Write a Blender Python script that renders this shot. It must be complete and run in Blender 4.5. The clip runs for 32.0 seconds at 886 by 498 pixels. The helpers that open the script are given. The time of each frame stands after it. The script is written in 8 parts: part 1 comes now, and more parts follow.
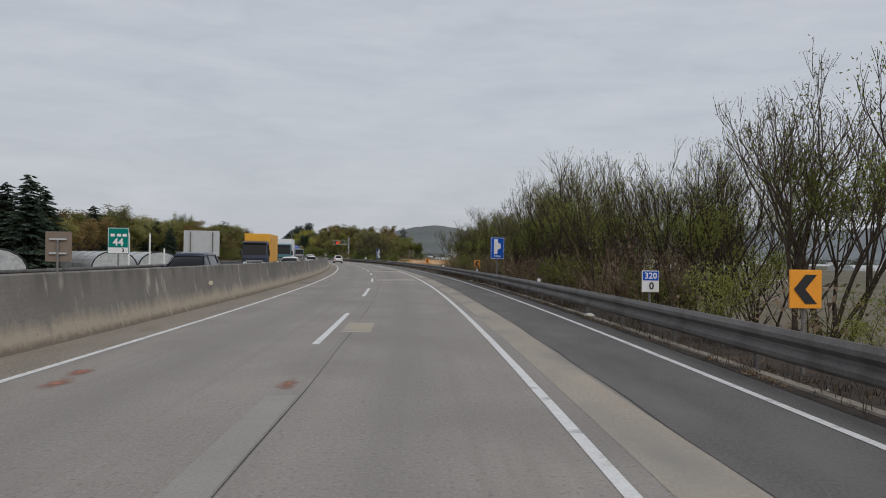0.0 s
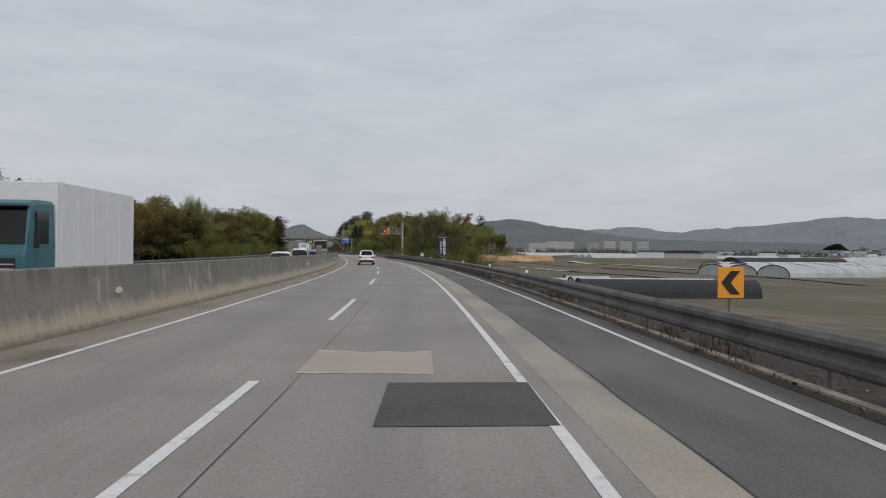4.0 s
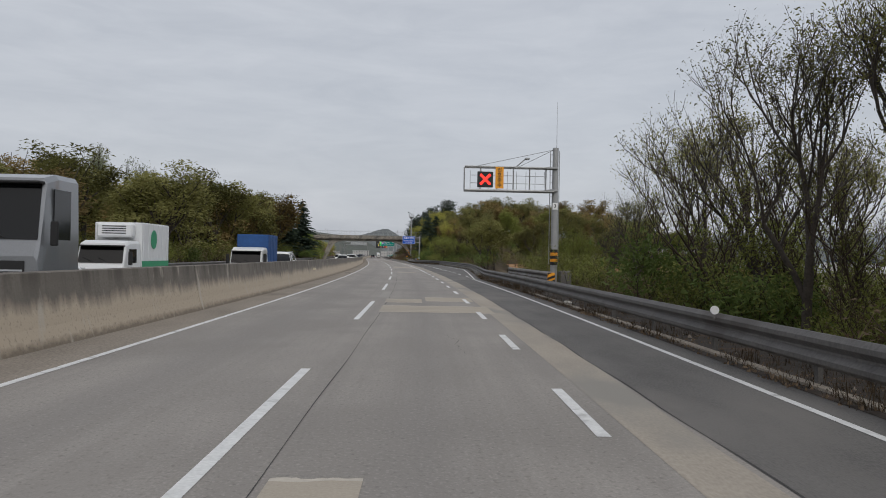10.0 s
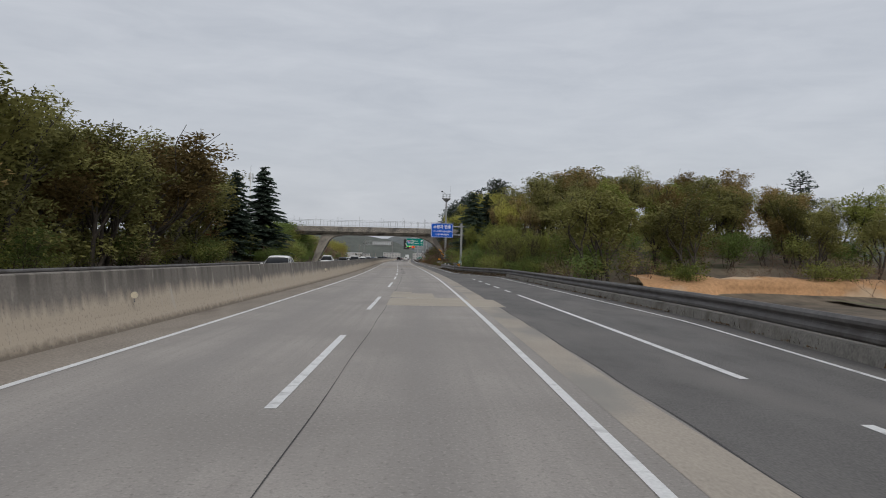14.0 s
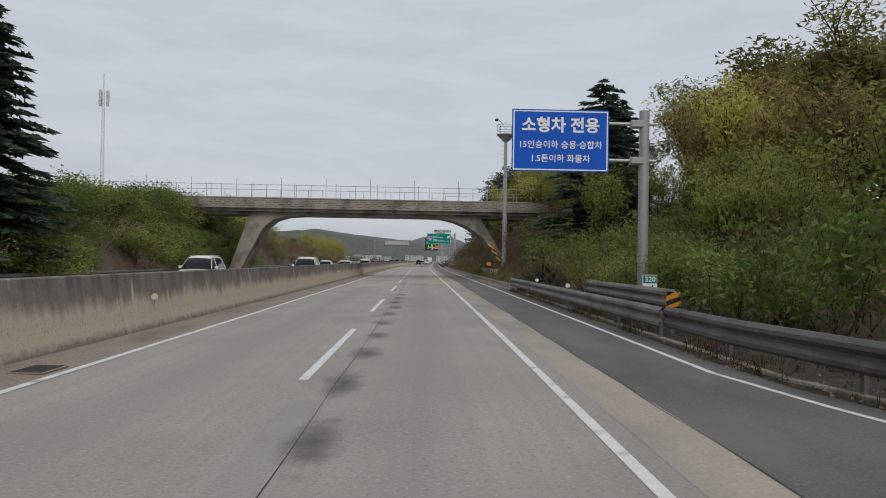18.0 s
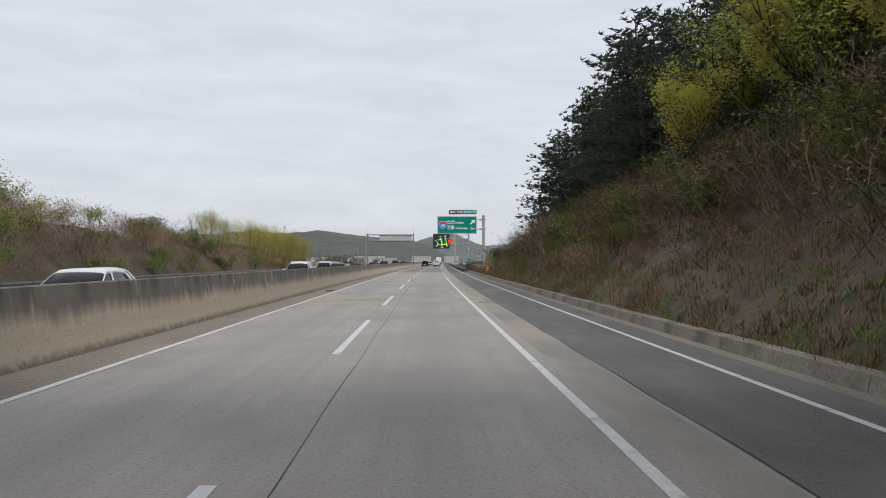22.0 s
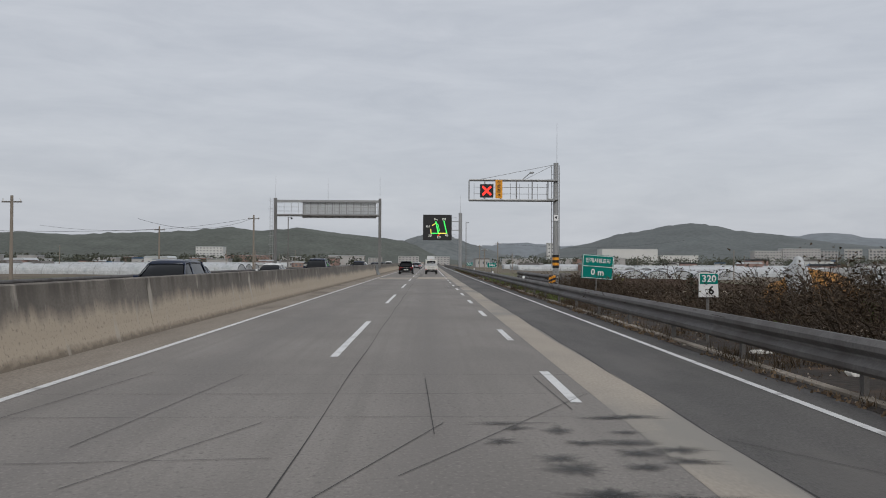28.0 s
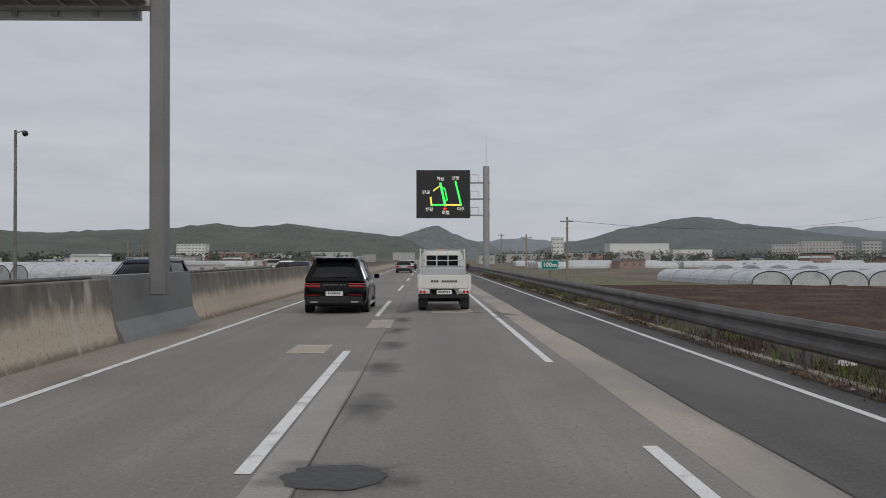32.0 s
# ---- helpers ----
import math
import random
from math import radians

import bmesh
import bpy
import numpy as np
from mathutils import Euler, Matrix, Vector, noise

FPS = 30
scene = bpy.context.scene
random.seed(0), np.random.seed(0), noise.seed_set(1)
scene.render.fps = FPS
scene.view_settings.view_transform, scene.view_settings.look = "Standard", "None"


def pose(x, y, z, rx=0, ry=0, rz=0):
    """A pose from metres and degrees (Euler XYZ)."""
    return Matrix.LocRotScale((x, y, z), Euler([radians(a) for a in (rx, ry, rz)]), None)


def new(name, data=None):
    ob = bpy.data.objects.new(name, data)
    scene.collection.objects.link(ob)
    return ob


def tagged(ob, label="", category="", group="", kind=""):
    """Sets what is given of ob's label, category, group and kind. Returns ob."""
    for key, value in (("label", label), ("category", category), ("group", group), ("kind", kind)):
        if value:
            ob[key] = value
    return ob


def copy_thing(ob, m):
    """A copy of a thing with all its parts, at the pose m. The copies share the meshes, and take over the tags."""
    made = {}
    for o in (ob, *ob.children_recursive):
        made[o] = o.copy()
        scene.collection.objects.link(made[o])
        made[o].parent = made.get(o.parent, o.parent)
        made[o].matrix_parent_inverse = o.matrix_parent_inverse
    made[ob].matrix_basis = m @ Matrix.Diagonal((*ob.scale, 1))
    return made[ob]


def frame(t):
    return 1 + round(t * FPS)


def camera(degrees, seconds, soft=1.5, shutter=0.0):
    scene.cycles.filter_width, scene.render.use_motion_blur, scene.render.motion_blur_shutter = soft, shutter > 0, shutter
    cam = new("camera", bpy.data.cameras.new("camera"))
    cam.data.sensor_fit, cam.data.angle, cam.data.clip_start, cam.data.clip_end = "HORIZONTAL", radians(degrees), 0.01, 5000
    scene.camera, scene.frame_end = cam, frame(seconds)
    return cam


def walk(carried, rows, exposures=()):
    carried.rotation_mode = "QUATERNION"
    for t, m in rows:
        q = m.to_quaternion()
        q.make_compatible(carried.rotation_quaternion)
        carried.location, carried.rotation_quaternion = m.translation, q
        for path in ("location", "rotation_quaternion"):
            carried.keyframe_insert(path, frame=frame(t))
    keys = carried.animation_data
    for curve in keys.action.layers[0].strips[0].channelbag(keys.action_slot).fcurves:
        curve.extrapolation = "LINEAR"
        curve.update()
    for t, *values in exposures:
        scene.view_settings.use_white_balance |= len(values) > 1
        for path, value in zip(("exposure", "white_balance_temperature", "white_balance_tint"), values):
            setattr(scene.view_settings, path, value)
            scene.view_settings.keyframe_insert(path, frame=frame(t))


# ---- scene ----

# ---- camera ----
cam = camera(55.58, 32.0, soft=1.0)
EYE = 1.70
ROWS = [
    (0, 0.20, -0.06, -16.881, 0.545, 0.827),
    (0.5, 3.38, 11.43, -16.049, 0.499, 1.228),
    (1, 6.33, 22.82, -15.444, 0.344, 1.188),
    (1.5, 9.14, 34.04, -14.951, 0.255, 1.028),
    (2, 11.82, 45.09, -14.285, 0.260, 0.977),
    (2.5, 14.34, 56.00, -13.538, 0.133, 0.860),
    (3, 16.68, 66.80, -12.884, 0.119, 0.653),
    (3.5, 18.89, 77.50, -12.327, 0.106, 0.545),
    (4, 20.94, 88.16, -11.811, 0.132, 0.565),
    (4.5, 22.92, 98.81, -11.354, 0.158, 0.588),
    (5, 24.81, 109.48, -10.954, 0.184, 0.613),
    (5.5, 26.64, 120.21, -10.585, 0.211, 0.640),
    (6, 28.41, 131.02, -10.204, 0.332, 0.602),
    (6.5, 30.05, 141.91, -9.563, 0.230, 0.617),
    (7, 31.54, 152.83, -8.865, 0.271, 0.651),
    (7.5, 32.89, 163.72, -8.237, 0.380, 0.736),
    (8, 34.09, 174.54, -7.724, 0.273, 0.588),
    (8.5, 35.22, 185.32, -7.188, 0.345, 0.471),
    (9, 36.24, 196.11, -6.678, 0.401, 0.332),
    (9.5, 37.25, 206.91, -6.220, 0.515, 0.733),
    (10, 38.14, 217.70, -5.915, 0.490, 1.074),
    (10.5, 38.97, 228.42, -5.673, 0.478, 1.268),
    (11, 39.74, 239.06, -5.361, 0.666, 1.340),
    (11.5, 40.46, 249.61, -5.081, 0.776, 1.273),
    (12, 41.18, 260.11, -4.714, 0.586, 1.056),
    (12.5, 41.80, 270.62, -4.381, 0.559, 0.980),
    (13, 42.40, 281.15, -4.057, 0.615, 1.033),
    (13.5, 42.93, 291.73, -3.869, 0.688, 1.103),
    (14, 43.42, 302.38, -3.653, 0.618, 1.176),
    (14.5, 43.86, 313.06, -3.419, 0.773, 1.242),
    (15, 44.27, 323.75, -3.186, 0.756, 1.232),
    (15.5, 44.60, 334.40, -2.885, 0.693, 1.144),
    (16, 44.91, 344.99, -2.902, 0.697, 1.038),
    (16.5, 45.22, 355.46, -2.852, 0.701, 0.935),
    (17, 45.50, 365.80, -2.592, 0.707, 0.836),
    (17.5, 45.71, 375.99, -2.212, 0.714, 0.740),
    (18, 45.91, 386.06, -2.038, 0.792, 0.922),
    (18.5, 46.09, 396.08, -1.926, 0.676, 0.848),
    (19, 46.19, 406.13, -1.828, 0.567, 0.739),
    (19.5, 46.28, 416.28, -1.729, 0.562, 0.878),
    (20, 46.36, 426.51, -1.668, 0.639, 0.721),
    (20.5, 46.44, 436.81, -1.707, 0.675, 0.468),
    (21, 46.52, 447.12, -1.644, 0.595, 0.075),
    (21.5, 46.60, 457.43, -1.598, 0.805, 0.001),
    (22, 46.70, 467.74, -1.554, 0.816, -0.120),
    (22.5, 46.81, 478.09, -1.516, 0.808, -0.079),
    (23, 46.92, 488.55, -1.593, 0.731, -0.000),
    (23.5, 47.02, 499.13, -1.643, 0.664, -0.128),
    (24, 47.14, 509.90, -1.711, 0.730, -0.218),
    (24.5, 47.26, 520.86, -1.725, 0.784, -0.168),
    (25, 47.37, 532.03, -1.815, 0.799, -0.121),
    (25.5, 47.49, 543.36, -1.928, 0.859, -0.165),
    (26, 47.64, 554.79, -2.135, 0.842, -0.084),
    (26.5, 47.82, 566.27, -2.249, 0.827, -0.003),
    (27, 48.00, 577.73, -2.231, 0.814, 0.078),
    (27.5, 48.19, 589.14, -2.183, 0.802, 0.159),
    (28, 48.39, 600.48, -2.354, 0.862, 0.317),
    (28.5, 48.58, 611.71, -2.455, 0.750, 0.468),
    (29, 48.80, 622.82, -2.538, 0.671, 0.405),
    (29.5, 49.02, 633.80, -2.506, 0.642, 0.319),
    (30, 49.25, 644.62, -2.520, 0.645, 0.328),
    (30.5, 49.50, 655.27, -2.531, 0.601, 0.111),
    (31, 49.75, 665.78, -2.572, 0.635, 0.028),
    (31.5, 50.00, 676.17, -2.549, 0.651, -0.080),
    (32, 50.22, 686.47, -2.594, 0.628, -0.110),
]

walk(cam, [(t, pose(x, y, EYE, 0, 0, yaw) @ pose(0, 0, 0, 90 + pitch) @ pose(0, 0, 0, 0, 0, roll))
           for t, x, y, yaw, pitch, roll in ROWS],
     [(0, 0.12), (6, 0.18), (13, 0.15), (15.5, 0.16), (18, 0.24), (20, 0.36), (21.0, 0.42), (21.5, 0.66), (22.2, 0.50), (23, 0.44), (25, 0.40), (27.5, 0.19), (32, 0.07)])

# ---- light: bright overcast ----
world = bpy.data.worlds.new("overcast_sky")
scene.world = world
world.use_nodes = True
wt = world.node_tree
wt.nodes.clear()
w_out = wt.nodes.new("ShaderNodeOutputWorld")
w_bg = wt.nodes.new("ShaderNodeBackground")
sky = wt.nodes.new("ShaderNodeTexSky")
sky.sky_type = "NISHITA"
sky.sun_disc = False
sky.sun_elevation = radians(42)
sky.sun_rotation = radians(200)
sky.dust_density = 4.0
co = wt.nodes.new("ShaderNodeTexCoord")
sq = wt.nodes.new("ShaderNodeMapping")
sq.inputs["Scale"].default_value = (1.6, 1.6, 7.5)
n1 = wt.nodes.new("ShaderNodeTexNoise")
n1.inputs["Scale"].default_value = 4.6
n1.inputs["Detail"].default_value = 7
n1.inputs["Roughness"].default_value = 0.6
n1.inputs["Distortion"].default_value = 0.35
ramp = wt.nodes.new("ShaderNodeValToRGB")
ramp.color_ramp.elements[0].position = 0.30
ramp.color_ramp.elements[0].color = (0.462, 0.486, 0.532, 1)
ramp.color_ramp.elements[1].position = 0.70
ramp.color_ramp.elements[1].color = (0.538, 0.560, 0.602, 1)
dim = wt.nodes.new("ShaderNodeVectorMath")
dim.operation = "SCALE"
dim.inputs["Scale"].default_value = 0.10
mixw = wt.nodes.new("ShaderNodeMix")
mixw.data_type = "RGBA"
mixw.inputs["Factor"].default_value = 0.12
wt.links.new(co.outputs["Generated"], sq.inputs["Vector"])
wt.links.new(sq.outputs["Vector"], n1.inputs["Vector"])
wt.links.new(n1.outputs["Fac"], ramp.inputs["Fac"])
wt.links.new(sky.outputs["Color"], dim.inputs[0])
wt.links.new(ramp.outputs["Color"], mixw.inputs["A"])
wt.links.new(dim.outputs["Vector"], mixw.inputs["B"])
wt.links.new(mixw.outputs["Result"], w_bg.inputs["Color"])
w_bg.inputs["Strength"].default_value = 1.0
wt.links.new(w_bg.outputs["Background"], w_out.inputs["Surface"])
sun = new("sun", bpy.data.lights.new("sun", "SUN"))
sun.data.energy = 1.0
sun.data.angle = radians(25)
sun.data.color = (1.0, 0.97, 0.92)
sun.matrix_world = pose(0, 0, 60, 48, 0, 20)

# ---- the line of the road: distance along s, offset to the right u ----
HEADS = [-15.7, -14.48, -13.48, -12.25, -11.16, -10.26, -9.52, -8.67, -7.49, -6.45, -5.51, -4.8, -4.27, -3.68, -3.05,
         -2.6, -2.18, -1.77, -1.61, -1.09, -0.76, -0.57, -0.51, -0.43, -0.37, -0.46, -0.55, -0.69, -0.96, -1.06,
         -1.12, -1.31, -1.34, -1.37, -1.39, -1.46]
GS = np.arange(-200, 3001, 1.0)
kn = np.concatenate([[-200], np.arange(len(HEADS)) * 20.0, [3000]])
kh = np.concatenate([[HEADS[0] - 10 * (HEADS[1] - HEADS[0])], HEADS, [HEADS[-1]]])
GH = np.convolve(np.pad(np.radians(np.interp(GS, kn, kh)), 10, mode="edge"), np.ones(21) / 21, "valid")
GX, GY = np.cumsum(-np.sin(GH)), np.cumsum(np.cos(GH))
GX, GY = GX - GX[200], GY - GY[200]


def line(s):
    return np.interp(s, GS, GX), np.interp(s, GS, GY), np.interp(s, GS, GH)


def place(s, u, z=0.0):
    x, y, h = line(s)
    return Vector((x + u * math.cos(h), y + u * math.sin(h), z))


def at(s, u, z=0.0, turn=0.0):
    """A pose on the road's line: x to its right, y ahead."""
    return Matrix.Translation(place(s, u, z)) @ pose(0, 0, 0, 0, 0, math.degrees(line(s)[2]) + turn)


def shift(s):
    """How far the lanes sit to the right of the line."""
    return 0.2 * np.clip((s - 150) / 110, 0, 1)


# ---- materials ----
def mat(name, color, rough=0.8, metal=0.0, vary=0.12, scale=2.0, fine=30.0, bump=0.15, per=0.0, coords="Object",
        stretch=(1, 1, 1), spec=0.5, stain=None, stain_scale=0.6, stain_at=0.55, alpha_glass=0.0, coat=0.0):
    """A surface with broad and fine variation in colour, gloss and relief."""
    m = bpy.data.materials.new(name)
    m.use_nodes = True
    nt = m.node_tree
    b = nt.nodes["Principled BSDF"]
    tc = nt.nodes.new("ShaderNodeTexCoord")
    mp = nt.nodes.new("ShaderNodeMapping")
    mp.inputs["Scale"].default_value = stretch
    nt.links.new(tc.outputs[coords], mp.inputs["Vector"])
    big = nt.nodes.new("ShaderNodeTexNoise")
    big.inputs["Scale"].default_value, big.inputs["Detail"].default_value, big.inputs["Roughness"].default_value = scale, 8, 0.62
    small = nt.nodes.new("ShaderNodeTexNoise")
    small.inputs["Scale"].default_value, small.inputs["Detail"].default_value = fine, 3
    for n in (big, small):
        nt.links.new(mp.outputs["Vector"], n.inputs["Vector"])
    add = nt.nodes.new("ShaderNodeMath")
    add.operation = "MULTIPLY_ADD"
    add.inputs[1].default_value = 0.5
    nt.links.new(small.outputs["Fac"], add.inputs[0])
    half = nt.nodes.new("ShaderNodeMath")
    half.operation = "MULTIPLY"
    half.inputs[1].default_value = 0.5
    nt.links.new(big.outputs["Fac"], half.inputs[0])
    nt.links.new(half.outputs[0], add.inputs[2])
    val = add.outputs[0]
    if per:
        oi = nt.nodes.new("ShaderNodeObjectInfo")
        pm = nt.nodes.new("ShaderNodeMath")
        pm.operation = "MULTIPLY_ADD"
        pm.inputs[1].default_value = per
        nt.links.new(oi.outputs["Random"], pm.inputs[0])
        nt.links.new(val, pm.inputs[2])
        sub = nt.nodes.new("ShaderNodeMath")
        sub.operation = "SUBTRACT"
        sub.inputs[1].default_value = per / 2
        nt.links.new(pm.outputs[0], sub.inputs[0])
        val = sub.outputs[0]
    rp = nt.nodes.new("ShaderNodeValToRGB")
    c = Vector(color[:3])
    rp.color_ramp.elements[0].position, rp.color_ramp.elements[1].position = 0.28, 0.72
    rp.color_ramp.elements[0].color = (*[max(0.0, v * (1 - 2 * vary)) for v in c], 1)
    rp.color_ramp.elements[1].color = (*[min(1.0, v * (1 + 2 * vary)) for v in c], 1)
    nt.links.new(val, rp.inputs["Fac"])
    out = rp.outputs["Color"]
    if stain:
        sn = nt.nodes.new("ShaderNodeTexNoise")
        sn.inputs["Scale"].default_value, sn.inputs["Detail"].default_value = stain_scale, 6
        nt.links.new(mp.outputs["Vector"], sn.inputs["Vector"])
        sr = nt.nodes.new("ShaderNodeMapRange")
        sr.inputs["From Min"].default_value, sr.inputs["From Max"].default_value = stain_at, stain_at + 0.15
        nt.links.new(sn.outputs["Fac"], sr.inputs["Value"])
        mx = nt.nodes.new("ShaderNodeMix")
        mx.data_type = "RGBA"
        nt.links.new(sr.outputs["Result"], mx.inputs["Factor"])
        nt.links.new(out, mx.inputs["A"])
        mx.inputs["B"].default_value = (*stain, 1)
        out = mx.outputs["Result"]
    nt.links.new(out, b.inputs["Base Color"])
    b.inputs["Roughness"].default_value = rough
    b.inputs["Metallic"].default_value = metal
    b.inputs["Specular IOR Level"].default_value = spec
    b.inputs["Coat Weight"].default_value = coat
    if bump:
        bp = nt.nodes.new("ShaderNodeBump")
        bp.inputs["Strength"].default_value = bump
        bp.inputs["Distance"].default_value = 0.02
        nt.links.new(small.outputs["Fac"], bp.inputs["Height"])
        nt.links.new(bp.outputs["Normal"], b.inputs["Normal"])
    return m


def glow(name, color, strength):
    m = bpy.data.materials.new(name)
    m.use_nodes = True
    b = m.node_tree.nodes["Principled BSDF"]
    b.inputs["Base Color"].default_value = (*color, 1)
    b.inputs["Emission Color"].default_value = (*color, 1)
    b.inputs["Emission Strength"].default_value = strength
    return m


def banded(name, color, dark, centres, half_width, rough=0.85, drip=None, foot=None, fine=45.0, rise=0.0):
    """A surface with bands along the road: worn stripes at given offsets, or drips from the top, dirt over the foot and
    a darker line along its base.
    """
    m = mat(name, color, rough, vary=0.14, scale=0.35, fine=fine, bump=0.2, coords="UV", stretch=(1, 0.6, 1), stain=tuple(v * 0.82 for v in color), stain_scale=0.3, stain_at=0.5)
    nt = m.node_tree
    b = nt.nodes["Principled BSDF"]
    out = b.inputs["Base Color"].links[0].from_socket
    uv = nt.nodes.new("ShaderNodeTexCoord")
    xyz = nt.nodes.new("ShaderNodeSeparateXYZ")
    nt.links.new(uv.outputs["UV"], xyz.inputs[0])

    def wobble(scale, stretch, amount, source):
        mp = nt.nodes.new("ShaderNodeMapping")
        mp.inputs["Scale"].default_value = stretch
        n = nt.nodes.new("ShaderNodeTexNoise")
        n.inputs["Scale"].default_value, n.inputs["Detail"].default_value = scale, 5
        nt.links.new(uv.outputs["UV"], mp.inputs["Vector"])
        nt.links.new(mp.outputs["Vector"], n.inputs["Vector"])
        a = nt.nodes.new("ShaderNodeMath")
        a.operation = "MULTIPLY_ADD"
        a.inputs[1].default_value = amount
        nt.links.new(n.outputs["Fac"], a.inputs[0])
        nt.links.new(source, a.inputs[2])
        return a.outputs[0]

    def blend(fac, col):
        nonlocal out
        mx = nt.nodes.new("ShaderNodeMix")
        mx.data_type = "RGBA"
        nt.links.new(fac, mx.inputs["Factor"])
        nt.links.new(out, mx.inputs["A"])
        mx.inputs["B"].default_value = (*col, 1)
        out = mx.outputs["Result"]

    def ranged(source, a0, a1, b0, b1):
        r = nt.nodes.new("ShaderNodeMapRange")
        for k, v in (("From Min", a0), ("From Max", a1), ("To Min", b0), ("To Max", b1)):
            r.inputs[k].default_value = v
        nt.links.new(source, r.inputs["Value"])
        return r.outputs["Result"]

    for c in centres:
        x = wobble(0.5, (0.6, 0.12, 1), 0.9, xyz.outputs["X"])
        d = nt.nodes.new("ShaderNodeMath")
        d.operation = "SUBTRACT"
        d.inputs[1].default_value = c + 0.45
        nt.links.new(x, d.inputs[0])
        e = nt.nodes.new("ShaderNodeMath")
        e.operation = "ABSOLUTE"
        nt.links.new(d.outputs[0], e.inputs[0])
        blend(ranged(e.outputs[0], 0.0, half_width, 0.75, 0.0), dark)
    none = nt.nodes.new("ShaderNodeValue")
    none.outputs[0].default_value = 0.0
    if centres:
        # tyre-worn streaks, exposed aggregate and small dark pits
        blend(ranged(wobble(1.0, (4.5, 0.05, 1), 1.0, none.outputs[0]), 0.45, 0.68, 0.0, 0.5), tuple(v * 0.80 for v in color))
        blend(ranged(wobble(26.0, (1, 0.8, 1), 1.0, none.outputs[0]), 0.54, 0.68, 0.0, 0.5), tuple(v * 1.35 for v in color))
        blend(ranged(wobble(19.0, (1, 0.8, 3), 1.0, none.outputs[0]), 0.44, 0.28, 0.0, 0.7), tuple(v * 0.55 for v in color))
        blend(ranged(wobble(0.9, (1.0, 0.35, 1), 1.0, none.outputs[0]), 0.50, 0.72, 0.0, 0.45), tuple(v * 0.78 for v in color))
    if foot:
        x = wobble(1.0, (0.35, 0.5, 1), 0.55, xyz.outputs["X"])
        x = wobble(1.0, (0.25, 3.2, 1), 0.55, x)
        blend(ranged(x, 1.16 + rise, 1.46 + rise, 0.95, 0.0), foot)
        blend(ranged(wobble(7.0, (1, 0.6, 1), 0.22, xyz.outputs["X"]), 0.16, 0.30, 0.75, 0.0), (0.12, 0.095, 0.07))
        blend(ranged(wobble(14.0, (1, 1, 1), 1.0, none.outputs[0]), 0.56, 0.72, 0.0, 0.55), tuple(v * 0.6 for v in color))
    if drip:
        zero = nt.nodes.new("ShaderNodeValue")
        zero.outputs[0].default_value = 0.0
        streak = wobble(1.0, (0.25, 2.2, 1), 1.0, zero.outputs[0])
        top = ranged(xyz.outputs["X"], 0.75, 1.25, 0.0, 1.0)
        k = nt.nodes.new("ShaderNodeMath")
        k.operation = "MULTIPLY"
        nt.links.new(ranged(streak, 0.44, 0.60, 0.0, 0.85), k.inputs[0])
        nt.links.new(top, k.inputs[1])
        blend(k.outputs[0], drip)
        pale = ranged(wobble(1.0, (0.7, 2.0, 7), 1.0, zero.outputs[0]), 0.60, 0.70, 0.0, 0.75)
        blend(pale, (0.46, 0.42, 0.36))
    nt.links.new(out, b.inputs["Base Color"])
    return m


def tint_along(m, steps):
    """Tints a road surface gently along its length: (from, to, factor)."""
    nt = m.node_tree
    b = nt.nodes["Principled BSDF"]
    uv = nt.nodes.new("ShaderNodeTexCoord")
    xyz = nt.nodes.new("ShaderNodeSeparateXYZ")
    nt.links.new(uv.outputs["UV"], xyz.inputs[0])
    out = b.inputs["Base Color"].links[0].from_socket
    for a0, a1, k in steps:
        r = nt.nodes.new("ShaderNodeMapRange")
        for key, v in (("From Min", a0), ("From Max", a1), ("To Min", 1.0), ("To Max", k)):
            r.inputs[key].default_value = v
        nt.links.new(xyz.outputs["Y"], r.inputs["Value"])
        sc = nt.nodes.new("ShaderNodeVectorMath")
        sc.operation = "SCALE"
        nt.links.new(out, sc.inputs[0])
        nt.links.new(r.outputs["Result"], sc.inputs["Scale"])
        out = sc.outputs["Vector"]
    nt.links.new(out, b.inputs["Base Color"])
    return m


M = {}
M["lane"] = banded("lane_concrete", (0.272, 0.250, 0.228), (0.212, 0.196, 0.182), (1.8, 5.2), 0.75)
tint_along(M["lane"], ((280, 370, 1.18), (425, 475, 1.13), (592, 606, 0.60)))
M["strip"] = mat("edge_strip_concrete", (0.34, 0.300, 0.25), 0.9, vary=0.13, scale=0.6, fine=30, bump=0.10, coords="UV", stretch=(1, 0.4, 1), stain=(0.25, 0.235, 0.21), stain_scale=0.5, stain_at=0.48)
M["tan"] = mat("tan_concrete", (0.37, 0.325, 0.265), 0.9, vary=0.08, scale=0.5, fine=40, bump=0.25, stain=(0.30, 0.27, 0.23), stain_scale=0.3)
M["rim_tan"] = mat("patch_edge", (0.47, 0.43, 0.37), 0.9, vary=0.15, scale=1, fine=10, bump=0.2)
M["asphalt"] = mat("shoulder_asphalt", (0.112, 0.106, 0.100), 0.85, vary=0.28, scale=0.9, fine=45, bump=0.5, coords="UV",
                   stretch=(1, 0.3, 1), stain=(0.15, 0.14, 0.13), stain_scale=0.5, stain_at=0.5)
tint_along(M["asphalt"], ((420, 480, 1.24), (590, 610, 0.64)))
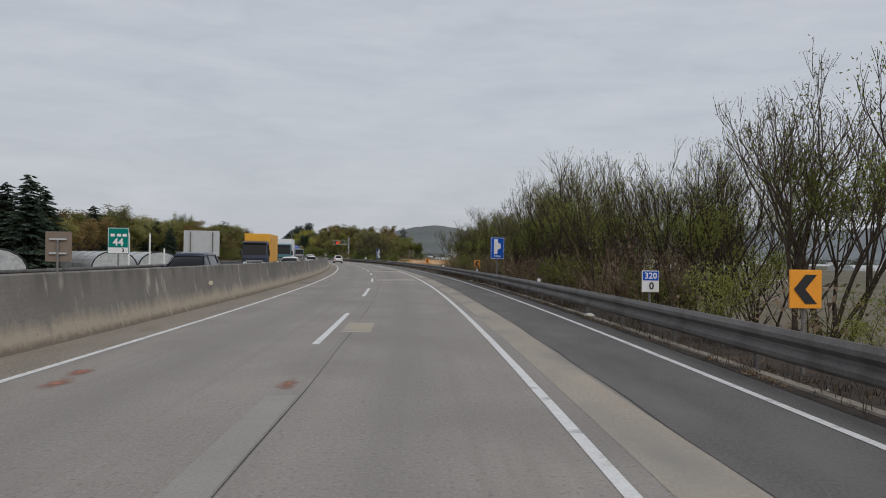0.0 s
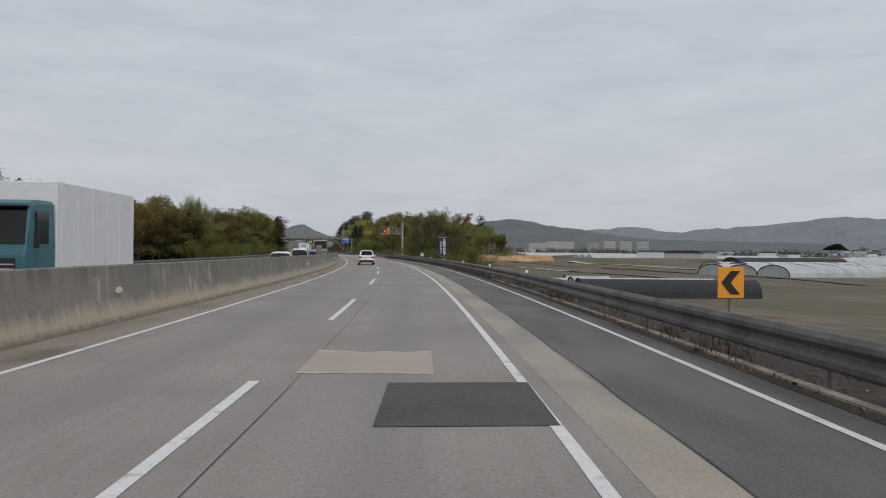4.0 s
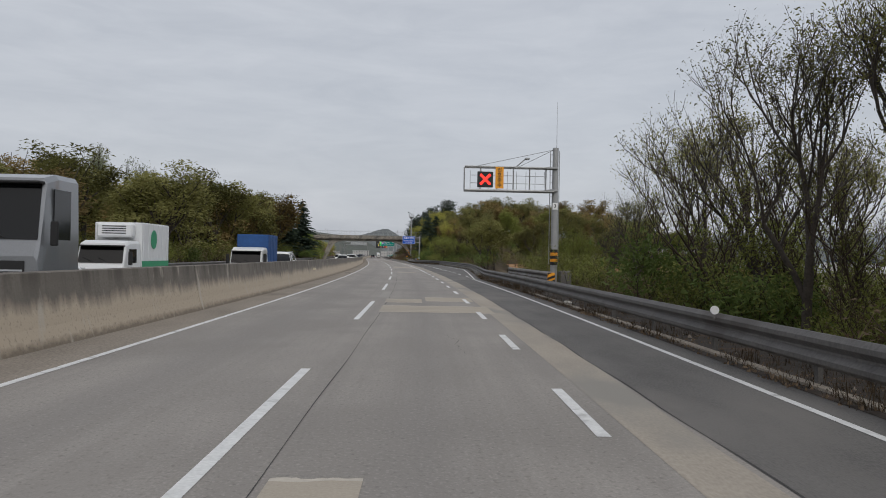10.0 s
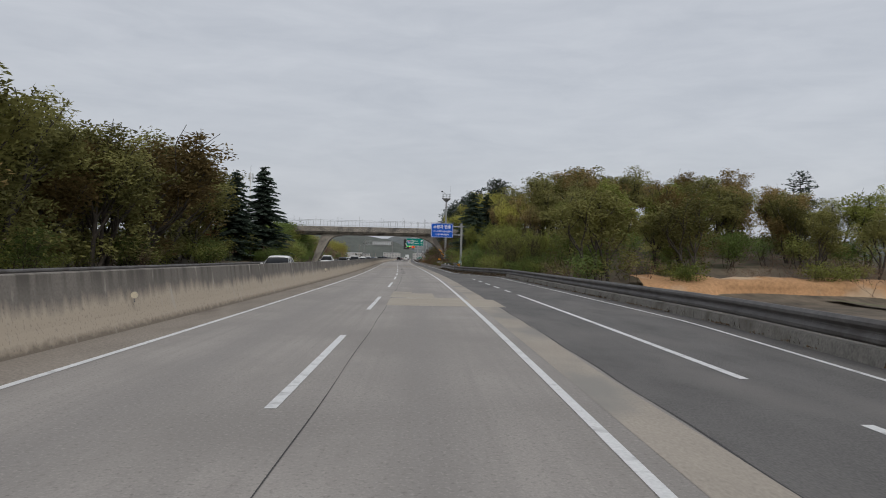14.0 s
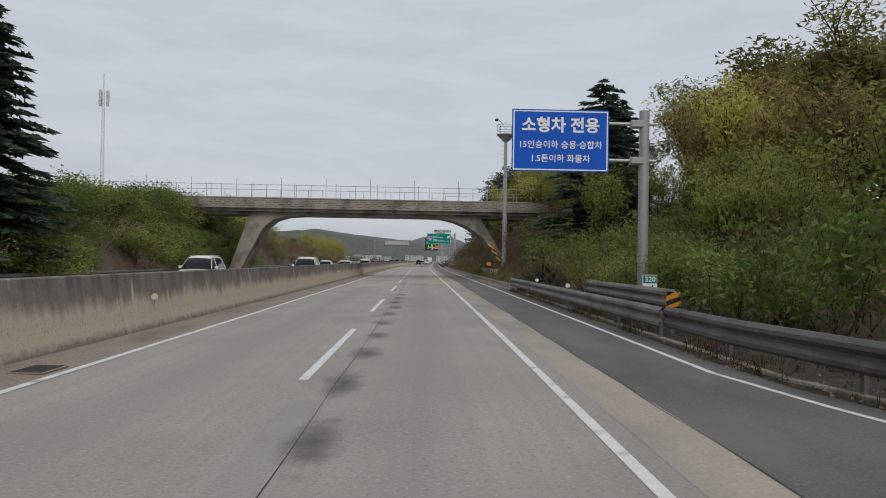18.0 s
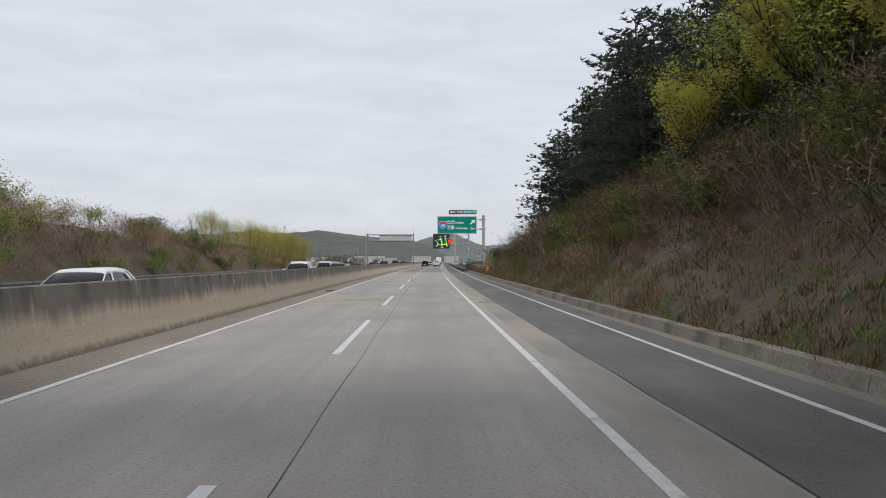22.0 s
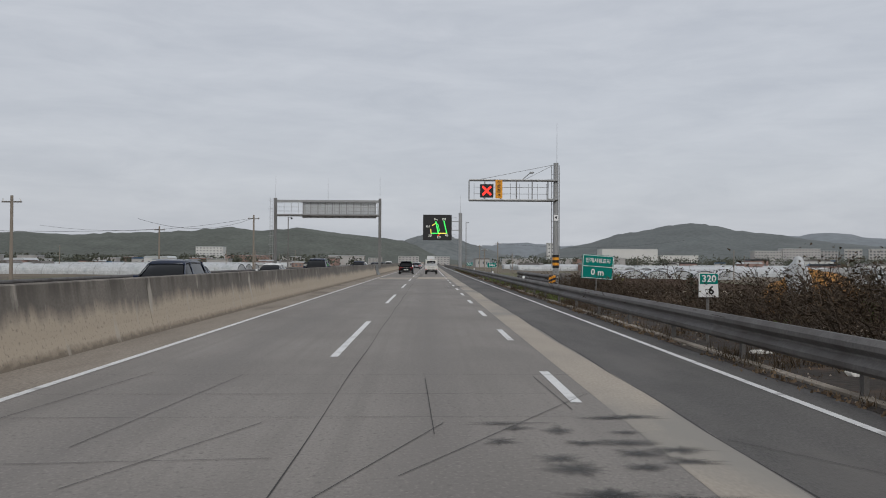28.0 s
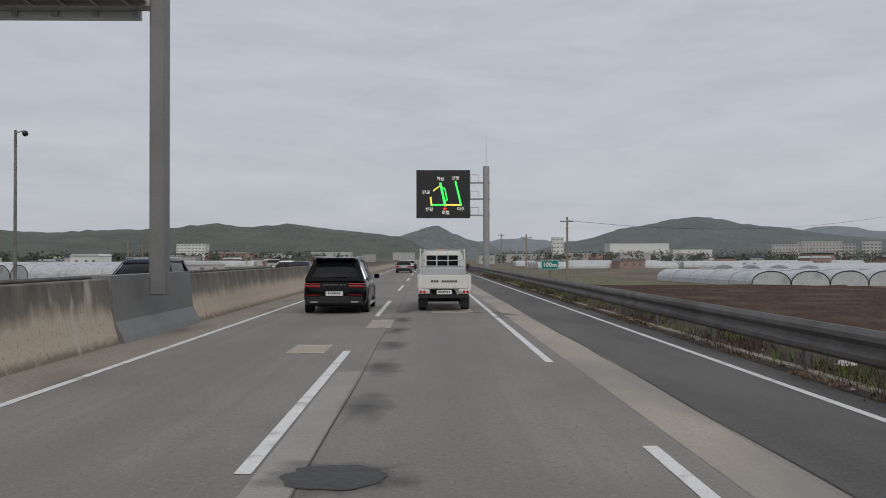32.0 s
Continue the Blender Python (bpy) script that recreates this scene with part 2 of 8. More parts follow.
M["gutter"] = mat("gutter_grit", (0.255, 0.220, 0.182), 0.95, vary=0.25, scale=0.5, fine=30, bump=0.5, coords="UV",
                  stretch=(1, 0.3, 1), stain=(0.15, 0.125, 0.10), stain_scale=0.5)
M["paint"] = mat("road_paint", (0.66, 0.66, 0.65), 0.6, vary=0.10, scale=3, fine=25, bump=0.2, stain=(0.36, 0.355, 0.345), stain_scale=2.6, stain_at=0.56)
M["barrier"] = banded("barrier_concrete", (0.185, 0.165, 0.142), (0.2, 0.19, 0.18), (), 1.0, 0.9, (0.088, 0.077, 0.065), (0.47, 0.395, 0.305), 20)
M["barrier_grey"] = banded("barrier_concrete_grey", (0.205, 0.190, 0.170), (0.2, 0.19, 0.18), (), 1.0, 0.9, (0.125, 0.113, 0.10), (0.40, 0.340, 0.262), 20, -0.32)
M["seam"] = mat("joint_tar_slot_shade", (0.045, 0.043, 0.042), 0.9, vary=0.2, bump=0.3)
M["tar"] = mat("oil_stain", (0.060, 0.058, 0.056), 0.75, vary=0.25, scale=1.2, fine=12, bump=0.2)
M["zinc"] = mat("galvanized_steel", (0.185, 0.176, 0.168), 0.6, metal=0.2, vary=0.22, scale=1.2, fine=20, bump=0.1, stain=(0.12, 0.105, 0.092), stain_scale=0.9, stain_at=0.5)
M["rail"] = mat("weathered_rail_zinc", (0.120, 0.113, 0.108), 0.62, metal=0.2, vary=0.22, scale=1.2, fine=20, bump=0.1, stain=(0.075, 0.066, 0.060), stain_scale=0.9, stain_at=0.5)
M["post_grey"] = mat("gantry_post_grey", (0.19, 0.188, 0.183), 0.5, metal=0.3, vary=0.14, scale=0.7, bump=0.05)
M["steel"] = mat("painted_grey_steel", (0.33, 0.335, 0.335), 0.45, metal=0.35, vary=0.08, bump=0.05)
M["dirt"] = mat("verge_dirt", (0.036, 0.028, 0.022), 1.0, vary=0.4, scale=1.0, fine=9, bump=0.8, stain=(0.075, 0.046, 0.028), stain_scale=1.6)
M["field"] = mat("farmland", (0.130, 0.103, 0.073), 1.0, vary=0.4, scale=0.09, fine=0.9, bump=0.6, stretch=(1, 0.35, 1), stain=(0.090, 0.088, 0.046), stain_scale=0.05, stain_at=0.47)
M["bank"] = mat("bank_soil", (0.115, 0.087, 0.061), 1.0, vary=0.3, scale=0.3, fine=4, bump=0.8, stain=(0.06, 0.066, 0.028), stain_scale=0.5, stain_at=0.5)
M["ochre"] = mat("ochre_soil", (0.42, 0.24, 0.12), 1.0, vary=0.2, scale=0.3, fine=3, bump=0.6, stain=(0.5, 0.38, 0.26), stain_scale=0.2)
M["bark"] = mat("bark", (0.060, 0.050, 0.041), 0.95, vary=0.25, scale=3, fine=20, bump=0.5)
M["leaf"] = mat("spring_leaf", (0.215, 0.235, 0.060), 0.75, vary=0.3, per=0.3, scale=0.8, fine=6, bump=0, spec=0.2)
M["olive"] = mat("olive_leaf", (0.195, 0.188, 0.064), 0.8, vary=0.3, per=0.3, scale=0.5, fine=5, bump=0, spec=0.2)
M["rust"] = mat("rusty_bud", (0.245, 0.178, 0.072), 0.85, vary=0.3, per=0.3, scale=0.5, fine=5, bump=0, spec=0.2)
M["silver"] = mat("silver_leaf", (0.24, 0.26, 0.17), 0.8, vary=0.25, per=0.2, scale=0.5, fine=5, bump=0, spec=0.2)
M["yellow"] = mat("willow_leaf", (0.37, 0.355, 0.085), 0.8, vary=0.25, per=0.2, scale=0.5, fine=5, bump=0, spec=0.2)
M["green"] = mat("fresh_green", (0.145, 0.198, 0.056), 0.75, vary=0.3, per=0.25, scale=0.5, fine=5, bump=0, spec=0.2)
M["needle"] = mat("dark_needle", (0.066, 0.090, 0.066), 0.8, vary=0.3, per=0.25, scale=0.5, fine=5, bump=0, spec=0.2)
M["drydark"] = mat("dull_dry_grass", (0.058, 0.043, 0.029), 0.95, vary=0.3, per=0.2, scale=2, fine=8, bump=0, spec=0.1)
M["straw_stalk"] = mat("bleached_straw", (0.33, 0.245, 0.145), 0.95, vary=0.25, scale=1, fine=8, bump=0, spec=0.1)
M["brushwood"] = mat("reddish_brushwood", (0.205, 0.145, 0.106), 0.95, vary=0.3, per=0.3, scale=0.4, fine=8, bump=0, spec=0.1)
M["dry"] = mat("dry_grass", (0.17, 0.112, 0.060), 0.95, vary=0.25, per=0.2, scale=2, fine=8, bump=0, spec=0.1)
M["twig"] = mat("dry_twig", (0.070, 0.054, 0.042), 0.95, vary=0.25, per=0.2, scale=2, fine=8, bump=0, spec=0.1)
def translucent(m, share):
    """Lets light come through thin leaves."""
    nt = m.node_tree
    b = nt.nodes["Principled BSDF"]
    t = nt.nodes.new("ShaderNodeBsdfTranslucent")
    nt.links.new(b.inputs["Base Color"].links[0].from_socket, t.inputs["Color"])
    mx = nt.nodes.new("ShaderNodeMixShader")
    mx.inputs[0].default_value = share
    nt.links.new(b.outputs[0], mx.inputs[1])
    nt.links.new(t.outputs[0], mx.inputs[2])
    nt.links.new(mx.outputs[0], nt.nodes["Material Output"].inputs["Surface"])


for key in ("leaf", "olive", "rust", "silver", "yellow", "green", "needle"):
    translucent(M[key], 0.4)
M["bud"] = mat("brown_dead_leaf", (0.165, 0.118, 0.076), 0.9, vary=0.35, per=0.3, scale=0.8, fine=6, bump=0, spec=0.2)
M["kerb"] = mat("kerb_concrete", (0.255, 0.222, 0.182), 0.95, vary=0.25, scale=0.8, fine=18, bump=0.4, stain=(0.15, 0.128, 0.10), stain_scale=0.9, stain_at=0.5)
M["vinyl"] = mat("greenhouse_film", (0.44, 0.455, 0.46), 0.4, vary=0.2, scale=0.3, fine=3, bump=0.1, stain=(0.30, 0.32, 0.33), stain_scale=0.3)
M["net"] = mat("black_net", (0.03, 0.032, 0.035), 0.85, vary=0.2, scale=1, fine=10)
M["bridge"] = mat("bridge_concrete", (0.27, 0.245, 0.21), 0.9, vary=0.22, scale=0.35, fine=12, bump=0.2, stain=(0.13, 0.118, 0.105), stain_scale=0.6, stain_at=0.48)
M["blue"] = mat("sign_blue", (0.012, 0.10, 0.52), 0.5, vary=0.04, bump=0, spec=0.15)
M["navy"] = mat("banner_navy", (0.018, 0.025, 0.10), 0.7, vary=0.08, bump=0)
M["sgreen"] = mat("sign_green", (0.0, 0.20, 0.165), 0.5, vary=0.04, bump=0, spec=0.15)
M["white"] = mat("sign_white", (0.78, 0.78, 0.78), 0.5, vary=0.03, bump=0)
M["orange"] = mat("sign_orange", (0.85, 0.33, 0.02), 0.5, vary=0.04, bump=0)
M["amber"] = mat("sign_amber", (0.82, 0.34, 0.02), 0.5, vary=0.04, bump=0)
M["black"] = mat("sign_black", (0.015, 0.015, 0.016), 0.5, vary=0.1, bump=0)
M["brown"] = mat("board_brown", (0.20, 0.155, 0.12), 0.7, vary=0.08, bump=0)
M["panel"] = mat("board_grey", (0.50, 0.52, 0.53), 0.5, metal=0.2, vary=0.06, bump=0)
M["red_led"] = glow("red_led", (1.0, 0.03, 0.02), 1.3)
M["green_led"] = glow("green_led", (0.05, 0.8, 0.12), 0.8)
M["yellow_led"] = glow("yellow_led", (0.8, 0.65, 0.1), 0.7)
M["white_led"] = glow("white_led", (0.7, 0.7, 0.65), 0.6)
# Distance haze is put into the base colours of hill, hill_right and hill_mid.
M["hill"] = mat("far_hill_haze_tint", (0.185, 0.205, 0.22), 1.0, vary=0.10, scale=0.004, fine=0.03, bump=0)
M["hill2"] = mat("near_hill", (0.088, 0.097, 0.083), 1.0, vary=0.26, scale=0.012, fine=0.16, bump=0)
M["hill_right"] = mat("wooded_hill_haze_tint", (0.112, 0.124, 0.122), 1.0, vary=0.16, scale=0.010, fine=0.10, bump=0)
M["hill_mid"] = mat("hill_haze_tint", (0.135, 0.148, 0.148), 1.0, vary=0.18, scale=0.01, fine=0.06, bump=0)
M["wall"] = mat("building_wall", (0.42, 0.41, 0.40), 0.8, vary=0.08, per=0.3, scale=0.05, fine=1, bump=0)
M["pane"] = mat("window_pane", (0.16, 0.17, 0.18), 0.2, vary=0.2, bump=0)


# ---- mesh helpers ----
def part(name, bm, material, parent=None, label="", smooth=False):
    """Links a bmesh as one mesh object, under a thing or a part."""
    me = bpy.data.meshes.new(name)
    if smooth:
        for f in bm.faces:
            f.smooth = True
    bm.to_mesh(me)
    bm.free()
    me.materials.append(material)
    ob = new(name, me)
    if parent is not None:
        ob.parent = parent
    if label:
        ob["label"] = label
    return ob


def raw(name, verts, faces, material, parent=None, label="", smooth=False):
    me = bpy.data.meshes.new(name)
    me.from_pydata([tuple(v) for v in verts], [], [tuple(f) for f in faces])
    if smooth:
        me.polygons.foreach_set("use_smooth", [True] * len(me.polygons))
    me.update()
    me.materials.append(material)
    ob = new(name, me)
    if parent is not None:
        ob.parent = parent
    if label:
        ob["label"] = label
    return ob


def empty(name, m, label, category, group="", kind=""):
    ob = new(name)
    ob.empty_display_size = 0.1
    ob.matrix_world = m
    return tagged(ob, label, category, group, kind)


def box(bm, x0, y0, z0, x1, y1, z1, bevel=0.0):
    r = bmesh.ops.create_cube(bm, size=1.0, matrix=Matrix.Translation(((x0 + x1) / 2, (y0 + y1) / 2, (z0 + z1) / 2))
                              @ Matrix.Diagonal((abs(x1 - x0), abs(y1 - y0), abs(z1 - z0), 1)))
    if bevel:
        es = list({e for v in r["verts"] for e in v.link_edges})
        bmesh.ops.bevel(bm, geom=es, offset=bevel, segments=1, affect="EDGES", clamp_overlap=True)
    return bm


def boxed(x0, y0, z0, x1, y1, z1, bevel=0.0):
    return box(bmesh.new(), x0, y0, z0, x1, y1, z1, bevel)


def rod(bm, a, b, r0, r1=None, sides=10):
    a, b = Vector(a), Vector(b)
    d = b - a
    m = Matrix.Translation((a + b) / 2) @ d.to_track_quat("Z", "Y").to_matrix().to_4x4()
    bmesh.ops.create_cone(bm, cap_ends=True, segments=sides, radius1=r0, radius2=r0 if r1 is None else r1, depth=d.length, matrix=m)
    return bm


def rodded(a, b, r0, r1=None, sides=10):
    return rod(bmesh.new(), a, b, r0, r1, sides)


def prism(bm, pts, y0, y1):
    """A closed outline in x, z carried from y0 to y1."""
    a = [bm.verts.new((x, y0, z)) for x, z in pts]
    b = [bm.verts.new((x, y1, z)) for x, z in pts]
    bm.faces.new(a[::-1])
    bm.faces.new(b)
    n = len(pts)
    for i in range(n):
        bm.faces.new((a[i], a[(i + 1) % n], b[(i + 1) % n], b[i]))
    bmesh.ops.recalc_face_normals(bm, faces=bm.faces)
    return bm


def prismed(pts, y0, y1):
    return prism(bmesh.new(), pts, y0, y1)


def sweep(name, profile, s0, s1, step, material, closed=False, lanes=True, parent=None, label="", category="", kind="structure", smooth=False):
    """Carries a profile of (u, z) along the road from s0 to s1. profile may be a function of s."""
    ss = np.linspace(s0, s1, max(2, int(round((s1 - s0) / step)) + 1))
    verts, uvs, faces = [], [], []
    for s in ss:
        pr = profile(s) if callable(profile) else profile
        d = shift(s) if lanes else 0.0
        run = 0.0
        for i, (u, z) in enumerate(pr):
            if i:
                run += math.hypot(u - pr[i - 1][0], z - pr[i - 1][1])
            verts.append(place(s, u + d, z))
            uvs.append((run, s))
    n = len(pr)
    for k in range(len(ss) - 1):
        for i in range(n if closed else n - 1):
            j = (i + 1) % n
            faces.append((k * n + i, k * n + j, (k + 1) * n + j, (k + 1) * n + i))
    if closed:
        faces += [tuple(range(n))[::-1], tuple(range((len(ss) - 1) * n, len(ss) * n))]
    ob = raw(name, verts, faces, material, parent, "", smooth)
    lay = ob.data.uv_layers.new(name="along")
    co = np.array([uvs[l.vertex_index] for l in ob.data.loops])
    lay.data.foreach_set("uv", co.ravel())
    if parent is None:
        tagged(ob, label, category, kind=kind)
    elif label:
        ob["label"] = label
    return ob


# ---- ground ----
def lerp_s(s, table):
    return float(np.interp(s, [a for a, b in table], [b for a, b in table]))


RIGHT = [(-200, -2.0), (100, -2.2), (200, -2.2), (280, -2.4), (388, -2.2), (400, -0.4), (420, 1.6), (440, 3.6), (452, 6.0), (470, 7.0), (500, 8.2),
         (535, 7.4), (550, 5.8), (561, 4.3), (573, 3.0), (596, 1.9), (622, 0.3), (640, -1.6), (700, -2.6), (1600, -2.8)]
LEFT = [(-200, -1.2), (180, -1.0), (260, -0.4), (400, -0.2), (425, 0.8), (445, 3.8), (470, 4.8), (500, 5.3), (524, 4.3), (544, 3.5), (565, 2.6), (590, 1.6),
        (615, 0.5), (640, -1.4), (700, -2.2), (1600, -2.6)]
BAY = [(283, 0.0), (330, 3.4), (385, 3.4), (402, 0.0)]


def bay(s):
    return lerp_s(s, BAY)


def height(s, u):
    """The lie of the land beside the road."""
    if u > 0:
        edge = (7.4 if lerp_s(s, RIGHT) < 0 else 5.9) + bay(s)
        top = lerp_s(s, RIGHT)
        run = 12.0 if top > 0 else 5.0
    else:
        edge, top = 19.6, lerp_s(s, LEFT)
        run = 3.2 if top > 0 else 4.0
    d = abs(u) - edge
    if d < 0:
        return -0.22
    k = min(1.0, d / run)
    z = -0.12 + (top + 0.12) * (k if top < 0 else k ** 0.8)
    if k >= 1.0:
        far = min(1.0, (d - run) / 45.0)
        if top > 0:
            z = top + (1.5 if u > 0 else 0.6) * math.sin(far * 2.4) - 0.6 * far
        z += (noise.noise(Vector((s * 0.02, u * 0.02, 3))) * 0.5) * far
    if top > 0:
        # the hill falls back to the plain
        fall = min(1.0, max(0.0, (u - 64) / 34.0 if u > 0 else (-u - 46) / 34.0))
        z += (-2.7 - z) * fall * fall * (3 - 2 * fall)
    z += 0.18 * noise.noise(Vector((s * 0.25, u * 0.35, 0))) * min(1.0, d / 1.5)
    return z


us = [-900, -500, -260, -160, -110, -80, -60, -48, -40, -35, -31, -28, -26, -24, -22.5, -21, -20.2, -19.6, -19.0, 0, 5.4, 5.9, 6.4, 7.0, 7.8, 8.7, 9.3,
      10, 11, 12, 13.5, 15, 17, 19, 22, 26, 32, 40, 52, 70, 95, 130, 190, 300, 600, 900]
ss = np.concatenate([np.arange(-160, 760, 5.0), np.arange(760, 1590, 30.0)])
gv = [place(s, u * (1 if abs(u) < 250 else 1), height(s, u)) for s in ss for u in us]
n = len(us)
gf = [(k * n + i, k * n + i + 1, (k + 1) * n + i + 1, (k + 1) * n + i) for k in range(len(ss) - 1) for i in range(n - 1)]
ground = tagged(raw("ground", gv, gf, M["bank"], smooth=True), "rough grassy banks and brown fields beside the motorway", "ground", kind="structure")
ground.data.materials.append(M["field"])
ground.data.polygons.foreach_set("material_index", [
    1 if (lerp_s(ss[f // (n - 1)], RIGHT) < 0.0 and us[f % (n - 1)] > 10) or (us[f % (n - 1)] < -40 and lerp_s(ss[f // (n - 1)], LEFT) < 0) else 0
    for f in range(len(gf))])
S = 4500
tagged(raw("far_ground", [(-S, -S, -3.4), (S, -S, -3.4), (S, S, -3.4), (-S, S, -3.4)], [(0, 1, 2, 3)], M["field"]),
       "flat brown and green farmland reaching the hills", "ground", kind="structure")

# ---- carriageways ----
A0, A1 = -150, 1580
for a, b in ((A0, 322), (322, 598), (598, A1)):
    sweep("road_lanes", [(-5.25, 0), (-1.1, 0), (2.75, 0)], a, b, 4, M["lane"], label="worn grey concrete motorway lanes", category="road")
for a, b in ((A0, 440), (440, 600), (600, A1)):
    sweep("shoulder_lane", lambda s: [(2.75, 0.0), (5.25 + bay(s), 0.0), (5.3 + bay(s), -0.2)], a, b, 4, M["asphalt"], label="dark asphalt hard shoulder used as a lane", category="road")
sweep("gutter", [(-6.35, 0.012), (-5.25, 0.0)], A0, A1, 4, M["gutter"], label="gritty gutter strip along the median barrier", category="gutter")
sweep("far_carriageway", [(-19.2, -0.2), (-19.0, 0), (-7.1, 0)], A0, A1, 4, M["lane"], label="grey concrete lanes of the opposite carriageway", category="road")
sweep("edge_strip", lambda s: [(2.05, 0.003), (2.72 + 0.05 * math.sin(s * 0.35), 0.003)], A0, A1, 1.5, M["strip"], label="pale tan concrete strip beside the lane", category="road")
sweep("joint_line", lambda s: [(-1.226 + 0.012 * math.sin(s * 0.7), 0.004), (-1.214 + 0.012 * math.sin(s * 0.7 + 0.3), 0.004)], A0, 900, 0.8, M["seam"],
      label="dark tar joint between the concrete slabs", category="joint")
sweep("asphalt_joint", lambda s: [(2.745 + 0.02 * math.sin(s * 1.3), 0.004), (2.765 + 0.02 * math.sin(s * 1.3 + 0.5), 0.004)], A0, 900, 0.8, M["seam"],
      label="dark joint where concrete meets asphalt", category="joint")


def stripe(name, u, w, s0, s1, label):
    return sweep(name, [(u - w / 2, 0.006), (u + w / 2, 0.006)], s0, s1, 4 if s1 - s0 > 40 else 3, M["paint"], label=label, category="road marking")


stripe("edge_line_left", -5.2, 0.13, A0, A1, "worn white edge line beside the gutter")
stripe("shoulder_line", 1.74, 0.135, A0, 209.3, "solid white line between lane and shoulder")
stripe("shoulder_line", 1.74, 0.135, 303, 562, "solid white line between lane and shoulder")
stripe("shoulder_line", 1.74, 0.135, 704, 790, "solid white line between lane and shoulder")
stripe("edge_line_right", 4.5, 0.12, A0, 286, "white edge line along the shoulder")
stripe("edge_line_right", 4.5, 0.12, 403, A1, "white edge line along the shoulder")
sweep("bay_edge_line", lambda s: [(4.45 + bay(s) * 0.93, 0.006), (4.56 + bay(s) * 0.93, 0.006)], 286, 403, 3, M["paint"], label="white edge line round the lay-by", category="road marking")
stripe("far_edge_line", -7.6, 0.13, A0, A1, "white edge line of the opposite carriageway")
stripe("far_lane_line", -11.2, 0.13, A0, A1, "white lane line of the opposite carriageway")
DASHES = [-22, -3, 16.1, 35.4, 55.4, 74, 92.7, 111, 132.3, 150.8, 168.9, 188, 206, 225, 243.4, 262.6, 280, 297, 315.5, 333.2, 353.6, 370, 386, 401.7, 417.4, 436,
          452, 469.2, 487, 503.8, 523, 541, 560.2, 579.7, 599.6, 619.3, 638.5, 658.5, 678, 697] + [715 + 19.5 * k for k in range(12)]
for s in DASHES:
    tagged(stripe("lane_dash", -1.72, 0.14, s, s + 8.8, "worn white dash between the two lanes"), group="lane dashes")
for s in [214.4 + 7.47 * k for k in range(12)] + [566.2 + 8.05 * k for k in range(17)]:
    tagged(stripe("shoulder_dash", 1.74, 0.14, s, s + 2.9, "short white dash between lane and shoulder"), group="shoulder dashes")
for s, e in [(291, 294.7), (300, 303), (306.1, 309.2), (312.3, 315.1), (318.5, 346.6), (349.5, 352.3), (355.4, 358.4), (361.5, 364.5), (367.6, 370.6), (373.7, 376.7)]:
    tagged(stripe("bay_dash", 4.72, 0.15, s, e, "white dash along the mouth of the lay-by"), group="lay-by dashes")

# concrete repairs in the lanes: along s, across u
PATCHES = [(18.8, 21.2, -1.45, -0.8), (58.6, 61.6, -1.45, -0.2), (59.4, 63.2, -0.1, 1.4), (89.7, 95.4, -1.2, 1.8), (102.3, 104.7, -1.3, 0.6), (215, 216.1, -2.5, -2.1),
           (209.4, 211.2, -0.6, 2.5), (211.2, 213.4, -0.95, 2.85), (216.3, 218.8, -1.0, -0.35), (222, 227.6, -1.0, -0.3),
           (246.6, 249.8, -1.1, 2.4), (251.8, 254.1, -1.1, 0.25), (252.8, 255.7, 0.4, 2.2), (303.8, 306.3, -0.9, 0.85), (335.9, 340.9, -1.05, 3.2),
           (341.9, 346, -1.1, 0.8), (346, 347.6, -1.1, -0.2), (340.95, 341.85, -0.4, 2.0), (450.8, 460.7, -0.6, 3.0), (443.5, 451.5, -4.65, -1.5), 
           (505.4, 511.3, -4.85, -1.55), (507, 510.3, -1.0, 2.6), (546.9, 551, -0.93, 2.75), (551, 552.6, 0.85, 2.8), (540.5, 544, -0.45, 2.85),
           (604, 605.1, -0.8, 2.7), (684.7, 688.5, -4.7, -1.5), (690.0, 692.6, -4.1, -1.0), (685.6, 695.9, -0.95, 2.6), (705.5, 706.8, -2.6, -1.9), (711, 713.5, -1.55, -0.95), (716.6, 718, 0.1, 1.4)]
rng = random.Random(5)
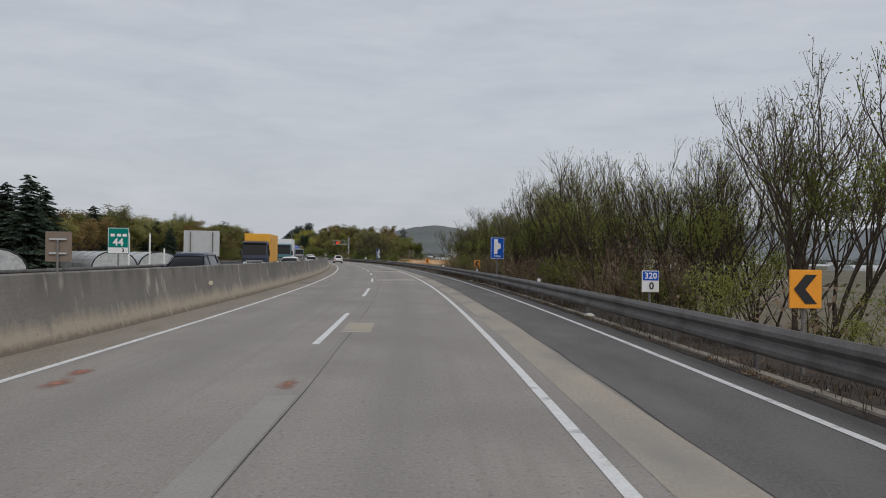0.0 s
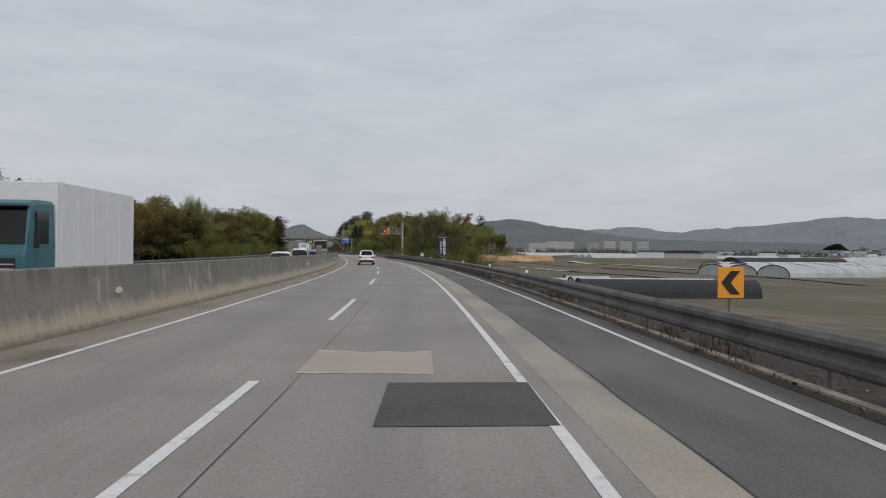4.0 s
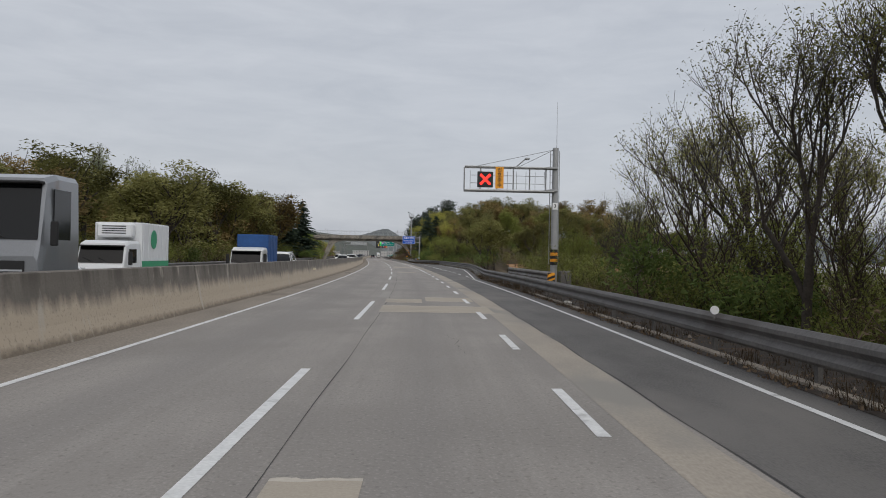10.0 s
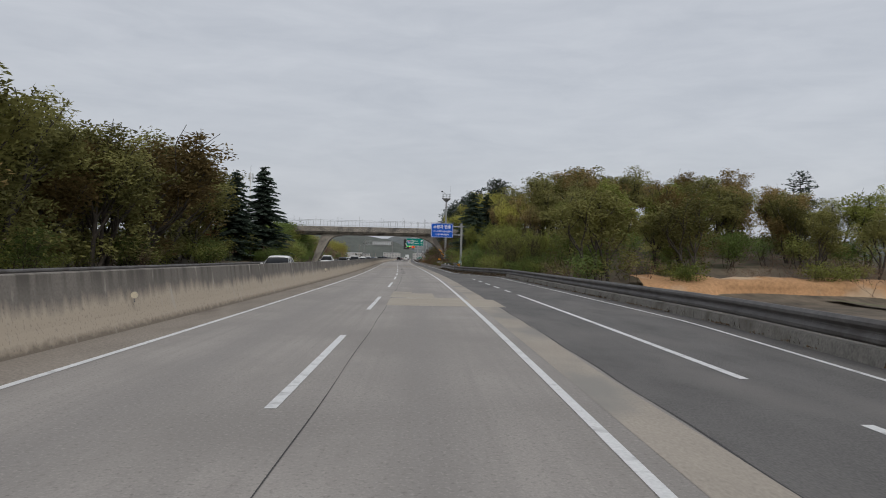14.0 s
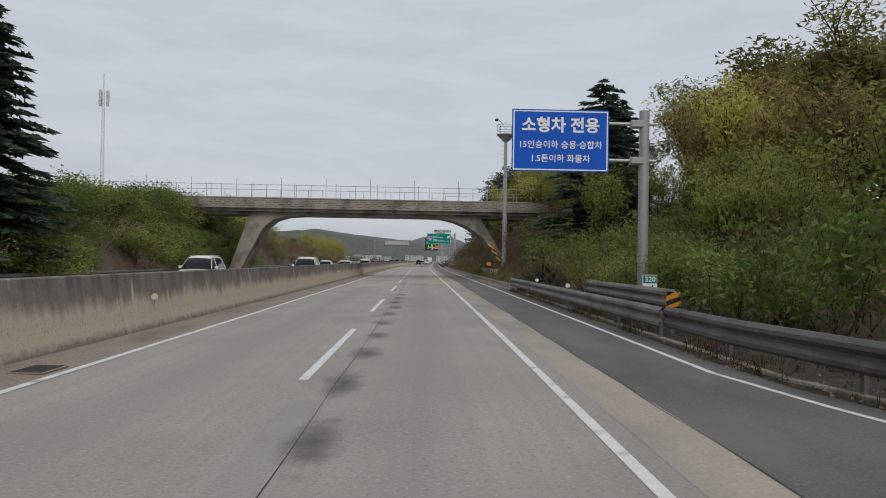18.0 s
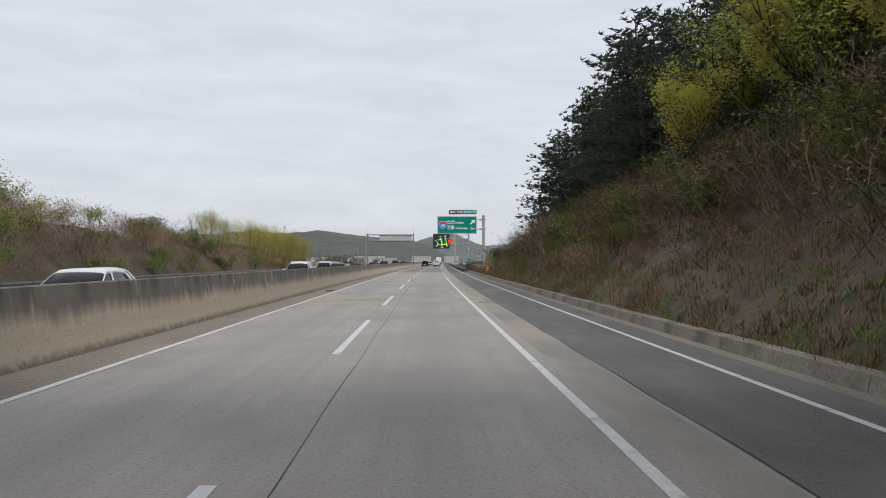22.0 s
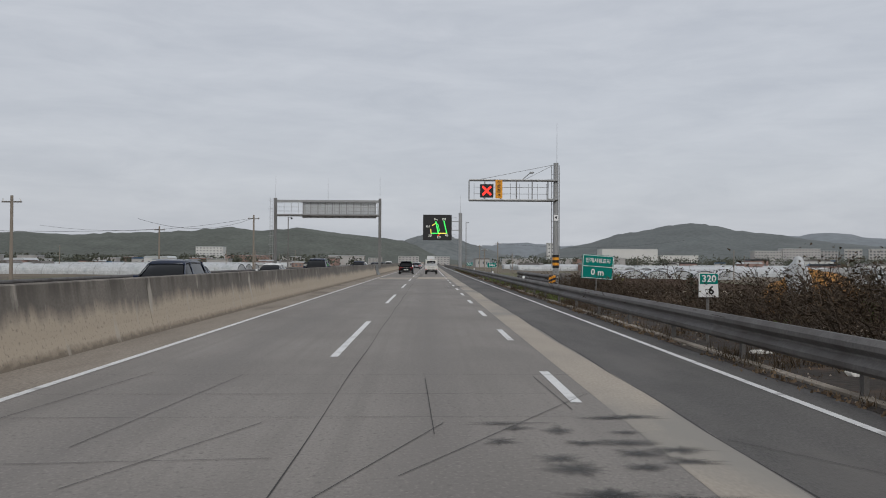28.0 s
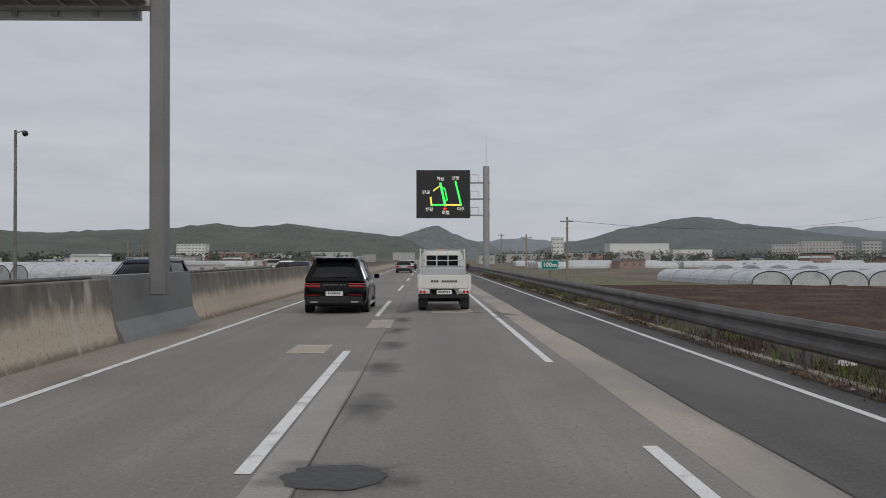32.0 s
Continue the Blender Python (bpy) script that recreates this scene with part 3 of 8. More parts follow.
for a, b, u0, u1 in PATCHES:
    k = max(3, int((u1 - u0) / 0.35))
    lo = [a + rng.uniform(-0.10, 0.10) for _ in range(k + 1)]
    hi = [b + rng.uniform(-0.10, 0.10) for _ in range(k + 1)]
    row = [u0 + (u1 - u0) * i / k for i in range(k + 1)]
    v = [place(p, u, 0.005) for p, u in zip(lo, row)] + [place(p, u, 0.005) for p, u in zip(hi, row)]
    f = [(i, i + 1, k + 2 + i, k + 1 + i) for i in range(k)]
    slab = tagged(raw("concrete_patch", v, f, M["tan"]), "pale tan concrete repair in the lane", "road patch", "road repairs", "structure")
    # smeared slurry along the two cross edges
    for edge, sg in ((lo, -1), (hi, 1)):
        m_ = 6 * k
        w_ = np.interp(np.arange(m_ + 1) / 6, np.arange(k + 1), edge)
        v, f = [], []
        for i in range(m_ + 1):
            u = u0 + (u1 - u0) * i / m_
            d = 0.03 + 0.16 * max(0.0, noise.noise(Vector((u * 2.3, a * 0.7 + sg, 0)))) + rng.uniform(0, 0.03)
            v += [place(w_[i] - sg * 0.03, u, 0.0058), place(w_[i] + sg * d, u, 0.0058)]
        f = [(2 * i, 2 * i + 1, 2 * i + 3, 2 * i + 2) for i in range(m_)]
        raw("slurry_edge", v, f, M["rim_tan"], slab, "ragged paler edge")


# ---- median barrier: separate cast lengths ----
def barrier_profile(s):
    return [(-6.36, 0.0), (-6.40, 0.12), (-6.47, 0.36), (-6.54, 0.70), (-6.60, 1.10), (-6.62, 1.28), (-6.65, 1.30), (-6.85, 1.30), (-6.88, 1.28),
            (-6.90, 1.10), (-6.98, 0.42), (-7.14, 0.12), (-7.2, 0.0)]


cuts = [-150 + 18.0 * k for k in range(97)]
for k in range(len(cuts) - 1):
    seg = sweep("barrier_length", barrier_profile, cuts[k] + 0.012, cuts[k + 1] - 0.012, 4.5, M["barrier" if cuts[k] > 225 else "barrier_grey"], closed=True,
                label="stained grey concrete median barrier length with sandy foot", category="barrier")
    tagged(seg, group="median barrier")

# ---- guardrails ----
WAVE = [(0.0, 0.38), (0.03, 0.376), (0.088, 0.310), (0.092, 0.250), (0.012, 0.170), (0.012, 0.128), (0.092, 0.050), (0.088, -0.010), (0.03, -0.060), (0.0, -0.066)]


def guardrail(s0, s1, u, z0, label, side=1, step=4.0, lanes=True, with_posts=True, group="guardrails", metal="rail"):
    """A wave beam on posts; side 1 faces the road from its right, -1 from its left."""
    uf = u if callable(u) else (lambda s: u)
    ob = empty("guardrail", Matrix(), label, "guardrail", group, "structure")
    prof = lambda s: [(uf(s) - side * (x + 0.06), z0 + z) for x, z in (WAVE if side > 0 else WAVE[::-1])]
    beam = sweep("wave_beam", prof, s0, s1, step, M[metal], parent=ob, lanes=lanes)
    mod = beam.modifiers.new("thick", "SOLIDIFY")
    mod.thickness = 0.006
    if with_posts:
        bm = boxed(-0.035, -0.05, -0.75, 0.035, 0.05, z0 + 0.28)
        p0 = None
        for s in np.arange(s0 + 0.6, s1, 4.0):
            m = at(s, uf(s) + side * 0.06 + (shift(s) if lanes else 0))
            if p0 is None:
                p0 = part("post", bm, M["rail"], ob)
                p0.matrix_world = m
            else:
                q = new("post", p0.data)
                q.parent = ob
                q.matrix_world = m
    return ob


guardrail(-80, 408, lambda s: 5.30 + 0.97 * bay(s), 0.40, "long grey galvanized wave-beam guardrail on posts")
guardrail(408, 438.5, 5.2, 0.38, "grey galvanized guardrail ending at the wooded bank", metal="zinc")
guardrail(259.5, 276, 6.2, 0.68, "short raised guardrail shielding the signal gantry", metal="zinc")
guardrail(409.5, 420, 5.95, 0.72, "short raised guardrail shielding the blue sign's pole", metal="zinc")
guardrail(568, 612, 6.75, 0.80, "raised grey guardrail shielding the green sign's pole", metal="zinc")
guardrail(598, 900, 5.25, 0.43, "long grey galvanized wave-beam guardrail beside the fields")
guardrail(646.5, 663, 6.3, 0.68, "raised grey guardrail shielding the second gantry")
guardrail(-80, 452, -19.3, 0.38, "grey guardrail on the far side of the opposite lanes", side=-1, step=6)
guardrail(486, 900, -19.3, 0.38, "grey guardrail on the far side of the opposite lanes", side=-1, step=6)
# kerb below the cut
for k in range(30):
    a = 439 + k * 5.4
    kb = sweep("kerb_stone", [(5.55, 0.0), (5.6, 0.24), (5.85, 0.26), (5.9, -0.1)], a + 0.01, a + 5.39, 2.7, M["kerb"], closed=True,
               label="low grey concrete kerb below the bank", category="kerb")
    tagged(kb, group="kerb stones")
for a, b in ((6, 60), (84, 140), (180, 262), (384, 438), (602, 668), (684, 790)):
    sweep("edge_kerb", lambda s: [(5.18 + bay(s), -0.02), (5.2 + bay(s), 0.07), (5.33 + bay(s), 0.08), (5.38 + bay(s), -0.1)], a, b, 3, M["kerb"], closed=True, label="low worn kerb along the asphalt's edge", category="kerb")
M["kerb_pale"] = mat("pale_kerb_concrete", (0.235, 0.222, 0.198), 0.95, vary=0.25, scale=0.8, fine=14, bump=0.4, stain=(0.13, 0.115, 0.095), stain_scale=0.8, stain_at=0.5)
for k in range(22):
    kb = sweep("layby_kerb", lambda s: [(4.98 + bay(s), -0.02), (5.02 + bay(s), 0.28), (5.24 + bay(s), 0.31), (5.30 + bay(s), -0.02)], 296 + 4 * k + 0.01, 299.98 + 4 * k, 2, M["kerb_pale"], closed=True, label="pale concrete kerb below the lay-by guardrail", category="kerb")
    tagged(kb, group="lay-by kerb")
sweep("verge", lambda s: [(5.05 + bay(s) + 0.07 * noise.noise(Vector((s * 0.5, 1, 0))), 0.006), (5.3 + bay(s), 0.06), (6.2 + bay(s), 0.07), (7.6 + bay(s), -0.10)], A0, 439, 1.5, M["dirt"], label="brown dirt verge under the guardrail", category="verge")
sweep("verge", [(5.25, -0.004), (5.62, 0.0)], 439, 602, 3, M["gutter"], label="gritty strip between shoulder and kerb", category="verge")
sweep("verge", lambda s: [(5.05 + 0.07 * noise.noise(Vector((s * 0.5, 1, 0))), 0.006), (5.3, 0.06), (6.2, 0.07), (7.6, -0.10)], 602, 900, 1.5, M["dirt"], label="brown dirt verge under the guardrail", category="verge")


# ---- signs and writing ----
def words(text, size, material, parent, x, z, y=-0.03, align="CENTER", bold=0.0, name="lettering", wide=1.0):
    """Raised lettering that faces back along the road."""
    cu = bpy.data.curves.new(name, "FONT")
    cu.body, cu.size, cu.align_x, cu.align_y, cu.offset, cu.resolution_u = text, size, align, "CENTER", bold, 2
    tmp = bpy.data.objects.new(name, cu)
    scene.collection.objects.link(tmp)
    me = bpy.data.meshes.new_from_object(tmp)
    bpy.data.objects.remove(tmp)
    bpy.data.curves.remove(cu)
    me.name = name
    me.materials.clear()
    me.materials.append(material)
    ob = new(name, me)
    ob.parent = parent
    ob.matrix_basis = pose(x, y, z, 90) @ Matrix.Diagonal((wide, 1, 1, 1))
    return ob


def shape(name, pts, material, parent, y=-0.03, thick=0.004, label=""):
    """A flat cut-out in x, z, facing back along the road."""
    return part(name, prismed(pts, y, y + thick), material, parent, label)


def rect(x0, z0, x1, z1):
    return [(x0, z0), (x1, z0), (x1, z1), (x0, z1)]


def plate(parent, x0, z0, x1, z1, material, rim=None, y=0.0, name="panel", border=0.03, back=True):
    b = part(name, boxed(x0, y - 0.02, z0, x1, y + 0.02, z1, 0.006), material, parent)
    if rim:
        for a in (rect(x0 + border, z1 - 2 * border, x1 - border, z1 - border), rect(x0 + border, z0 + border, x1 - border, z0 + 2 * border),
                  rect(x0 + border, z0 + 2 * border, x0 + 2 * border, z1 - 2 * border), rect(x1 - 2 * border, z0 + 2 * border, x1 - border, z1 - 2 * border)):
            shape("border", a, rim, parent, y - 0.026)
    return b


def chevron_sign(s, u, z, label, turn=0):
    o = empty("chevron_sign", at(s, u, 0, turn), label, "road sign", "bend chevrons")
    plate(o, -0.235, z, 0.235, z + 0.56, M["orange"])
    shape("chevron", [(0.16, z + 0.49), (-0.01, z + 0.49), (-0.18, z + 0.28), (-0.01, z + 0.07), (0.16, z + 0.07), (-0.01, z + 0.28)], M["black"], o)
    part("post", rodded((0, 0.05, height(s, u) - 0.3), (0, 0.05, z + 0.5), 0.03), M["zinc"], o)
    return o


chevron_sign(12.0, 5.8, 1.03, "orange bend sign with a black chevron")
chevron_sign(63.6, 6.2, 0.94, "orange bend sign half hidden by twigs")
chevron_sign(105.6, 6.0, 0.9, "orange bend sign standing clear of the trees")


def km_sign(s, u, z, top, low, color, label):
    o = empty("kilometre_sign", at(s, u), label, "road sign", "kilometre posts")
    plate(o, -0.2, z, 0.2, z + 0.5, M["white"])
    shape("top_panel", rect(-0.185, z + 0.27, 0.185, z + 0.485), M[color], o, -0.027)
    words(top, 0.20, M["white"], o, 0, z + 0.375, -0.033, bold=0.004)
    words(low, 0.24, M["black"], o, 0.02, z + 0.135, -0.033, bold=0.006)
    part("post", rodded((0, 0.05, height(s, u) - 0.3), (0, 0.05, z + 0.4), 0.028), M["zinc"], o)
    return o


km_sign(19.5, 5.7, 0.95, "320", "0", "blue", "blue and white kilometre post reading 320 0")
km_sign(207.5, 5.3, 0.95, "320", ".2", "sgreen", "green and white kilometre post reading 320 .2")
km_sign(412.8, 6.35, 0.9, "320", ".4", "sgreen", "green and white kilometre post reading 320 .4")
km_sign(621.5, 5.9, 1.0, "320", ".6", "sgreen", "green and white kilometre post reading 320 .6")

o = empty("layby_sign", at(48.6, 5.6), "blue lay-by sign with white diagram on a post", "road sign")
plate(o, -0.40, 1.62, 0.40, 2.88, M["blue"], M["white"], border=0.02)
shape("diagram", [(-0.2, 1.92), (0.0, 1.92), (0.0, 2.16), (0.2, 2.26), (0.2, 2.5), (0.02, 2.58), (0.02, 2.78), (-0.2, 2.78)], M["white"], o)
words("200m", 0.17, M["white"], o, 0, 1.79, -0.03, bold=0.003)
part("post", rodded((0, 0.07, -0.9), (0, 0.07, 2.7), 0.05), M["zinc"], o)

# roll-up banner on a pole
o = empty("roadside_banner", at(190.8, 6.42, 0, 0) @ pose(0, 0, 0, 0, -1.5, 0), "navy cloth banner with white Korean lettering on a pole", "banner", "")
bm = bmesh.new()
g = 10
vs = [[bm.verts.new((-0.45 + 0.9 * i / 6, 0.018 * math.sin(i * 1.3 + j * 0.7), 1.12 + 2.16 * j / g)) for i in range(7)] for j in range(g + 1)]
for j in range(g):
    for i in range(6):
        bm.faces.new((vs[j][i], vs[j][i + 1], vs[j + 1][i + 1], vs[j + 1][i]))
cloth = part("cloth", bm, M["navy"], o, "navy cloth", True)
part("top_bar", rodded((-0.5, 0, 3.32), (0.5, 0, 3.32), 0.03), M["steel"], o)
part("bottom_bar", rodded((-0.45, 0.03, 1.1), (0.45, 0.03, 1.1), 0.02), M["steel"], o)
part("pole", rodded((0, 0.06, height(190, 6.35) - 0.3), (0, 0.06, 3.36), 0.05), M["zinc"], o)
for ch, z in (("소", 2.98), ("형", 2.62), ("차", 2.26), ("전", 1.80), ("용", 1.42)):
    words(ch, 0.40, M["white"], o, 0.16, z, -0.03, bold=0.012)
for k, ch in enumerate("갓길차로폭"):
    words(ch, 0.22, M["white"], o, -0.24, 2.76 - 0.215 * k, -0.03, bold=0.004)
for k, ch in enumerate("협소"):
    words(ch, 0.22, M["white"], o, -0.24, 1.62 - 0.215 * k, -0.03, bold=0.004)


def striped_end(parent, x, y, z, w, h, name="end_marker"):
    e = part(name, boxed(x - w / 2, y - 0.03, z, x + w / 2, y + 0.03, z + h, 0.02), M["amber"], parent, "amber end marker with black stripes")
    for z0, z1 in ((-0.30, 0.22), (0.20, 0.72), (0.70, 1.22)):
        lo, t = max(0.0, z0), 0.26
        a = (x - w / 2 + w * (lo - z0) / (z1 - z0), z + h * lo)
        pts = [a, (x + w / 2, z + h * min(1, z1 - 0.22)), (x + w / 2, z + h * min(1, z1 + 0.04)), (x - w / 2 + w * max(0, (min(1, z0 + t) - z0 - t) / (z1 - z0)), z + h * min(1, z0 + t))]
        if z1 > 1:
            pts = [(x - w / 2, z + h * z0), (x + w / 2 * 0.2, z + h), (x - w / 2, z + h)]
        shape("stripe", pts, M["black"], e, y - 0.036)


for s, u, z in ((259.4, 6.2, 0.62), (409.3, 5.95, 0.65), (567.6, 6.75, 0.55), (646.6, 6.4, 0.62)):
    o = empty("hazard_marker", at(s, u), "amber and black striped marker on the guardrail's end", "hazard marker", "hazard markers")
    striped_end(o, 0, 0, z, 0.34, 0.42)
    part("post", boxed(-0.04, 0.03, -0.5, 0.04, 0.1, z + 0.2), M["zinc"], o)


# ---- signal gantry over the shoulder ----
def signal_gantry(s, u, number, label, dz=0.0, ext=0.0):
    o = empty("signal_gantry", at(s, u), label, "signal gantry", "lane signals")
    base = height(s, u)
    part("pole", rodded((0, 0, base - 0.3), (0, 0, 7.4 + dz), 0.19, 0.15, 18), M["steel"], o, smooth=False)
    part("lightning_rod", rodded((0.05, 0, 7.4 + dz), (0.05, 0, 9.8 + dz), 0.015, 0.006, 6), M["steel"], o)
    x0, x1, zb, zt = -4.7 - ext, -0.45, 5.12 + dz, 6.33 + dz
    for y in (-0.25, 0.25):
        part("chord", rodded((x0, y, zt), (x1 + 0.35, y, zt), 0.045, sides=8), M["steel"], o)
        part("chord", rodded((x0, y, zb), (x1 + 0.35, y, zb), 0.055, sides=8), M["steel"], o)
    for k in range(6):
        x = x0 + (x1 - x0) * k / 5
        part("upright", rodded((x, 0.25, zb), (x, 0.25, zt), 0.035, sides=8), M["steel"], o)
        part("cross_bar", rodded((x, -0.25, zb), (x, 0.25, zb), 0.025, sides=6), M["steel"], o)
    walkway = part("walkway", boxed(x0, -0.25, zb - 0.05, x1, 0.3, zb - 0.015), M["zinc"], o)
    for z in (zb + 0.4, zb + 0.8):
        part("handrail", rodded((x0 + 0.3, 0.1, z), (x1, 0.1, z), 0.014, sides=6), M["steel"], o)
    for k in range(9):
        x = x0 + 0.3 + (x1 - x0 - 0.4) * k / 8
        part("rail_post", rodded((x, 0.1, zb), (x, 0.1, zb + 1.02), 0.012, sides=6), M["steel"], o)
    lamp = part("lane_signal", boxed(-4.06 - ext, -0.35, 5.27 + dz, -3.26 - ext, -0.15, 6.07 + dz, 0.02), M["black"], o, "black lane signal showing a red cross")
    c, zc = -3.66 - ext, 5.67 + dz
    for a in (1, -1):
        pts = [(-0.30, -0.21 * 1), (-0.21, -0.30), (0.30, 0.21), (0.21, 0.30)]
        part("red_cross", prismed([(c + a * x, zc + z) for x, z in pts], -0.358 - 0.003 * a, -0.352 - 0.003 * a), M["red_led"], lamp)
    board = part("amber_board", boxed(-3.14 - ext, -0.34, 5.22 + dz, -2.72 - ext, -0.30, 6.32 + dz), M["amber"], o, "amber board with black Korean lettering")
    for k, ch in enumerate("신호준수"):
        words(ch, 0.25, M["black"], board, -2.93 - ext, 6.16 + dz - 0.26 * k, -0.35, bold=0.004)
    part("camera_arm", rodded((-2.1, 0, zt), (-1.55, -0.05, zt + 0.48), 0.03, sides=6), M["steel"], o)
    part("camera", boxed(-1.6, -0.15, zt + 0.42, -1.36, 0.05, zt + 0.52, 0.02), M["steel"], o)
    for x in (x0 + 0.4, -2.0):
        part("stay_cable", rodded((x, 0, zt), (-0.1, 0, 7.3 + dz), 0.012, sides=5), M["zinc"], o)
    for z in (zt, zb + 0.05):
        part("bracket", boxed(-0.55, -0.3, z - 0.05, 0.1, 0.3, z + 0.05, 0.02), M["steel"], o)
    for x in (-0.22, 0.26):
        part("ladder_rail", rodded((x, 0.3, base + 1.6), (x, 0.3, 7.3 + dz), 0.02, sides=6), M["steel"], o)
    for k in range(16):
        part("ladder_rung", rodded((-0.22, 0.3, base + 1.9 + k * 0.36), (0.26, 0.3, base + 1.9 + k * 0.36), 0.013, sides=5), M["steel"], o)
    num = part("number_plate", boxed(-0.15, -0.21, 4.2, 0.11, -0.19, 4.55), M["white"], o)
    words(number, 0.26, M["black"], num, -0.02, 4.38, -0.215, bold=0.004)
    for k in range(5):
        part("warning_band", rodded((0, 0, 1.35 + k * 0.16), (0, 0, 1.35 + k * 0.16 + 0.16), 0.197, sides=18), M["amber" if k % 2 else "black"], o)
    part("control_cabinet", boxed(0.35, 0.1, base - 0.1, 0.95, 0.6, 1.05, 0.03), M["zinc"], o)
    return o


signal_gantry(264.5, 7.2, "3", "grey steel cantilever gantry with a red-cross lane signal")
signal_gantry(655.0, 7.85, "4", "grey steel cantilever gantry beside open fields", 0.3, 0.55)

# blue overhead sign
o = empty("overhead_sign", at(414.3, 6.58), "blue overhead sign with white Korean lettering on a grey pole", "road sign")
plate(o, -3.92, 4.35, -1.08, 6.16, M["blue"], M["white"], border=0.035)
words("소형차 전용", 0.47, M["white"], o, -2.5, 5.68, bold=0.014)
words("15인승이하 승용·승합차", 0.25, M["white"], o, -2.5, 5.12, bold=0.003)
words("1.5톤이하 화물차", 0.25, M["white"], o, -2.5, 4.72, bold=0.003)
part("pole", rodded((0, 0.15, -0.8), (0, 0.15, 6.2), 0.15, sides=18), M["steel"], o)
for z in (4.72, 5.80):
    part("arm", rodded((-1.3, 0.12, z), (0.35, 0.12, z), 0.05, sides=8), M["steel"], o)
    part("clamp", boxed(-0.42, 0.0, z - 0.11, 0.02, 0.3, z + 0.11, 0.03), M["steel"], o)

# green exit sign
o = empty("exit_sign", at(596.0, 7.97), "green overhead exit sign with white lettering", "road sign")
plate(o, -6.84, 5.73, -0.97, 8.33, M["sgreen"], M["white"], border=0.045)
words("인천", 0.62, M["white"], o, -4.85, 7.42, bold=0.01)
words("Incheon", 0.46, M["white"], o, -3.55, 7.36, bold=0.005, wide=0.85)
words("강릉", 0.62, M["white"], o, -4.85, 6.62, bold=0.01)
words("Gangneung", 0.46, M["white"], o, -3.28, 6.58, bold=0.005, wide=0.85)
words("2km", 0.42, M["white"], o, -1.6, 6.48, bold=0.005, wide=0.9)
shape("arrow", [(-2.02, 7.22), (-1.86, 7.06), (-1.52, 7.44), (-1.36, 7.24), (-1.25, 7.78), (-1.92, 7.70), (-1.7, 7.58)], M["white"], o)
sh = [(-0.5, 0.42), (-0.3, 0.52), (0, 0.44), (0.3, 0.52), (0.5, 0.42), (0.46, -0.1), (0.3, -0.4), (0, -0.55), (-0.3, -0.4), (-0.46, -0.1)]
shape("shield_rim", [(-6.0 + x * 1.08, 7.05 + z * 1.08) for x, z in sh], M["white"], o, -0.03)
shape("shield", [(-6.0 + x * 0.98, 7.05 + z * 0.98) for x, z in sh], M["blue"], o, -0.036)
M["signred"] = mat("sign_red", (0.6, 0.02, 0.02), 0.45, vary=0.04, bump=0)
shape("shield_top", [(-6.46, 7.28), (-5.54, 7.28), (-5.54, 7.46), (-5.72, 7.54), (-6.0, 7.47), (-6.28, 7.54), (-6.46, 7.46)], M["signred"], o, -0.042)
words("50", 0.58, M["white"], o, -6.0, 6.94, -0.045, bold=0.012)
top = part("exit_number_board", boxed(-5.18, -0.02, 8.58, -0.98, 0.02, 9.30, 0.006), M["white"], o)
for x0, x1, m, t, sz in ((-5.14, -4.13, "black", "36A", 0.5), (-4.08, -3.08, "black", "36B", 0.5), (-3.03, -1.02, "sgreen", "호법분기점", 0.38)):
    shape("field", rect(x0, 8.62, x1, 9.26), M[m], top, -0.028)
    words(t, sz, M["white"], top, (x0 + x1) / 2, 8.94, -0.035, bold=0.006)
part("pole", rodded((0, 0.2, -0.2), (0, 0.2, 8.5), 0.21, sides=20), M["steel"], o)
for z in (6.42, 7.82):
    part("arm", rodded((-1.2, 0.15, z), (0.4, 0.15, z), 0.07, sides=8), M["steel"], o)
    part("clamp", boxed(-0.55, 0.0, z - 0.13, -0.05, 0.35, z + 0.13, 0.03), M["steel"], o)

# variable message sign
o = empty("message_sign", at(788.0, 6.93), "large black electronic sign showing a green route diagram", "electronic sign")
plate(o, -8.15, 6.35, -1.9, 11.95, M["black"], name="cabinet")


def lit(pts, w, m, y=-0.06):
    for (xa, za), (xb, zb) in zip(pts[:-1], pts[1:]):
        d = Vector((xb - xa, zb - za)).normalized() * w / 2
        nx, nz = -d.y, d.x
        ax, az, bx, bz = xa - d.x, za - d.y, xb + d.x, zb + d.y
        shape("lit_line", [(ax + nx, az + nz), (bx + nx, bz + nz), (bx - nx, bz - nz), (ax - nx, az - nz)], M[m], o, y)


def vm(px, pz):
    return -8.15 + px / 285 * 6.25, 11.95 - pz / 262 * 5.6


lit([vm(80, 190), vm(152, 190)], 0.2, "green_led")
lit([vm(76, 150), vm(80, 188)], 0.2, "yellow_led", -0.064)
lit([vm(128, 75), vm(152, 190)], 0.28, "green_led", -0.068)
lit([vm(138, 95), vm(150, 100), vm(163, 162), vm(155, 168)], 0.14, "green_led", -0.072)
lit([vm(92, 112), vm(122, 88)], 0.15, "yellow_led", -0.076)
lit([vm(155, 190), vm(235, 190)], 0.2, "yellow_led", -0.08)
lit([vm(208, 65), vm(236, 188)], 0.22, "green_led", -0.084)
shape("lit_dot", [(vm(152, 210)[0] + 0.2 * math.cos(a), vm(152, 210)[1] + 0.11 * math.sin(a)) for a in np.linspace(0, 6.0, 9)], M["red_led"], o, -0.06)
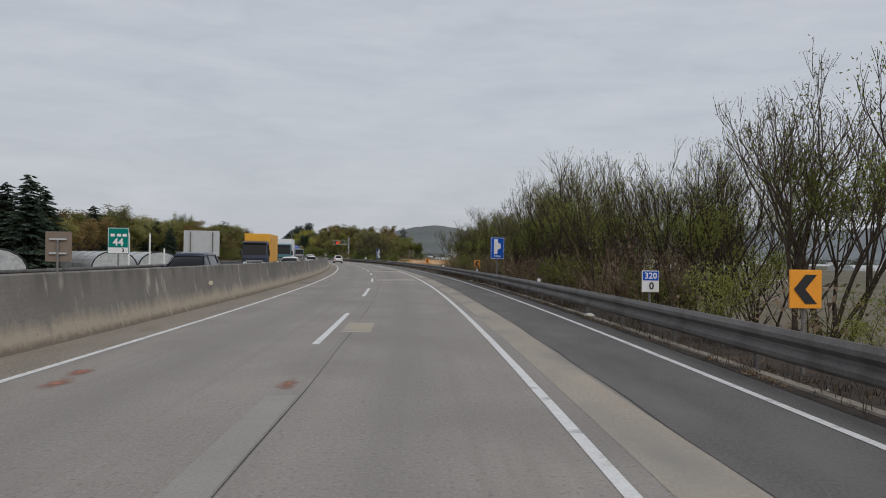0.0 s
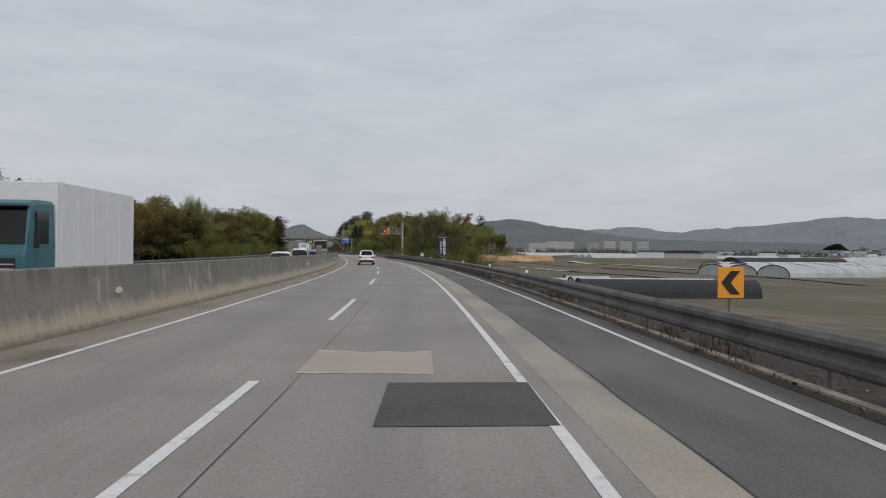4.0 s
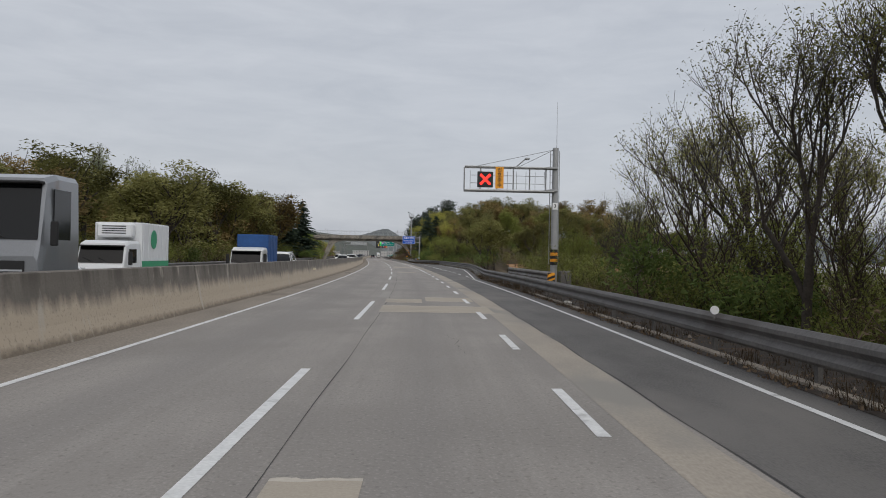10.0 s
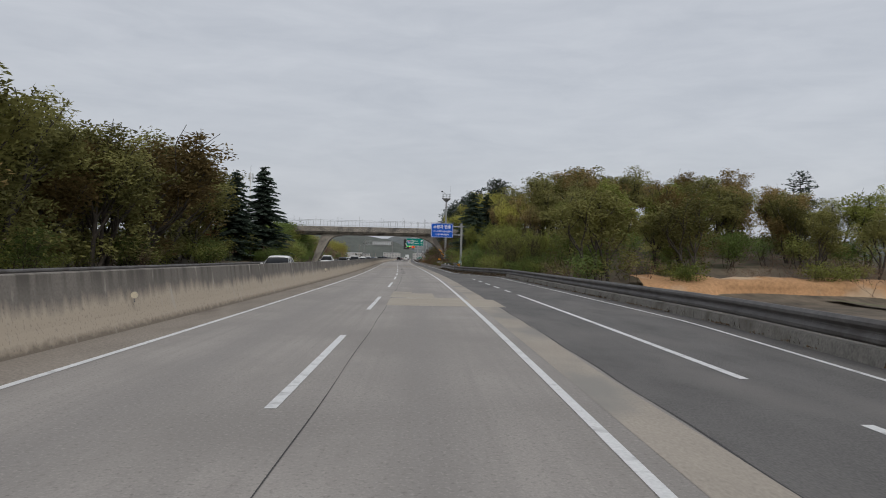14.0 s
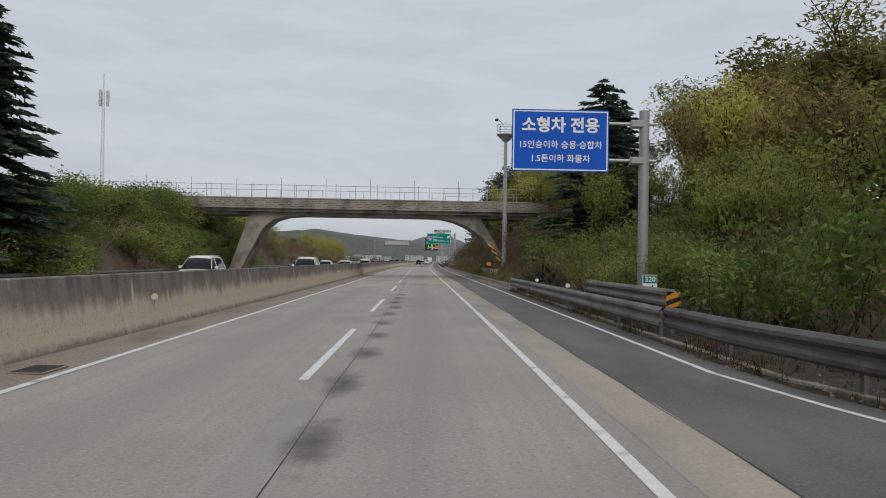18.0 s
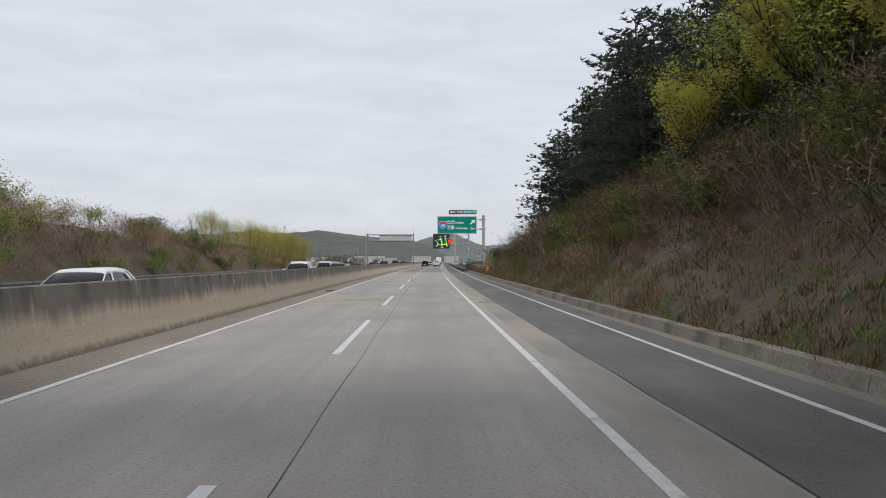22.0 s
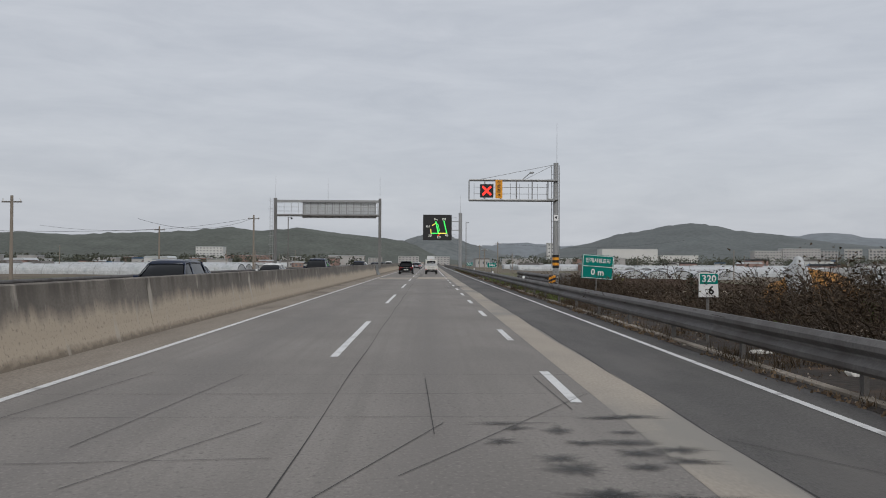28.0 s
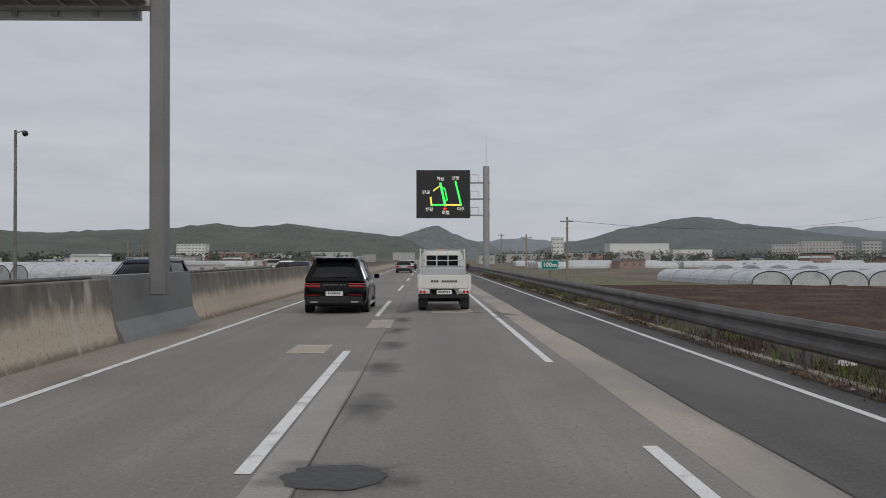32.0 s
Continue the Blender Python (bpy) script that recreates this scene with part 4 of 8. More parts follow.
for t, px, pz in (("하남", 128, 48), ("양평", 208, 46), ("판교", 52, 122), ("신갈", 68, 215), ("호법", 155, 232), ("여주", 236, 213)):
    words(t, 0.5, M["white_led"], o, *vm(px, pz), -0.06)
part("pole", rodded((0, 0.3, -2.6), (0, 0.3, 12.4), 0.38, sides=24), M["steel"], o)
for z in (6.7, 8.6, 10.5):
    part("arm", boxed(-1.95, 0.1, z - 0.08, 0.45, 0.5, z + 0.08, 0.02), M["steel"], o)
    part("catwalk_rail", rodded((-1.9, 0.0, z + 0.9), (-0.9, 0.0, z + 0.9), 0.03, sides=6), M["steel"], o)
    for x in (-1.85, -0.95):
        part("catwalk_post", rodded((x, 0.0, z), (x, 0.0, z + 0.9), 0.025, sides=6), M["steel"], o)
part("lightning_rod", rodded((0, 0.3, 12.4), (0, 0.3, 16.2), 0.03, 0.01, 6), M["steel"], o)

# gantry over the opposite lanes, seen from behind
o = empty("sign_gantry", at(709, 0), "grey steel portal gantry with the back of a sign", "sign gantry")
for u, nm in ((-5.95, "post"), (-18.9, "post")):
    part(nm, boxed(u - 0.17, -0.2, 0.9 if u > -10 else -0.4, u + 0.17, 0.2, 9.5, 0.03), M["post_grey"], o)
    part("lightning_rod", rodded((u, 0, 9.5), (u, 0, 12.2), 0.02, 0.008, 6), M["steel"], o)
part("lightning_rod", rodded((-12.4, 0, 9.3), (-12.4, 0, 12.0), 0.02, 0.008, 6), M["steel"], o)
part("top_beam", boxed(-18.7, -0.15, 8.98, -6.1, 0.15, 9.28, 0.02), M["steel"], o)
part("lower_beam", boxed(-18.7, -0.18, 7.22, -6.1, 0.18, 7.52, 0.02), M["steel"], o)
part("walkway", boxed(-18.6, -0.8, 7.30, -6.2, -0.2, 7.36), M["zinc"], o)
part("sign_back", boxed(-15.6, 0.2, 7.05, -6.45, 0.35, 9.1, 0.02), M["panel"], o, "ribbed grey back of the sign")
for k in range(11):
    part("stiffener", boxed(-15.5 + k * 0.89, 0.12, 7.1, -15.38 + k * 0.89, 0.2, 9.0), M["steel"], o)
for k in range(6):
    part("hatch", boxed(-15.2 + k * 1.5, 0.14, 7.55, -14.3 + k * 1.5, 0.2, 8.8, 0.02), M["panel"], o)
for z in (7.85, 8.35, 8.85):
    part("handrail", rodded((-18.6, -0.75, z), (-6.2, -0.75, z), 0.02, sides=6), M["steel"], o)
for k in range(15):
    part("rail_post", rodded((-18.6 + k * 0.886, -0.75, 7.33), (-18.6 + k * 0.886, -0.75, 8.85), 0.02, sides=6), M["steel"], o)
for k in range(18):
    part("walkway_bracket", boxed(-18.5 + k * 0.7, -0.85, 7.24, -18.43 + k * 0.7, 0.2, 7.3), M["steel"], o)
for x in (-19.55, -19.2):
    part("ladder_rail", rodded((x, -0.1, 0.6), (x, -0.1, 9.5), 0.025, sides=6), M["steel"], o)
for k in range(20):
    part("ladder_rung", rodded((-19.55, -0.1, 0.9 + k * 0.43), (-19.2, -0.1, 0.9 + k * 0.43), 0.016, sides=5), M["steel"], o)
for k in range(7):
    bm = bmesh.new()
    for j in range(8):
        a, b = math.pi * j / 8, math.pi * (j + 1) / 8
        rod(bm, (-19.37 - 0.37 * math.cos(a), -0.1 - 0.5 * math.sin(a), 2.6 + k * 1.1), (-19.37 - 0.37 * math.cos(b), -0.1 - 0.5 * math.sin(b), 2.6 + k * 1.1), 0.016, sides=4)
    part("safety_hoop", bm, M["steel"], o)
part("control_cabinet", boxed(-20.3, -0.2, 0.0, -19.7, 0.4, 1.4, 0.03), M["zinc"], o)
sweep("barrier_jacket", [(-6.24, 0.0), (-6.30, 0.14), (-6.46, 0.44), (-6.53, 1.12), (-6.55, 1.36), (-6.92, 1.36), (-6.95, 1.12), (-7.2, 0.14), (-7.25, 0.0)],
      707.2, 712.8, 2.8, M["post_grey"], closed=True, label="grey steel jacket round the barrier below the gantry post", category="barrier", kind="structure")

# small field signs
for s, u, z, w, h, lines, lab in ((637.5, 6.75, 1.05, 1.25, 0.95, ("안개시정표지", "0 m"), "leaning green fog-visibility sign reading 0 m"),
                                  (689.3, 6.55, 1.13, 0.95, 0.50, ("50m",), "small green distance sign reading 50m"),
                                  (735.0, 6.5, 1.08, 0.95, 0.50, ("100m",), "small green distance sign reading 100m")):
    o = empty("distance_sign", at(s, u) @ pose(0, 0, 0, 0, 4 if len(lines) > 1 else 0, 0), lab, "road sign", "distance signs")
    plate(o, -w / 2, z, w / 2, z + h, M["sgreen"], M["white"], border=0.02)
    if len(lines) > 1:
        words(lines[0], 0.20, M["white"], o, 0, z + h * 0.75, bold=0.003, wide=0.9)
        words(lines[1], 0.34, M["white"], o, 0, z + h * 0.27, bold=0.006)
        shape("divider", rect(-w / 2 + 0.04, z + h * 0.51, w / 2 - 0.04, z + h * 0.53), M["white"], o)
    else:
        words(lines[0], 0.34, M["white"], o, 0, z + h * 0.5, bold=0.006)
    part("post", rodded((0, 0.06, -2.0), (0, 0.06, z + 0.3), 0.03), M["zinc"], o)

# boards seen from behind on the median and across the road
for s in (16.3, 160.7):
    o = empty("median_board", at(s, -6.65 + shift(s), 1.3), "brown back of a small sign on the median barrier", "road sign", "median boards")
    part("panel", boxed(-0.25, 0, 0.2, 0.25, 0.02, 0.78, 0.006), M["brown"], o)
    part("post", rodded((0, -0.03, -0.05), (0, -0.03, 0.62), 0.025, sides=8), M["zinc"], o)
    for z in (0.35, 0.62):
        part("bracket", boxed(-0.16, -0.04, z, 0.16, 0.0, z + 0.03), M["panel"], o)
o = empty("route_marker", at(63.0, -20.2), "green and white route marker beside the opposite lanes", "road sign")
plate(o, -0.75, 1.6, 0.75, 3.5, M["sgreen"], M["white"])
shape("lower_field", rect(-0.7, 1.63, 0.7, 2.05), M["white"], o, -0.034)
words("44", 0.75, M["white"], o, 0, 2.42, -0.04, bold=0.02)
words("3", 0.36, M["black"], o, 0.35, 1.84, -0.04, bold=0.01)
for x in (-0.55, -0.1, 0.3):
    shape("bar", rect(x, 2.85, x + 0.3, 3.05), M["white"], o, -0.034)
part("post", rodded((0, 0.06, -1.0), (0, 0.06, 3.2), 0.05), M["zinc"], o)
o = empty("board_back", at(104, -21.5), "large pale grey back of a road sign", "road sign")
part("panel", boxed(-2.1, 0, 1.4, 2.1, 0.05, 4.45, 0.01), M["panel"], o)
for x in (-1.3, 1.3):
    part("post", boxed(x - 0.07, -0.12, -1.2, x + 0.07, 0.0, 4.3), M["zinc"], o)
for s, u, h in ((84, -25, 3.6), (86, -23.5, 3.6), (95, -24, 2.2)):
    o = empty("white_post", at(s, u), "plain white wooden post beside the fields", "post", "white posts")
    part("post", rodded((0, 0, -1.3), (0, 0, h), 0.09, sides=8), M["white"], o)
o = empty("roadside_banner", at(428, -27.0, 0, 10), "yellow cloth banner with red and black marks", "banner")
part("cloth", boxed(-2.6, 0, 4.0, 2.6, 0.03, 4.75), mat("banner_yellow", (0.62, 0.55, 0.22), 0.8, vary=0.1, bump=0), o)
for k in range(9):
    shape("bar", rect(-2.4 + k * 0.53, 4.16, -2.02 + k * 0.53, 4.58), M["signred"] if k in (1, 2, 3) else M["black"], o, -0.01)
for x in (-2.65, 2.65):
    part("pole", rodded((x, 0, -0.6), (x, 0, 4.85), 0.06, sides=8), M["bark"], o)

# ---- camera tower, masts and poles ----
o = empty("camera_tower", at(463.6, 7.4) @ Matrix.Diagonal((1, 1, 0.92, 1)), "tall grey steel pole with a railed platform and camera", "camera tower")
part("pole", rodded((0, 0, 0.0), (0, 0, 13.9), 0.22, 0.14, 18), M["steel"], o)
part("platform", rodded((0, 0, 13.85), (0, 0, 14.0), 0.75, 0.8, 18), M["zinc"], o)
part("platform_cone", rodded((0, 0, 13.3), (0, 0, 13.85), 0.2, 0.7, 18), M["steel"], o)
for z in (14.4, 14.9):
    bm = bmesh.new()
    for j in range(12):
        a, b = 2 * math.pi * j / 12, 2 * math.pi * (j + 1) / 12
        rod(bm, (0.78 * math.cos(a), 0.78 * math.sin(a), z), (0.78 * math.cos(b), 0.78 * math.sin(b), z), 0.025, sides=5)
    part("rail_ring", bm, M["steel"], o)
for j in range(8):
    a = 2 * math.pi * j / 8
    part("rail_post", rodded((0.78 * math.cos(a), 0.78 * math.sin(a), 13.95), (0.78 * math.cos(a), 0.78 * math.sin(a), 14.9), 0.022, sides=5), M["steel"], o)
part("arm", rodded((-0.2, 0, 14.9), (-0.75, -0.1, 15.5), 0.035, sides=6), M["steel"], o)
part("camera", boxed(-0.98, -0.25, 15.25, -0.7, 0.0, 15.5, 0.05), M["black"], o)
part("rod", rodded((0.7, 0, 14.9), (0.7, 0, 16.6), 0.015, sides=5), M["steel"], o)
for z, h in ((5.5, 0.25), (2.2, 0.12)):
    part("collar", rodded((0, 0, z), (0, 0, z + h), 0.27, sides=18), M["steel"], o)
for k in range(4):
    part("warning_band", rodded((0, 0, 0.5 + k * 0.25), (0, 0, 0.75 + k * 0.25), 0.235, sides=18), M["amber" if k % 2 else "black"], o)
for k in range(28):
    part("step_bolt", rodded((-0.42, 0, 2.5 + k * 0.4), (-0.15, 0, 2.5 + k * 0.4), 0.014, sides=5), M["steel"], o)

o = empty("radio_mast", at(470, -30.1, height(470, -30.1)), "slim pale telecom mast above the bushes", "mast")
part("pole", rodded((0, 0, -0.2), (0, 0, 12.6), 0.22, 0.12, 12), M["white"], o)
for a in range(3):
    part("antenna", boxed(-0.12 + 0.4 * math.cos(a * 2.1), -0.1 + 0.4 * math.sin(a * 2.1), 10.9, 0.12 + 0.4 * math.cos(a * 2.1), 0.1 + 0.4 * math.sin(a * 2.1), 12.4, 0.03), M["panel"], o)
part("rod", rodded((0, 0, 12.5), (0, 0, 14.0), 0.03, sides=5), M["steel"], o)


def pole_thing(name, s, u, h, r, label, arm=False, wires=()):
    base = height(s, u)
    o = empty(name, at(s, u, base), label, "pole", "poles")
    part("shaft", rodded((0, 0, -0.3), (0, 0, h - base), r, r * 0.7, 12), M["zinc"] if arm else M["gutter"], o)
    z = h - base
    if arm:
        part("arm", rodded((0, 0, z - 0.15), (0.5, -0.1, z - 0.05), 0.035, sides=6), M["steel"], o)
        bm = bmesh.new()
        bmesh.ops.create_uvsphere(bm, u_segments=10, v_segments=8, radius=0.16, matrix=Matrix.Translation((0.55, -0.1, z - 0.2)))
        part("camera_dome", bm, M["black"], o, smooth=True)
    else:
        part("cross_arm", boxed(-0.7, -0.05, z - 0.5, 0.7, 0.05, z - 0.4), M["zinc"], o)
        for x in (-0.6, 0, 0.6):
            part("insulator", rodded((x, 0, z - 0.4), (x, 0, z - 0.22), 0.05, sides=8), M["white"], o)
    for (s2, u2, z2) in wires:
        a, b = place(s, u, h - 0.35), place(s2, u2, z2)
        inv_m = at(s, u, base).inverted()
        bm = bmesh.new()
        pts = [a.lerp(b, i / 8) - Vector((0, 0, 1.2 * 4 * (i / 8) * (1 - i / 8))) for i in range(9)]
        rings = [[bm.verts.new(inv_m @ p + Vector((0.018 * math.cos(k), 0, 0.018 * math.sin(k)))) for k in (0, 2.1, 4.2)] for p in pts]
        for p, q in zip(rings[:-1], rings[1:]):
            for k in range(3):
                bm.faces.new((p[k], p[(k + 1) % 3], q[(k + 1) % 3], q[k]))
        part("wire", bm, M["black"], o)
    return o


pole_thing("camera_pole", 735, -21.7, 8.5, 0.10, "slim grey pole with a dome camera", True)
pole_thing("utility_pole", 710, -21.8, 7.4, 0.14, "grey concrete utility pole with wires", False, ((735, -60, 7), (692, -30, 6.0)))
pole_thing("utility_pole", 712, -34.2, 6.0, 0.14, "grey concrete utility pole with wires", False, ((660, -60, 6),))
pole_thing("utility_pole", 664, -29.2, 6.2, 0.14, "weathered utility pole beside the opposite lanes")
pole_thing("utility_pole", 774, 14, 5.8, 0.14, "grey concrete utility pole beside the fields", False, ((800, 60, 7),))
pole_thing("camera_pole", 842, 10.5, 13.0, 0.13, "tall slim grey lamp pole beside the guardrail", True)
pole_thing("utility_pole", 800, 13, 4.8, 0.13, "short grey utility pole beside the fields")
pole_thing("utility_pole", 870, 16, 7.0, 0.14, "grey concrete utility pole far down the road")

# ---- round delineators on barrier and guardrail ----
M["disc"] = mat("reflector_disc", (0.62, 0.55, 0.42), 0.4, vary=0.1, bump=0)


def delineator(s, u, z, label, m="disc"):
    o = empty("delineator", at(s, u, z), label, "reflector", "delineators")
    part("disc", rodded((0, -0.02, 0.12), (0, 0.02, 0.12), 0.075, sides=16), M[m], o)
    part("stem", rodded((0, 0, -0.04), (0, 0, 0.1), 0.014, sides=6), M["zinc"], o)


for s in (28, 78, 110, 148, 188, 232, 275, 325, 365, 410, 455):
    delineator(s, -6.42 + shift(s), 0.62, "round pale reflector on the median barrier")
for s in (33, 56, 81, 127, 142, 160, 178, 195.3, 214, 236):
    delineator(s, 5.28, 0.72, "round white reflector on top of the guardrail", "white")
for s in (420, 428, 650, 672, 700):
    delineator(s, 5.35, 0.76, "round white reflector on top of the guardrail", "white")

# ---- overbridge ----
o = empty("overbridge", at(470.0, 0, 0, 1.3), "stained concrete portal bridge carrying a lane over the motorway", "bridge")
W = 6.2
part("deck", boxed(-34, 0.35, 6.12, 19, W - 0.35, 6.60), M["bridge"], o)
for y, nm in ((0.0, "parapet"), (W - 0.3, "parapet")):
    p = part(nm, boxed(-34, y, 6.39, 19, y + 0.3, 7.30, 0.03), M["bridge"], o, "stained parapet cast with rows of dark slots")
    part("coping", boxed(-34, y - 0.05, 7.302, 19, y + 0.35, 7.40, 0.02), M["bridge"], p)
    if y == 0.0:
        # Cast grooves drawn as thin dark strips, their shade put into the colour.
        slot = None
        for k in range(58):
            for r_ in range(4):
                x = -30 + k * 0.78 + 0.39 * (r_ % 2) + 0.05 * math.sin(k * 3.7 + r_)
                if (k * 7 + r_ * 5) % 11 == 0:
                    continue
                if slot is None:
                    slot = part("pattern_slot", boxed(-0.26, -0.004, -0.02, 0.26, 0.02, 0.02), M["seam"], p, "dark cast slot")
                    q = slot
                else:
                    q = new("pattern_slot", slot.data)
                    q.parent = p
                q.matrix_basis = Matrix.Translation((x, 0, 6.60 + 0.165 * r_))
# girder with haunches running into slanted legs
arch = [(-34, 6.10), (-34, 5.8), (-16.3, 5.8), (-18.2, 0.4), (-17.2, 0.3), (-15.7, 3.2), (-14.9, 4.7), (-14.0, 5.4), (-12.9, 5.72), (-11.4, 5.84),
        (1.0, 5.84), (2.2, 5.78), (3.4, 5.5), (4.5, 5.05), (5.4, 4.5), (6.3, 3.75), (7.9, 1.35), (8.5, 0.3), (9.2, 0.4), (5.85, 5.8), (19, 5.8), (19, 6.10)]
part("portal_frame", prismed(arch, 0.9, W - 0.9), M["bridge"], o, "arched concrete girder on slanted legs")
for k in range(6):
    z0 = 1.35 + 0.32 * k
    xa = 7.92 - 0.665 * (z0 - 1.0)
    xb = xa + 0.55
    shape("warning_stripe", [(xa, z0 + 0.30), (xb, z0 - 0.12), (xb - 0.1, z0 + 0.17), (xa - 0.12, z0 + 0.58)], M["amber" if k % 2 else "black"], o, 0.89, 0.006)
part("abutment", boxed(-35, 0.3, 0.0, -23.5, W - 0.3, 5.78), M["bridge"], o)
part("abutment", boxed(13.5, 0.3, 1.0, 20, W - 0.3, 5.78), M["bridge"], o)
for y in (0.15, W - 0.15):
    for k in range(33):
        x = -30 + k * 1.4 + (0.0 if y < 1 else 0.5)
        tall = 1.95 if k % 3 == 0 else 1.3
        part("fence_post", rodded((x, y, 7.36), (x, y, 7.36 + tall), 0.026, sides=6), M["steel"], o)
    part("fence_rail", rodded((-30, y, 8.62), (16, y, 8.62), 0.022, sides=6), M["steel"], o)
    part("fence_rail", rodded((2.5 if y < 1 else -30, y, 7.85), (16, y, 7.85), 0.018, sides=6), M["steel"], o)
M["cone_white"] = mat("painted_concrete_white", (0.36, 0.315, 0.245), 0.9, vary=0.25, scale=1.5, fine=10, bump=0.2)
M["cone_black"] = mat("painted_concrete_black", (0.070, 0.068, 0.066), 0.85, vary=0.2, scale=1.5, fine=10, bump=0.2)
for k in range(16):
    a = 463.2 + k
    seg = sweep("striped_barrier", [(6.35, 0.1), (6.45, 0.4), (6.62, 1.02), (6.85, 1.02), (7.0, 0.4), (7.05, 0.1)], a, a + 0.998, 1, M["cone_black" if k % 2 else "cone_white"],
                closed=True, lanes=False, label="black and cream painted concrete block shielding the bridge leg", category="barrier", kind="structure")
    tagged(seg, group="striped blocks")
o = empty("height_label", at(471.8, 6.75, 1.0), "small orange plate above the striped blocks", "road sign")
part("plate", boxed(-0.22, -0.01, 0.3, 0.22, 0.01, 0.6), M["orange"], o)
part("post", rodded((0, 0.03, -0.1), (0, 0.03, 0.5), 0.02, sides=6), M["zinc"], o)


# ---- plants ----
def tubes(segs, sides=3):
    v, f = [], []
    for a, b, r0, r1 in segs:
        d = (b - a)
        if d.length < 1e-4:
            continue
        q = d.to_track_quat("Z", "Y")
        o = len(v)
        if r0 < 0.013:
            w = q @ Vector((math.cos(o), math.sin(o), 0))
            v += [a - w * r0, a + w * r0, b + w * r1, b - w * r1]
            f.append((o, o + 1, o + 2, o + 3))
            continue
        n = sides + 2 if r0 > 0.05 else sides
        for p, r in ((a, r0), (b, r1)):
            for i in range(n):
                an = 2 * math.pi * i / n
                v.append(p + q @ Vector((r * math.cos(an), r * math.sin(an), 0)))
        for i in range(n):
            j = (i + 1) % n
            f.append((o + i, o + j, o + n + j, o + n + i))
    return v, f


def grow(rg, p, d, length, r, depth, segs, tips, spread=0.5, up=0.15, kids=(2, 4), shrink=0.68, bend=0.18):
    """Branches and twigs, from a stem."""
    steps = 3 if depth > 0 else 2
    q = p
    for i in range(steps):
        d = (d + Vector((rg.uniform(-bend, bend), rg.uniform(-bend, bend), rg.uniform(-bend * 0.5, bend) + up * 0.3))).normalized()
        e = q + d * (length / steps)
        segs.append((q, e, max(0.0055, r * (1 - 0.28 * i / steps)), max(0.0045, r * (1 - 0.28 * (i + 1) / steps))))
        q = e
        if depth <= 1:
            tips.append(q.copy())
        if depth > 0 and i > 0:
            for _ in range(rg.randint(*kids) - (1 if i < steps - 1 else 0)):
                side = Vector((rg.uniform(-1, 1), rg.uniform(-1, 1), rg.uniform(-0.3, 0.6)))
                nd = (d + side * spread * 1.6 + Vector((0, 0, up))).normalized()
                grow(rg, q, nd, length * shrink * rg.uniform(0.7, 1.15), r * 0.55, depth - 1, segs, tips, spread, up, kids, shrink, bend)


def leaves(rg, tips, count, size, scatter):
    """Small blades round the tips."""
    v, f = [], []
    for _ in range(count):
        t = tips[rg.randrange(len(tips))]
        c = t + Vector((rg.gauss(0, scatter), rg.gauss(0, scatter), rg.gauss(0, scatter * 0.8)))
        a = Vector((rg.uniform(-1, 1), rg.uniform(-1, 1), rg.uniform(-1, 1))).normalized()
        b = a.orthogonal().normalized()
        k = size * rg.uniform(0.6, 1.3)
        o = len(v)
        v += [c - a * k, c + b * k * 0.75, c + a * k]
        f.append((o, o + 1, o + 2))
    return v, f


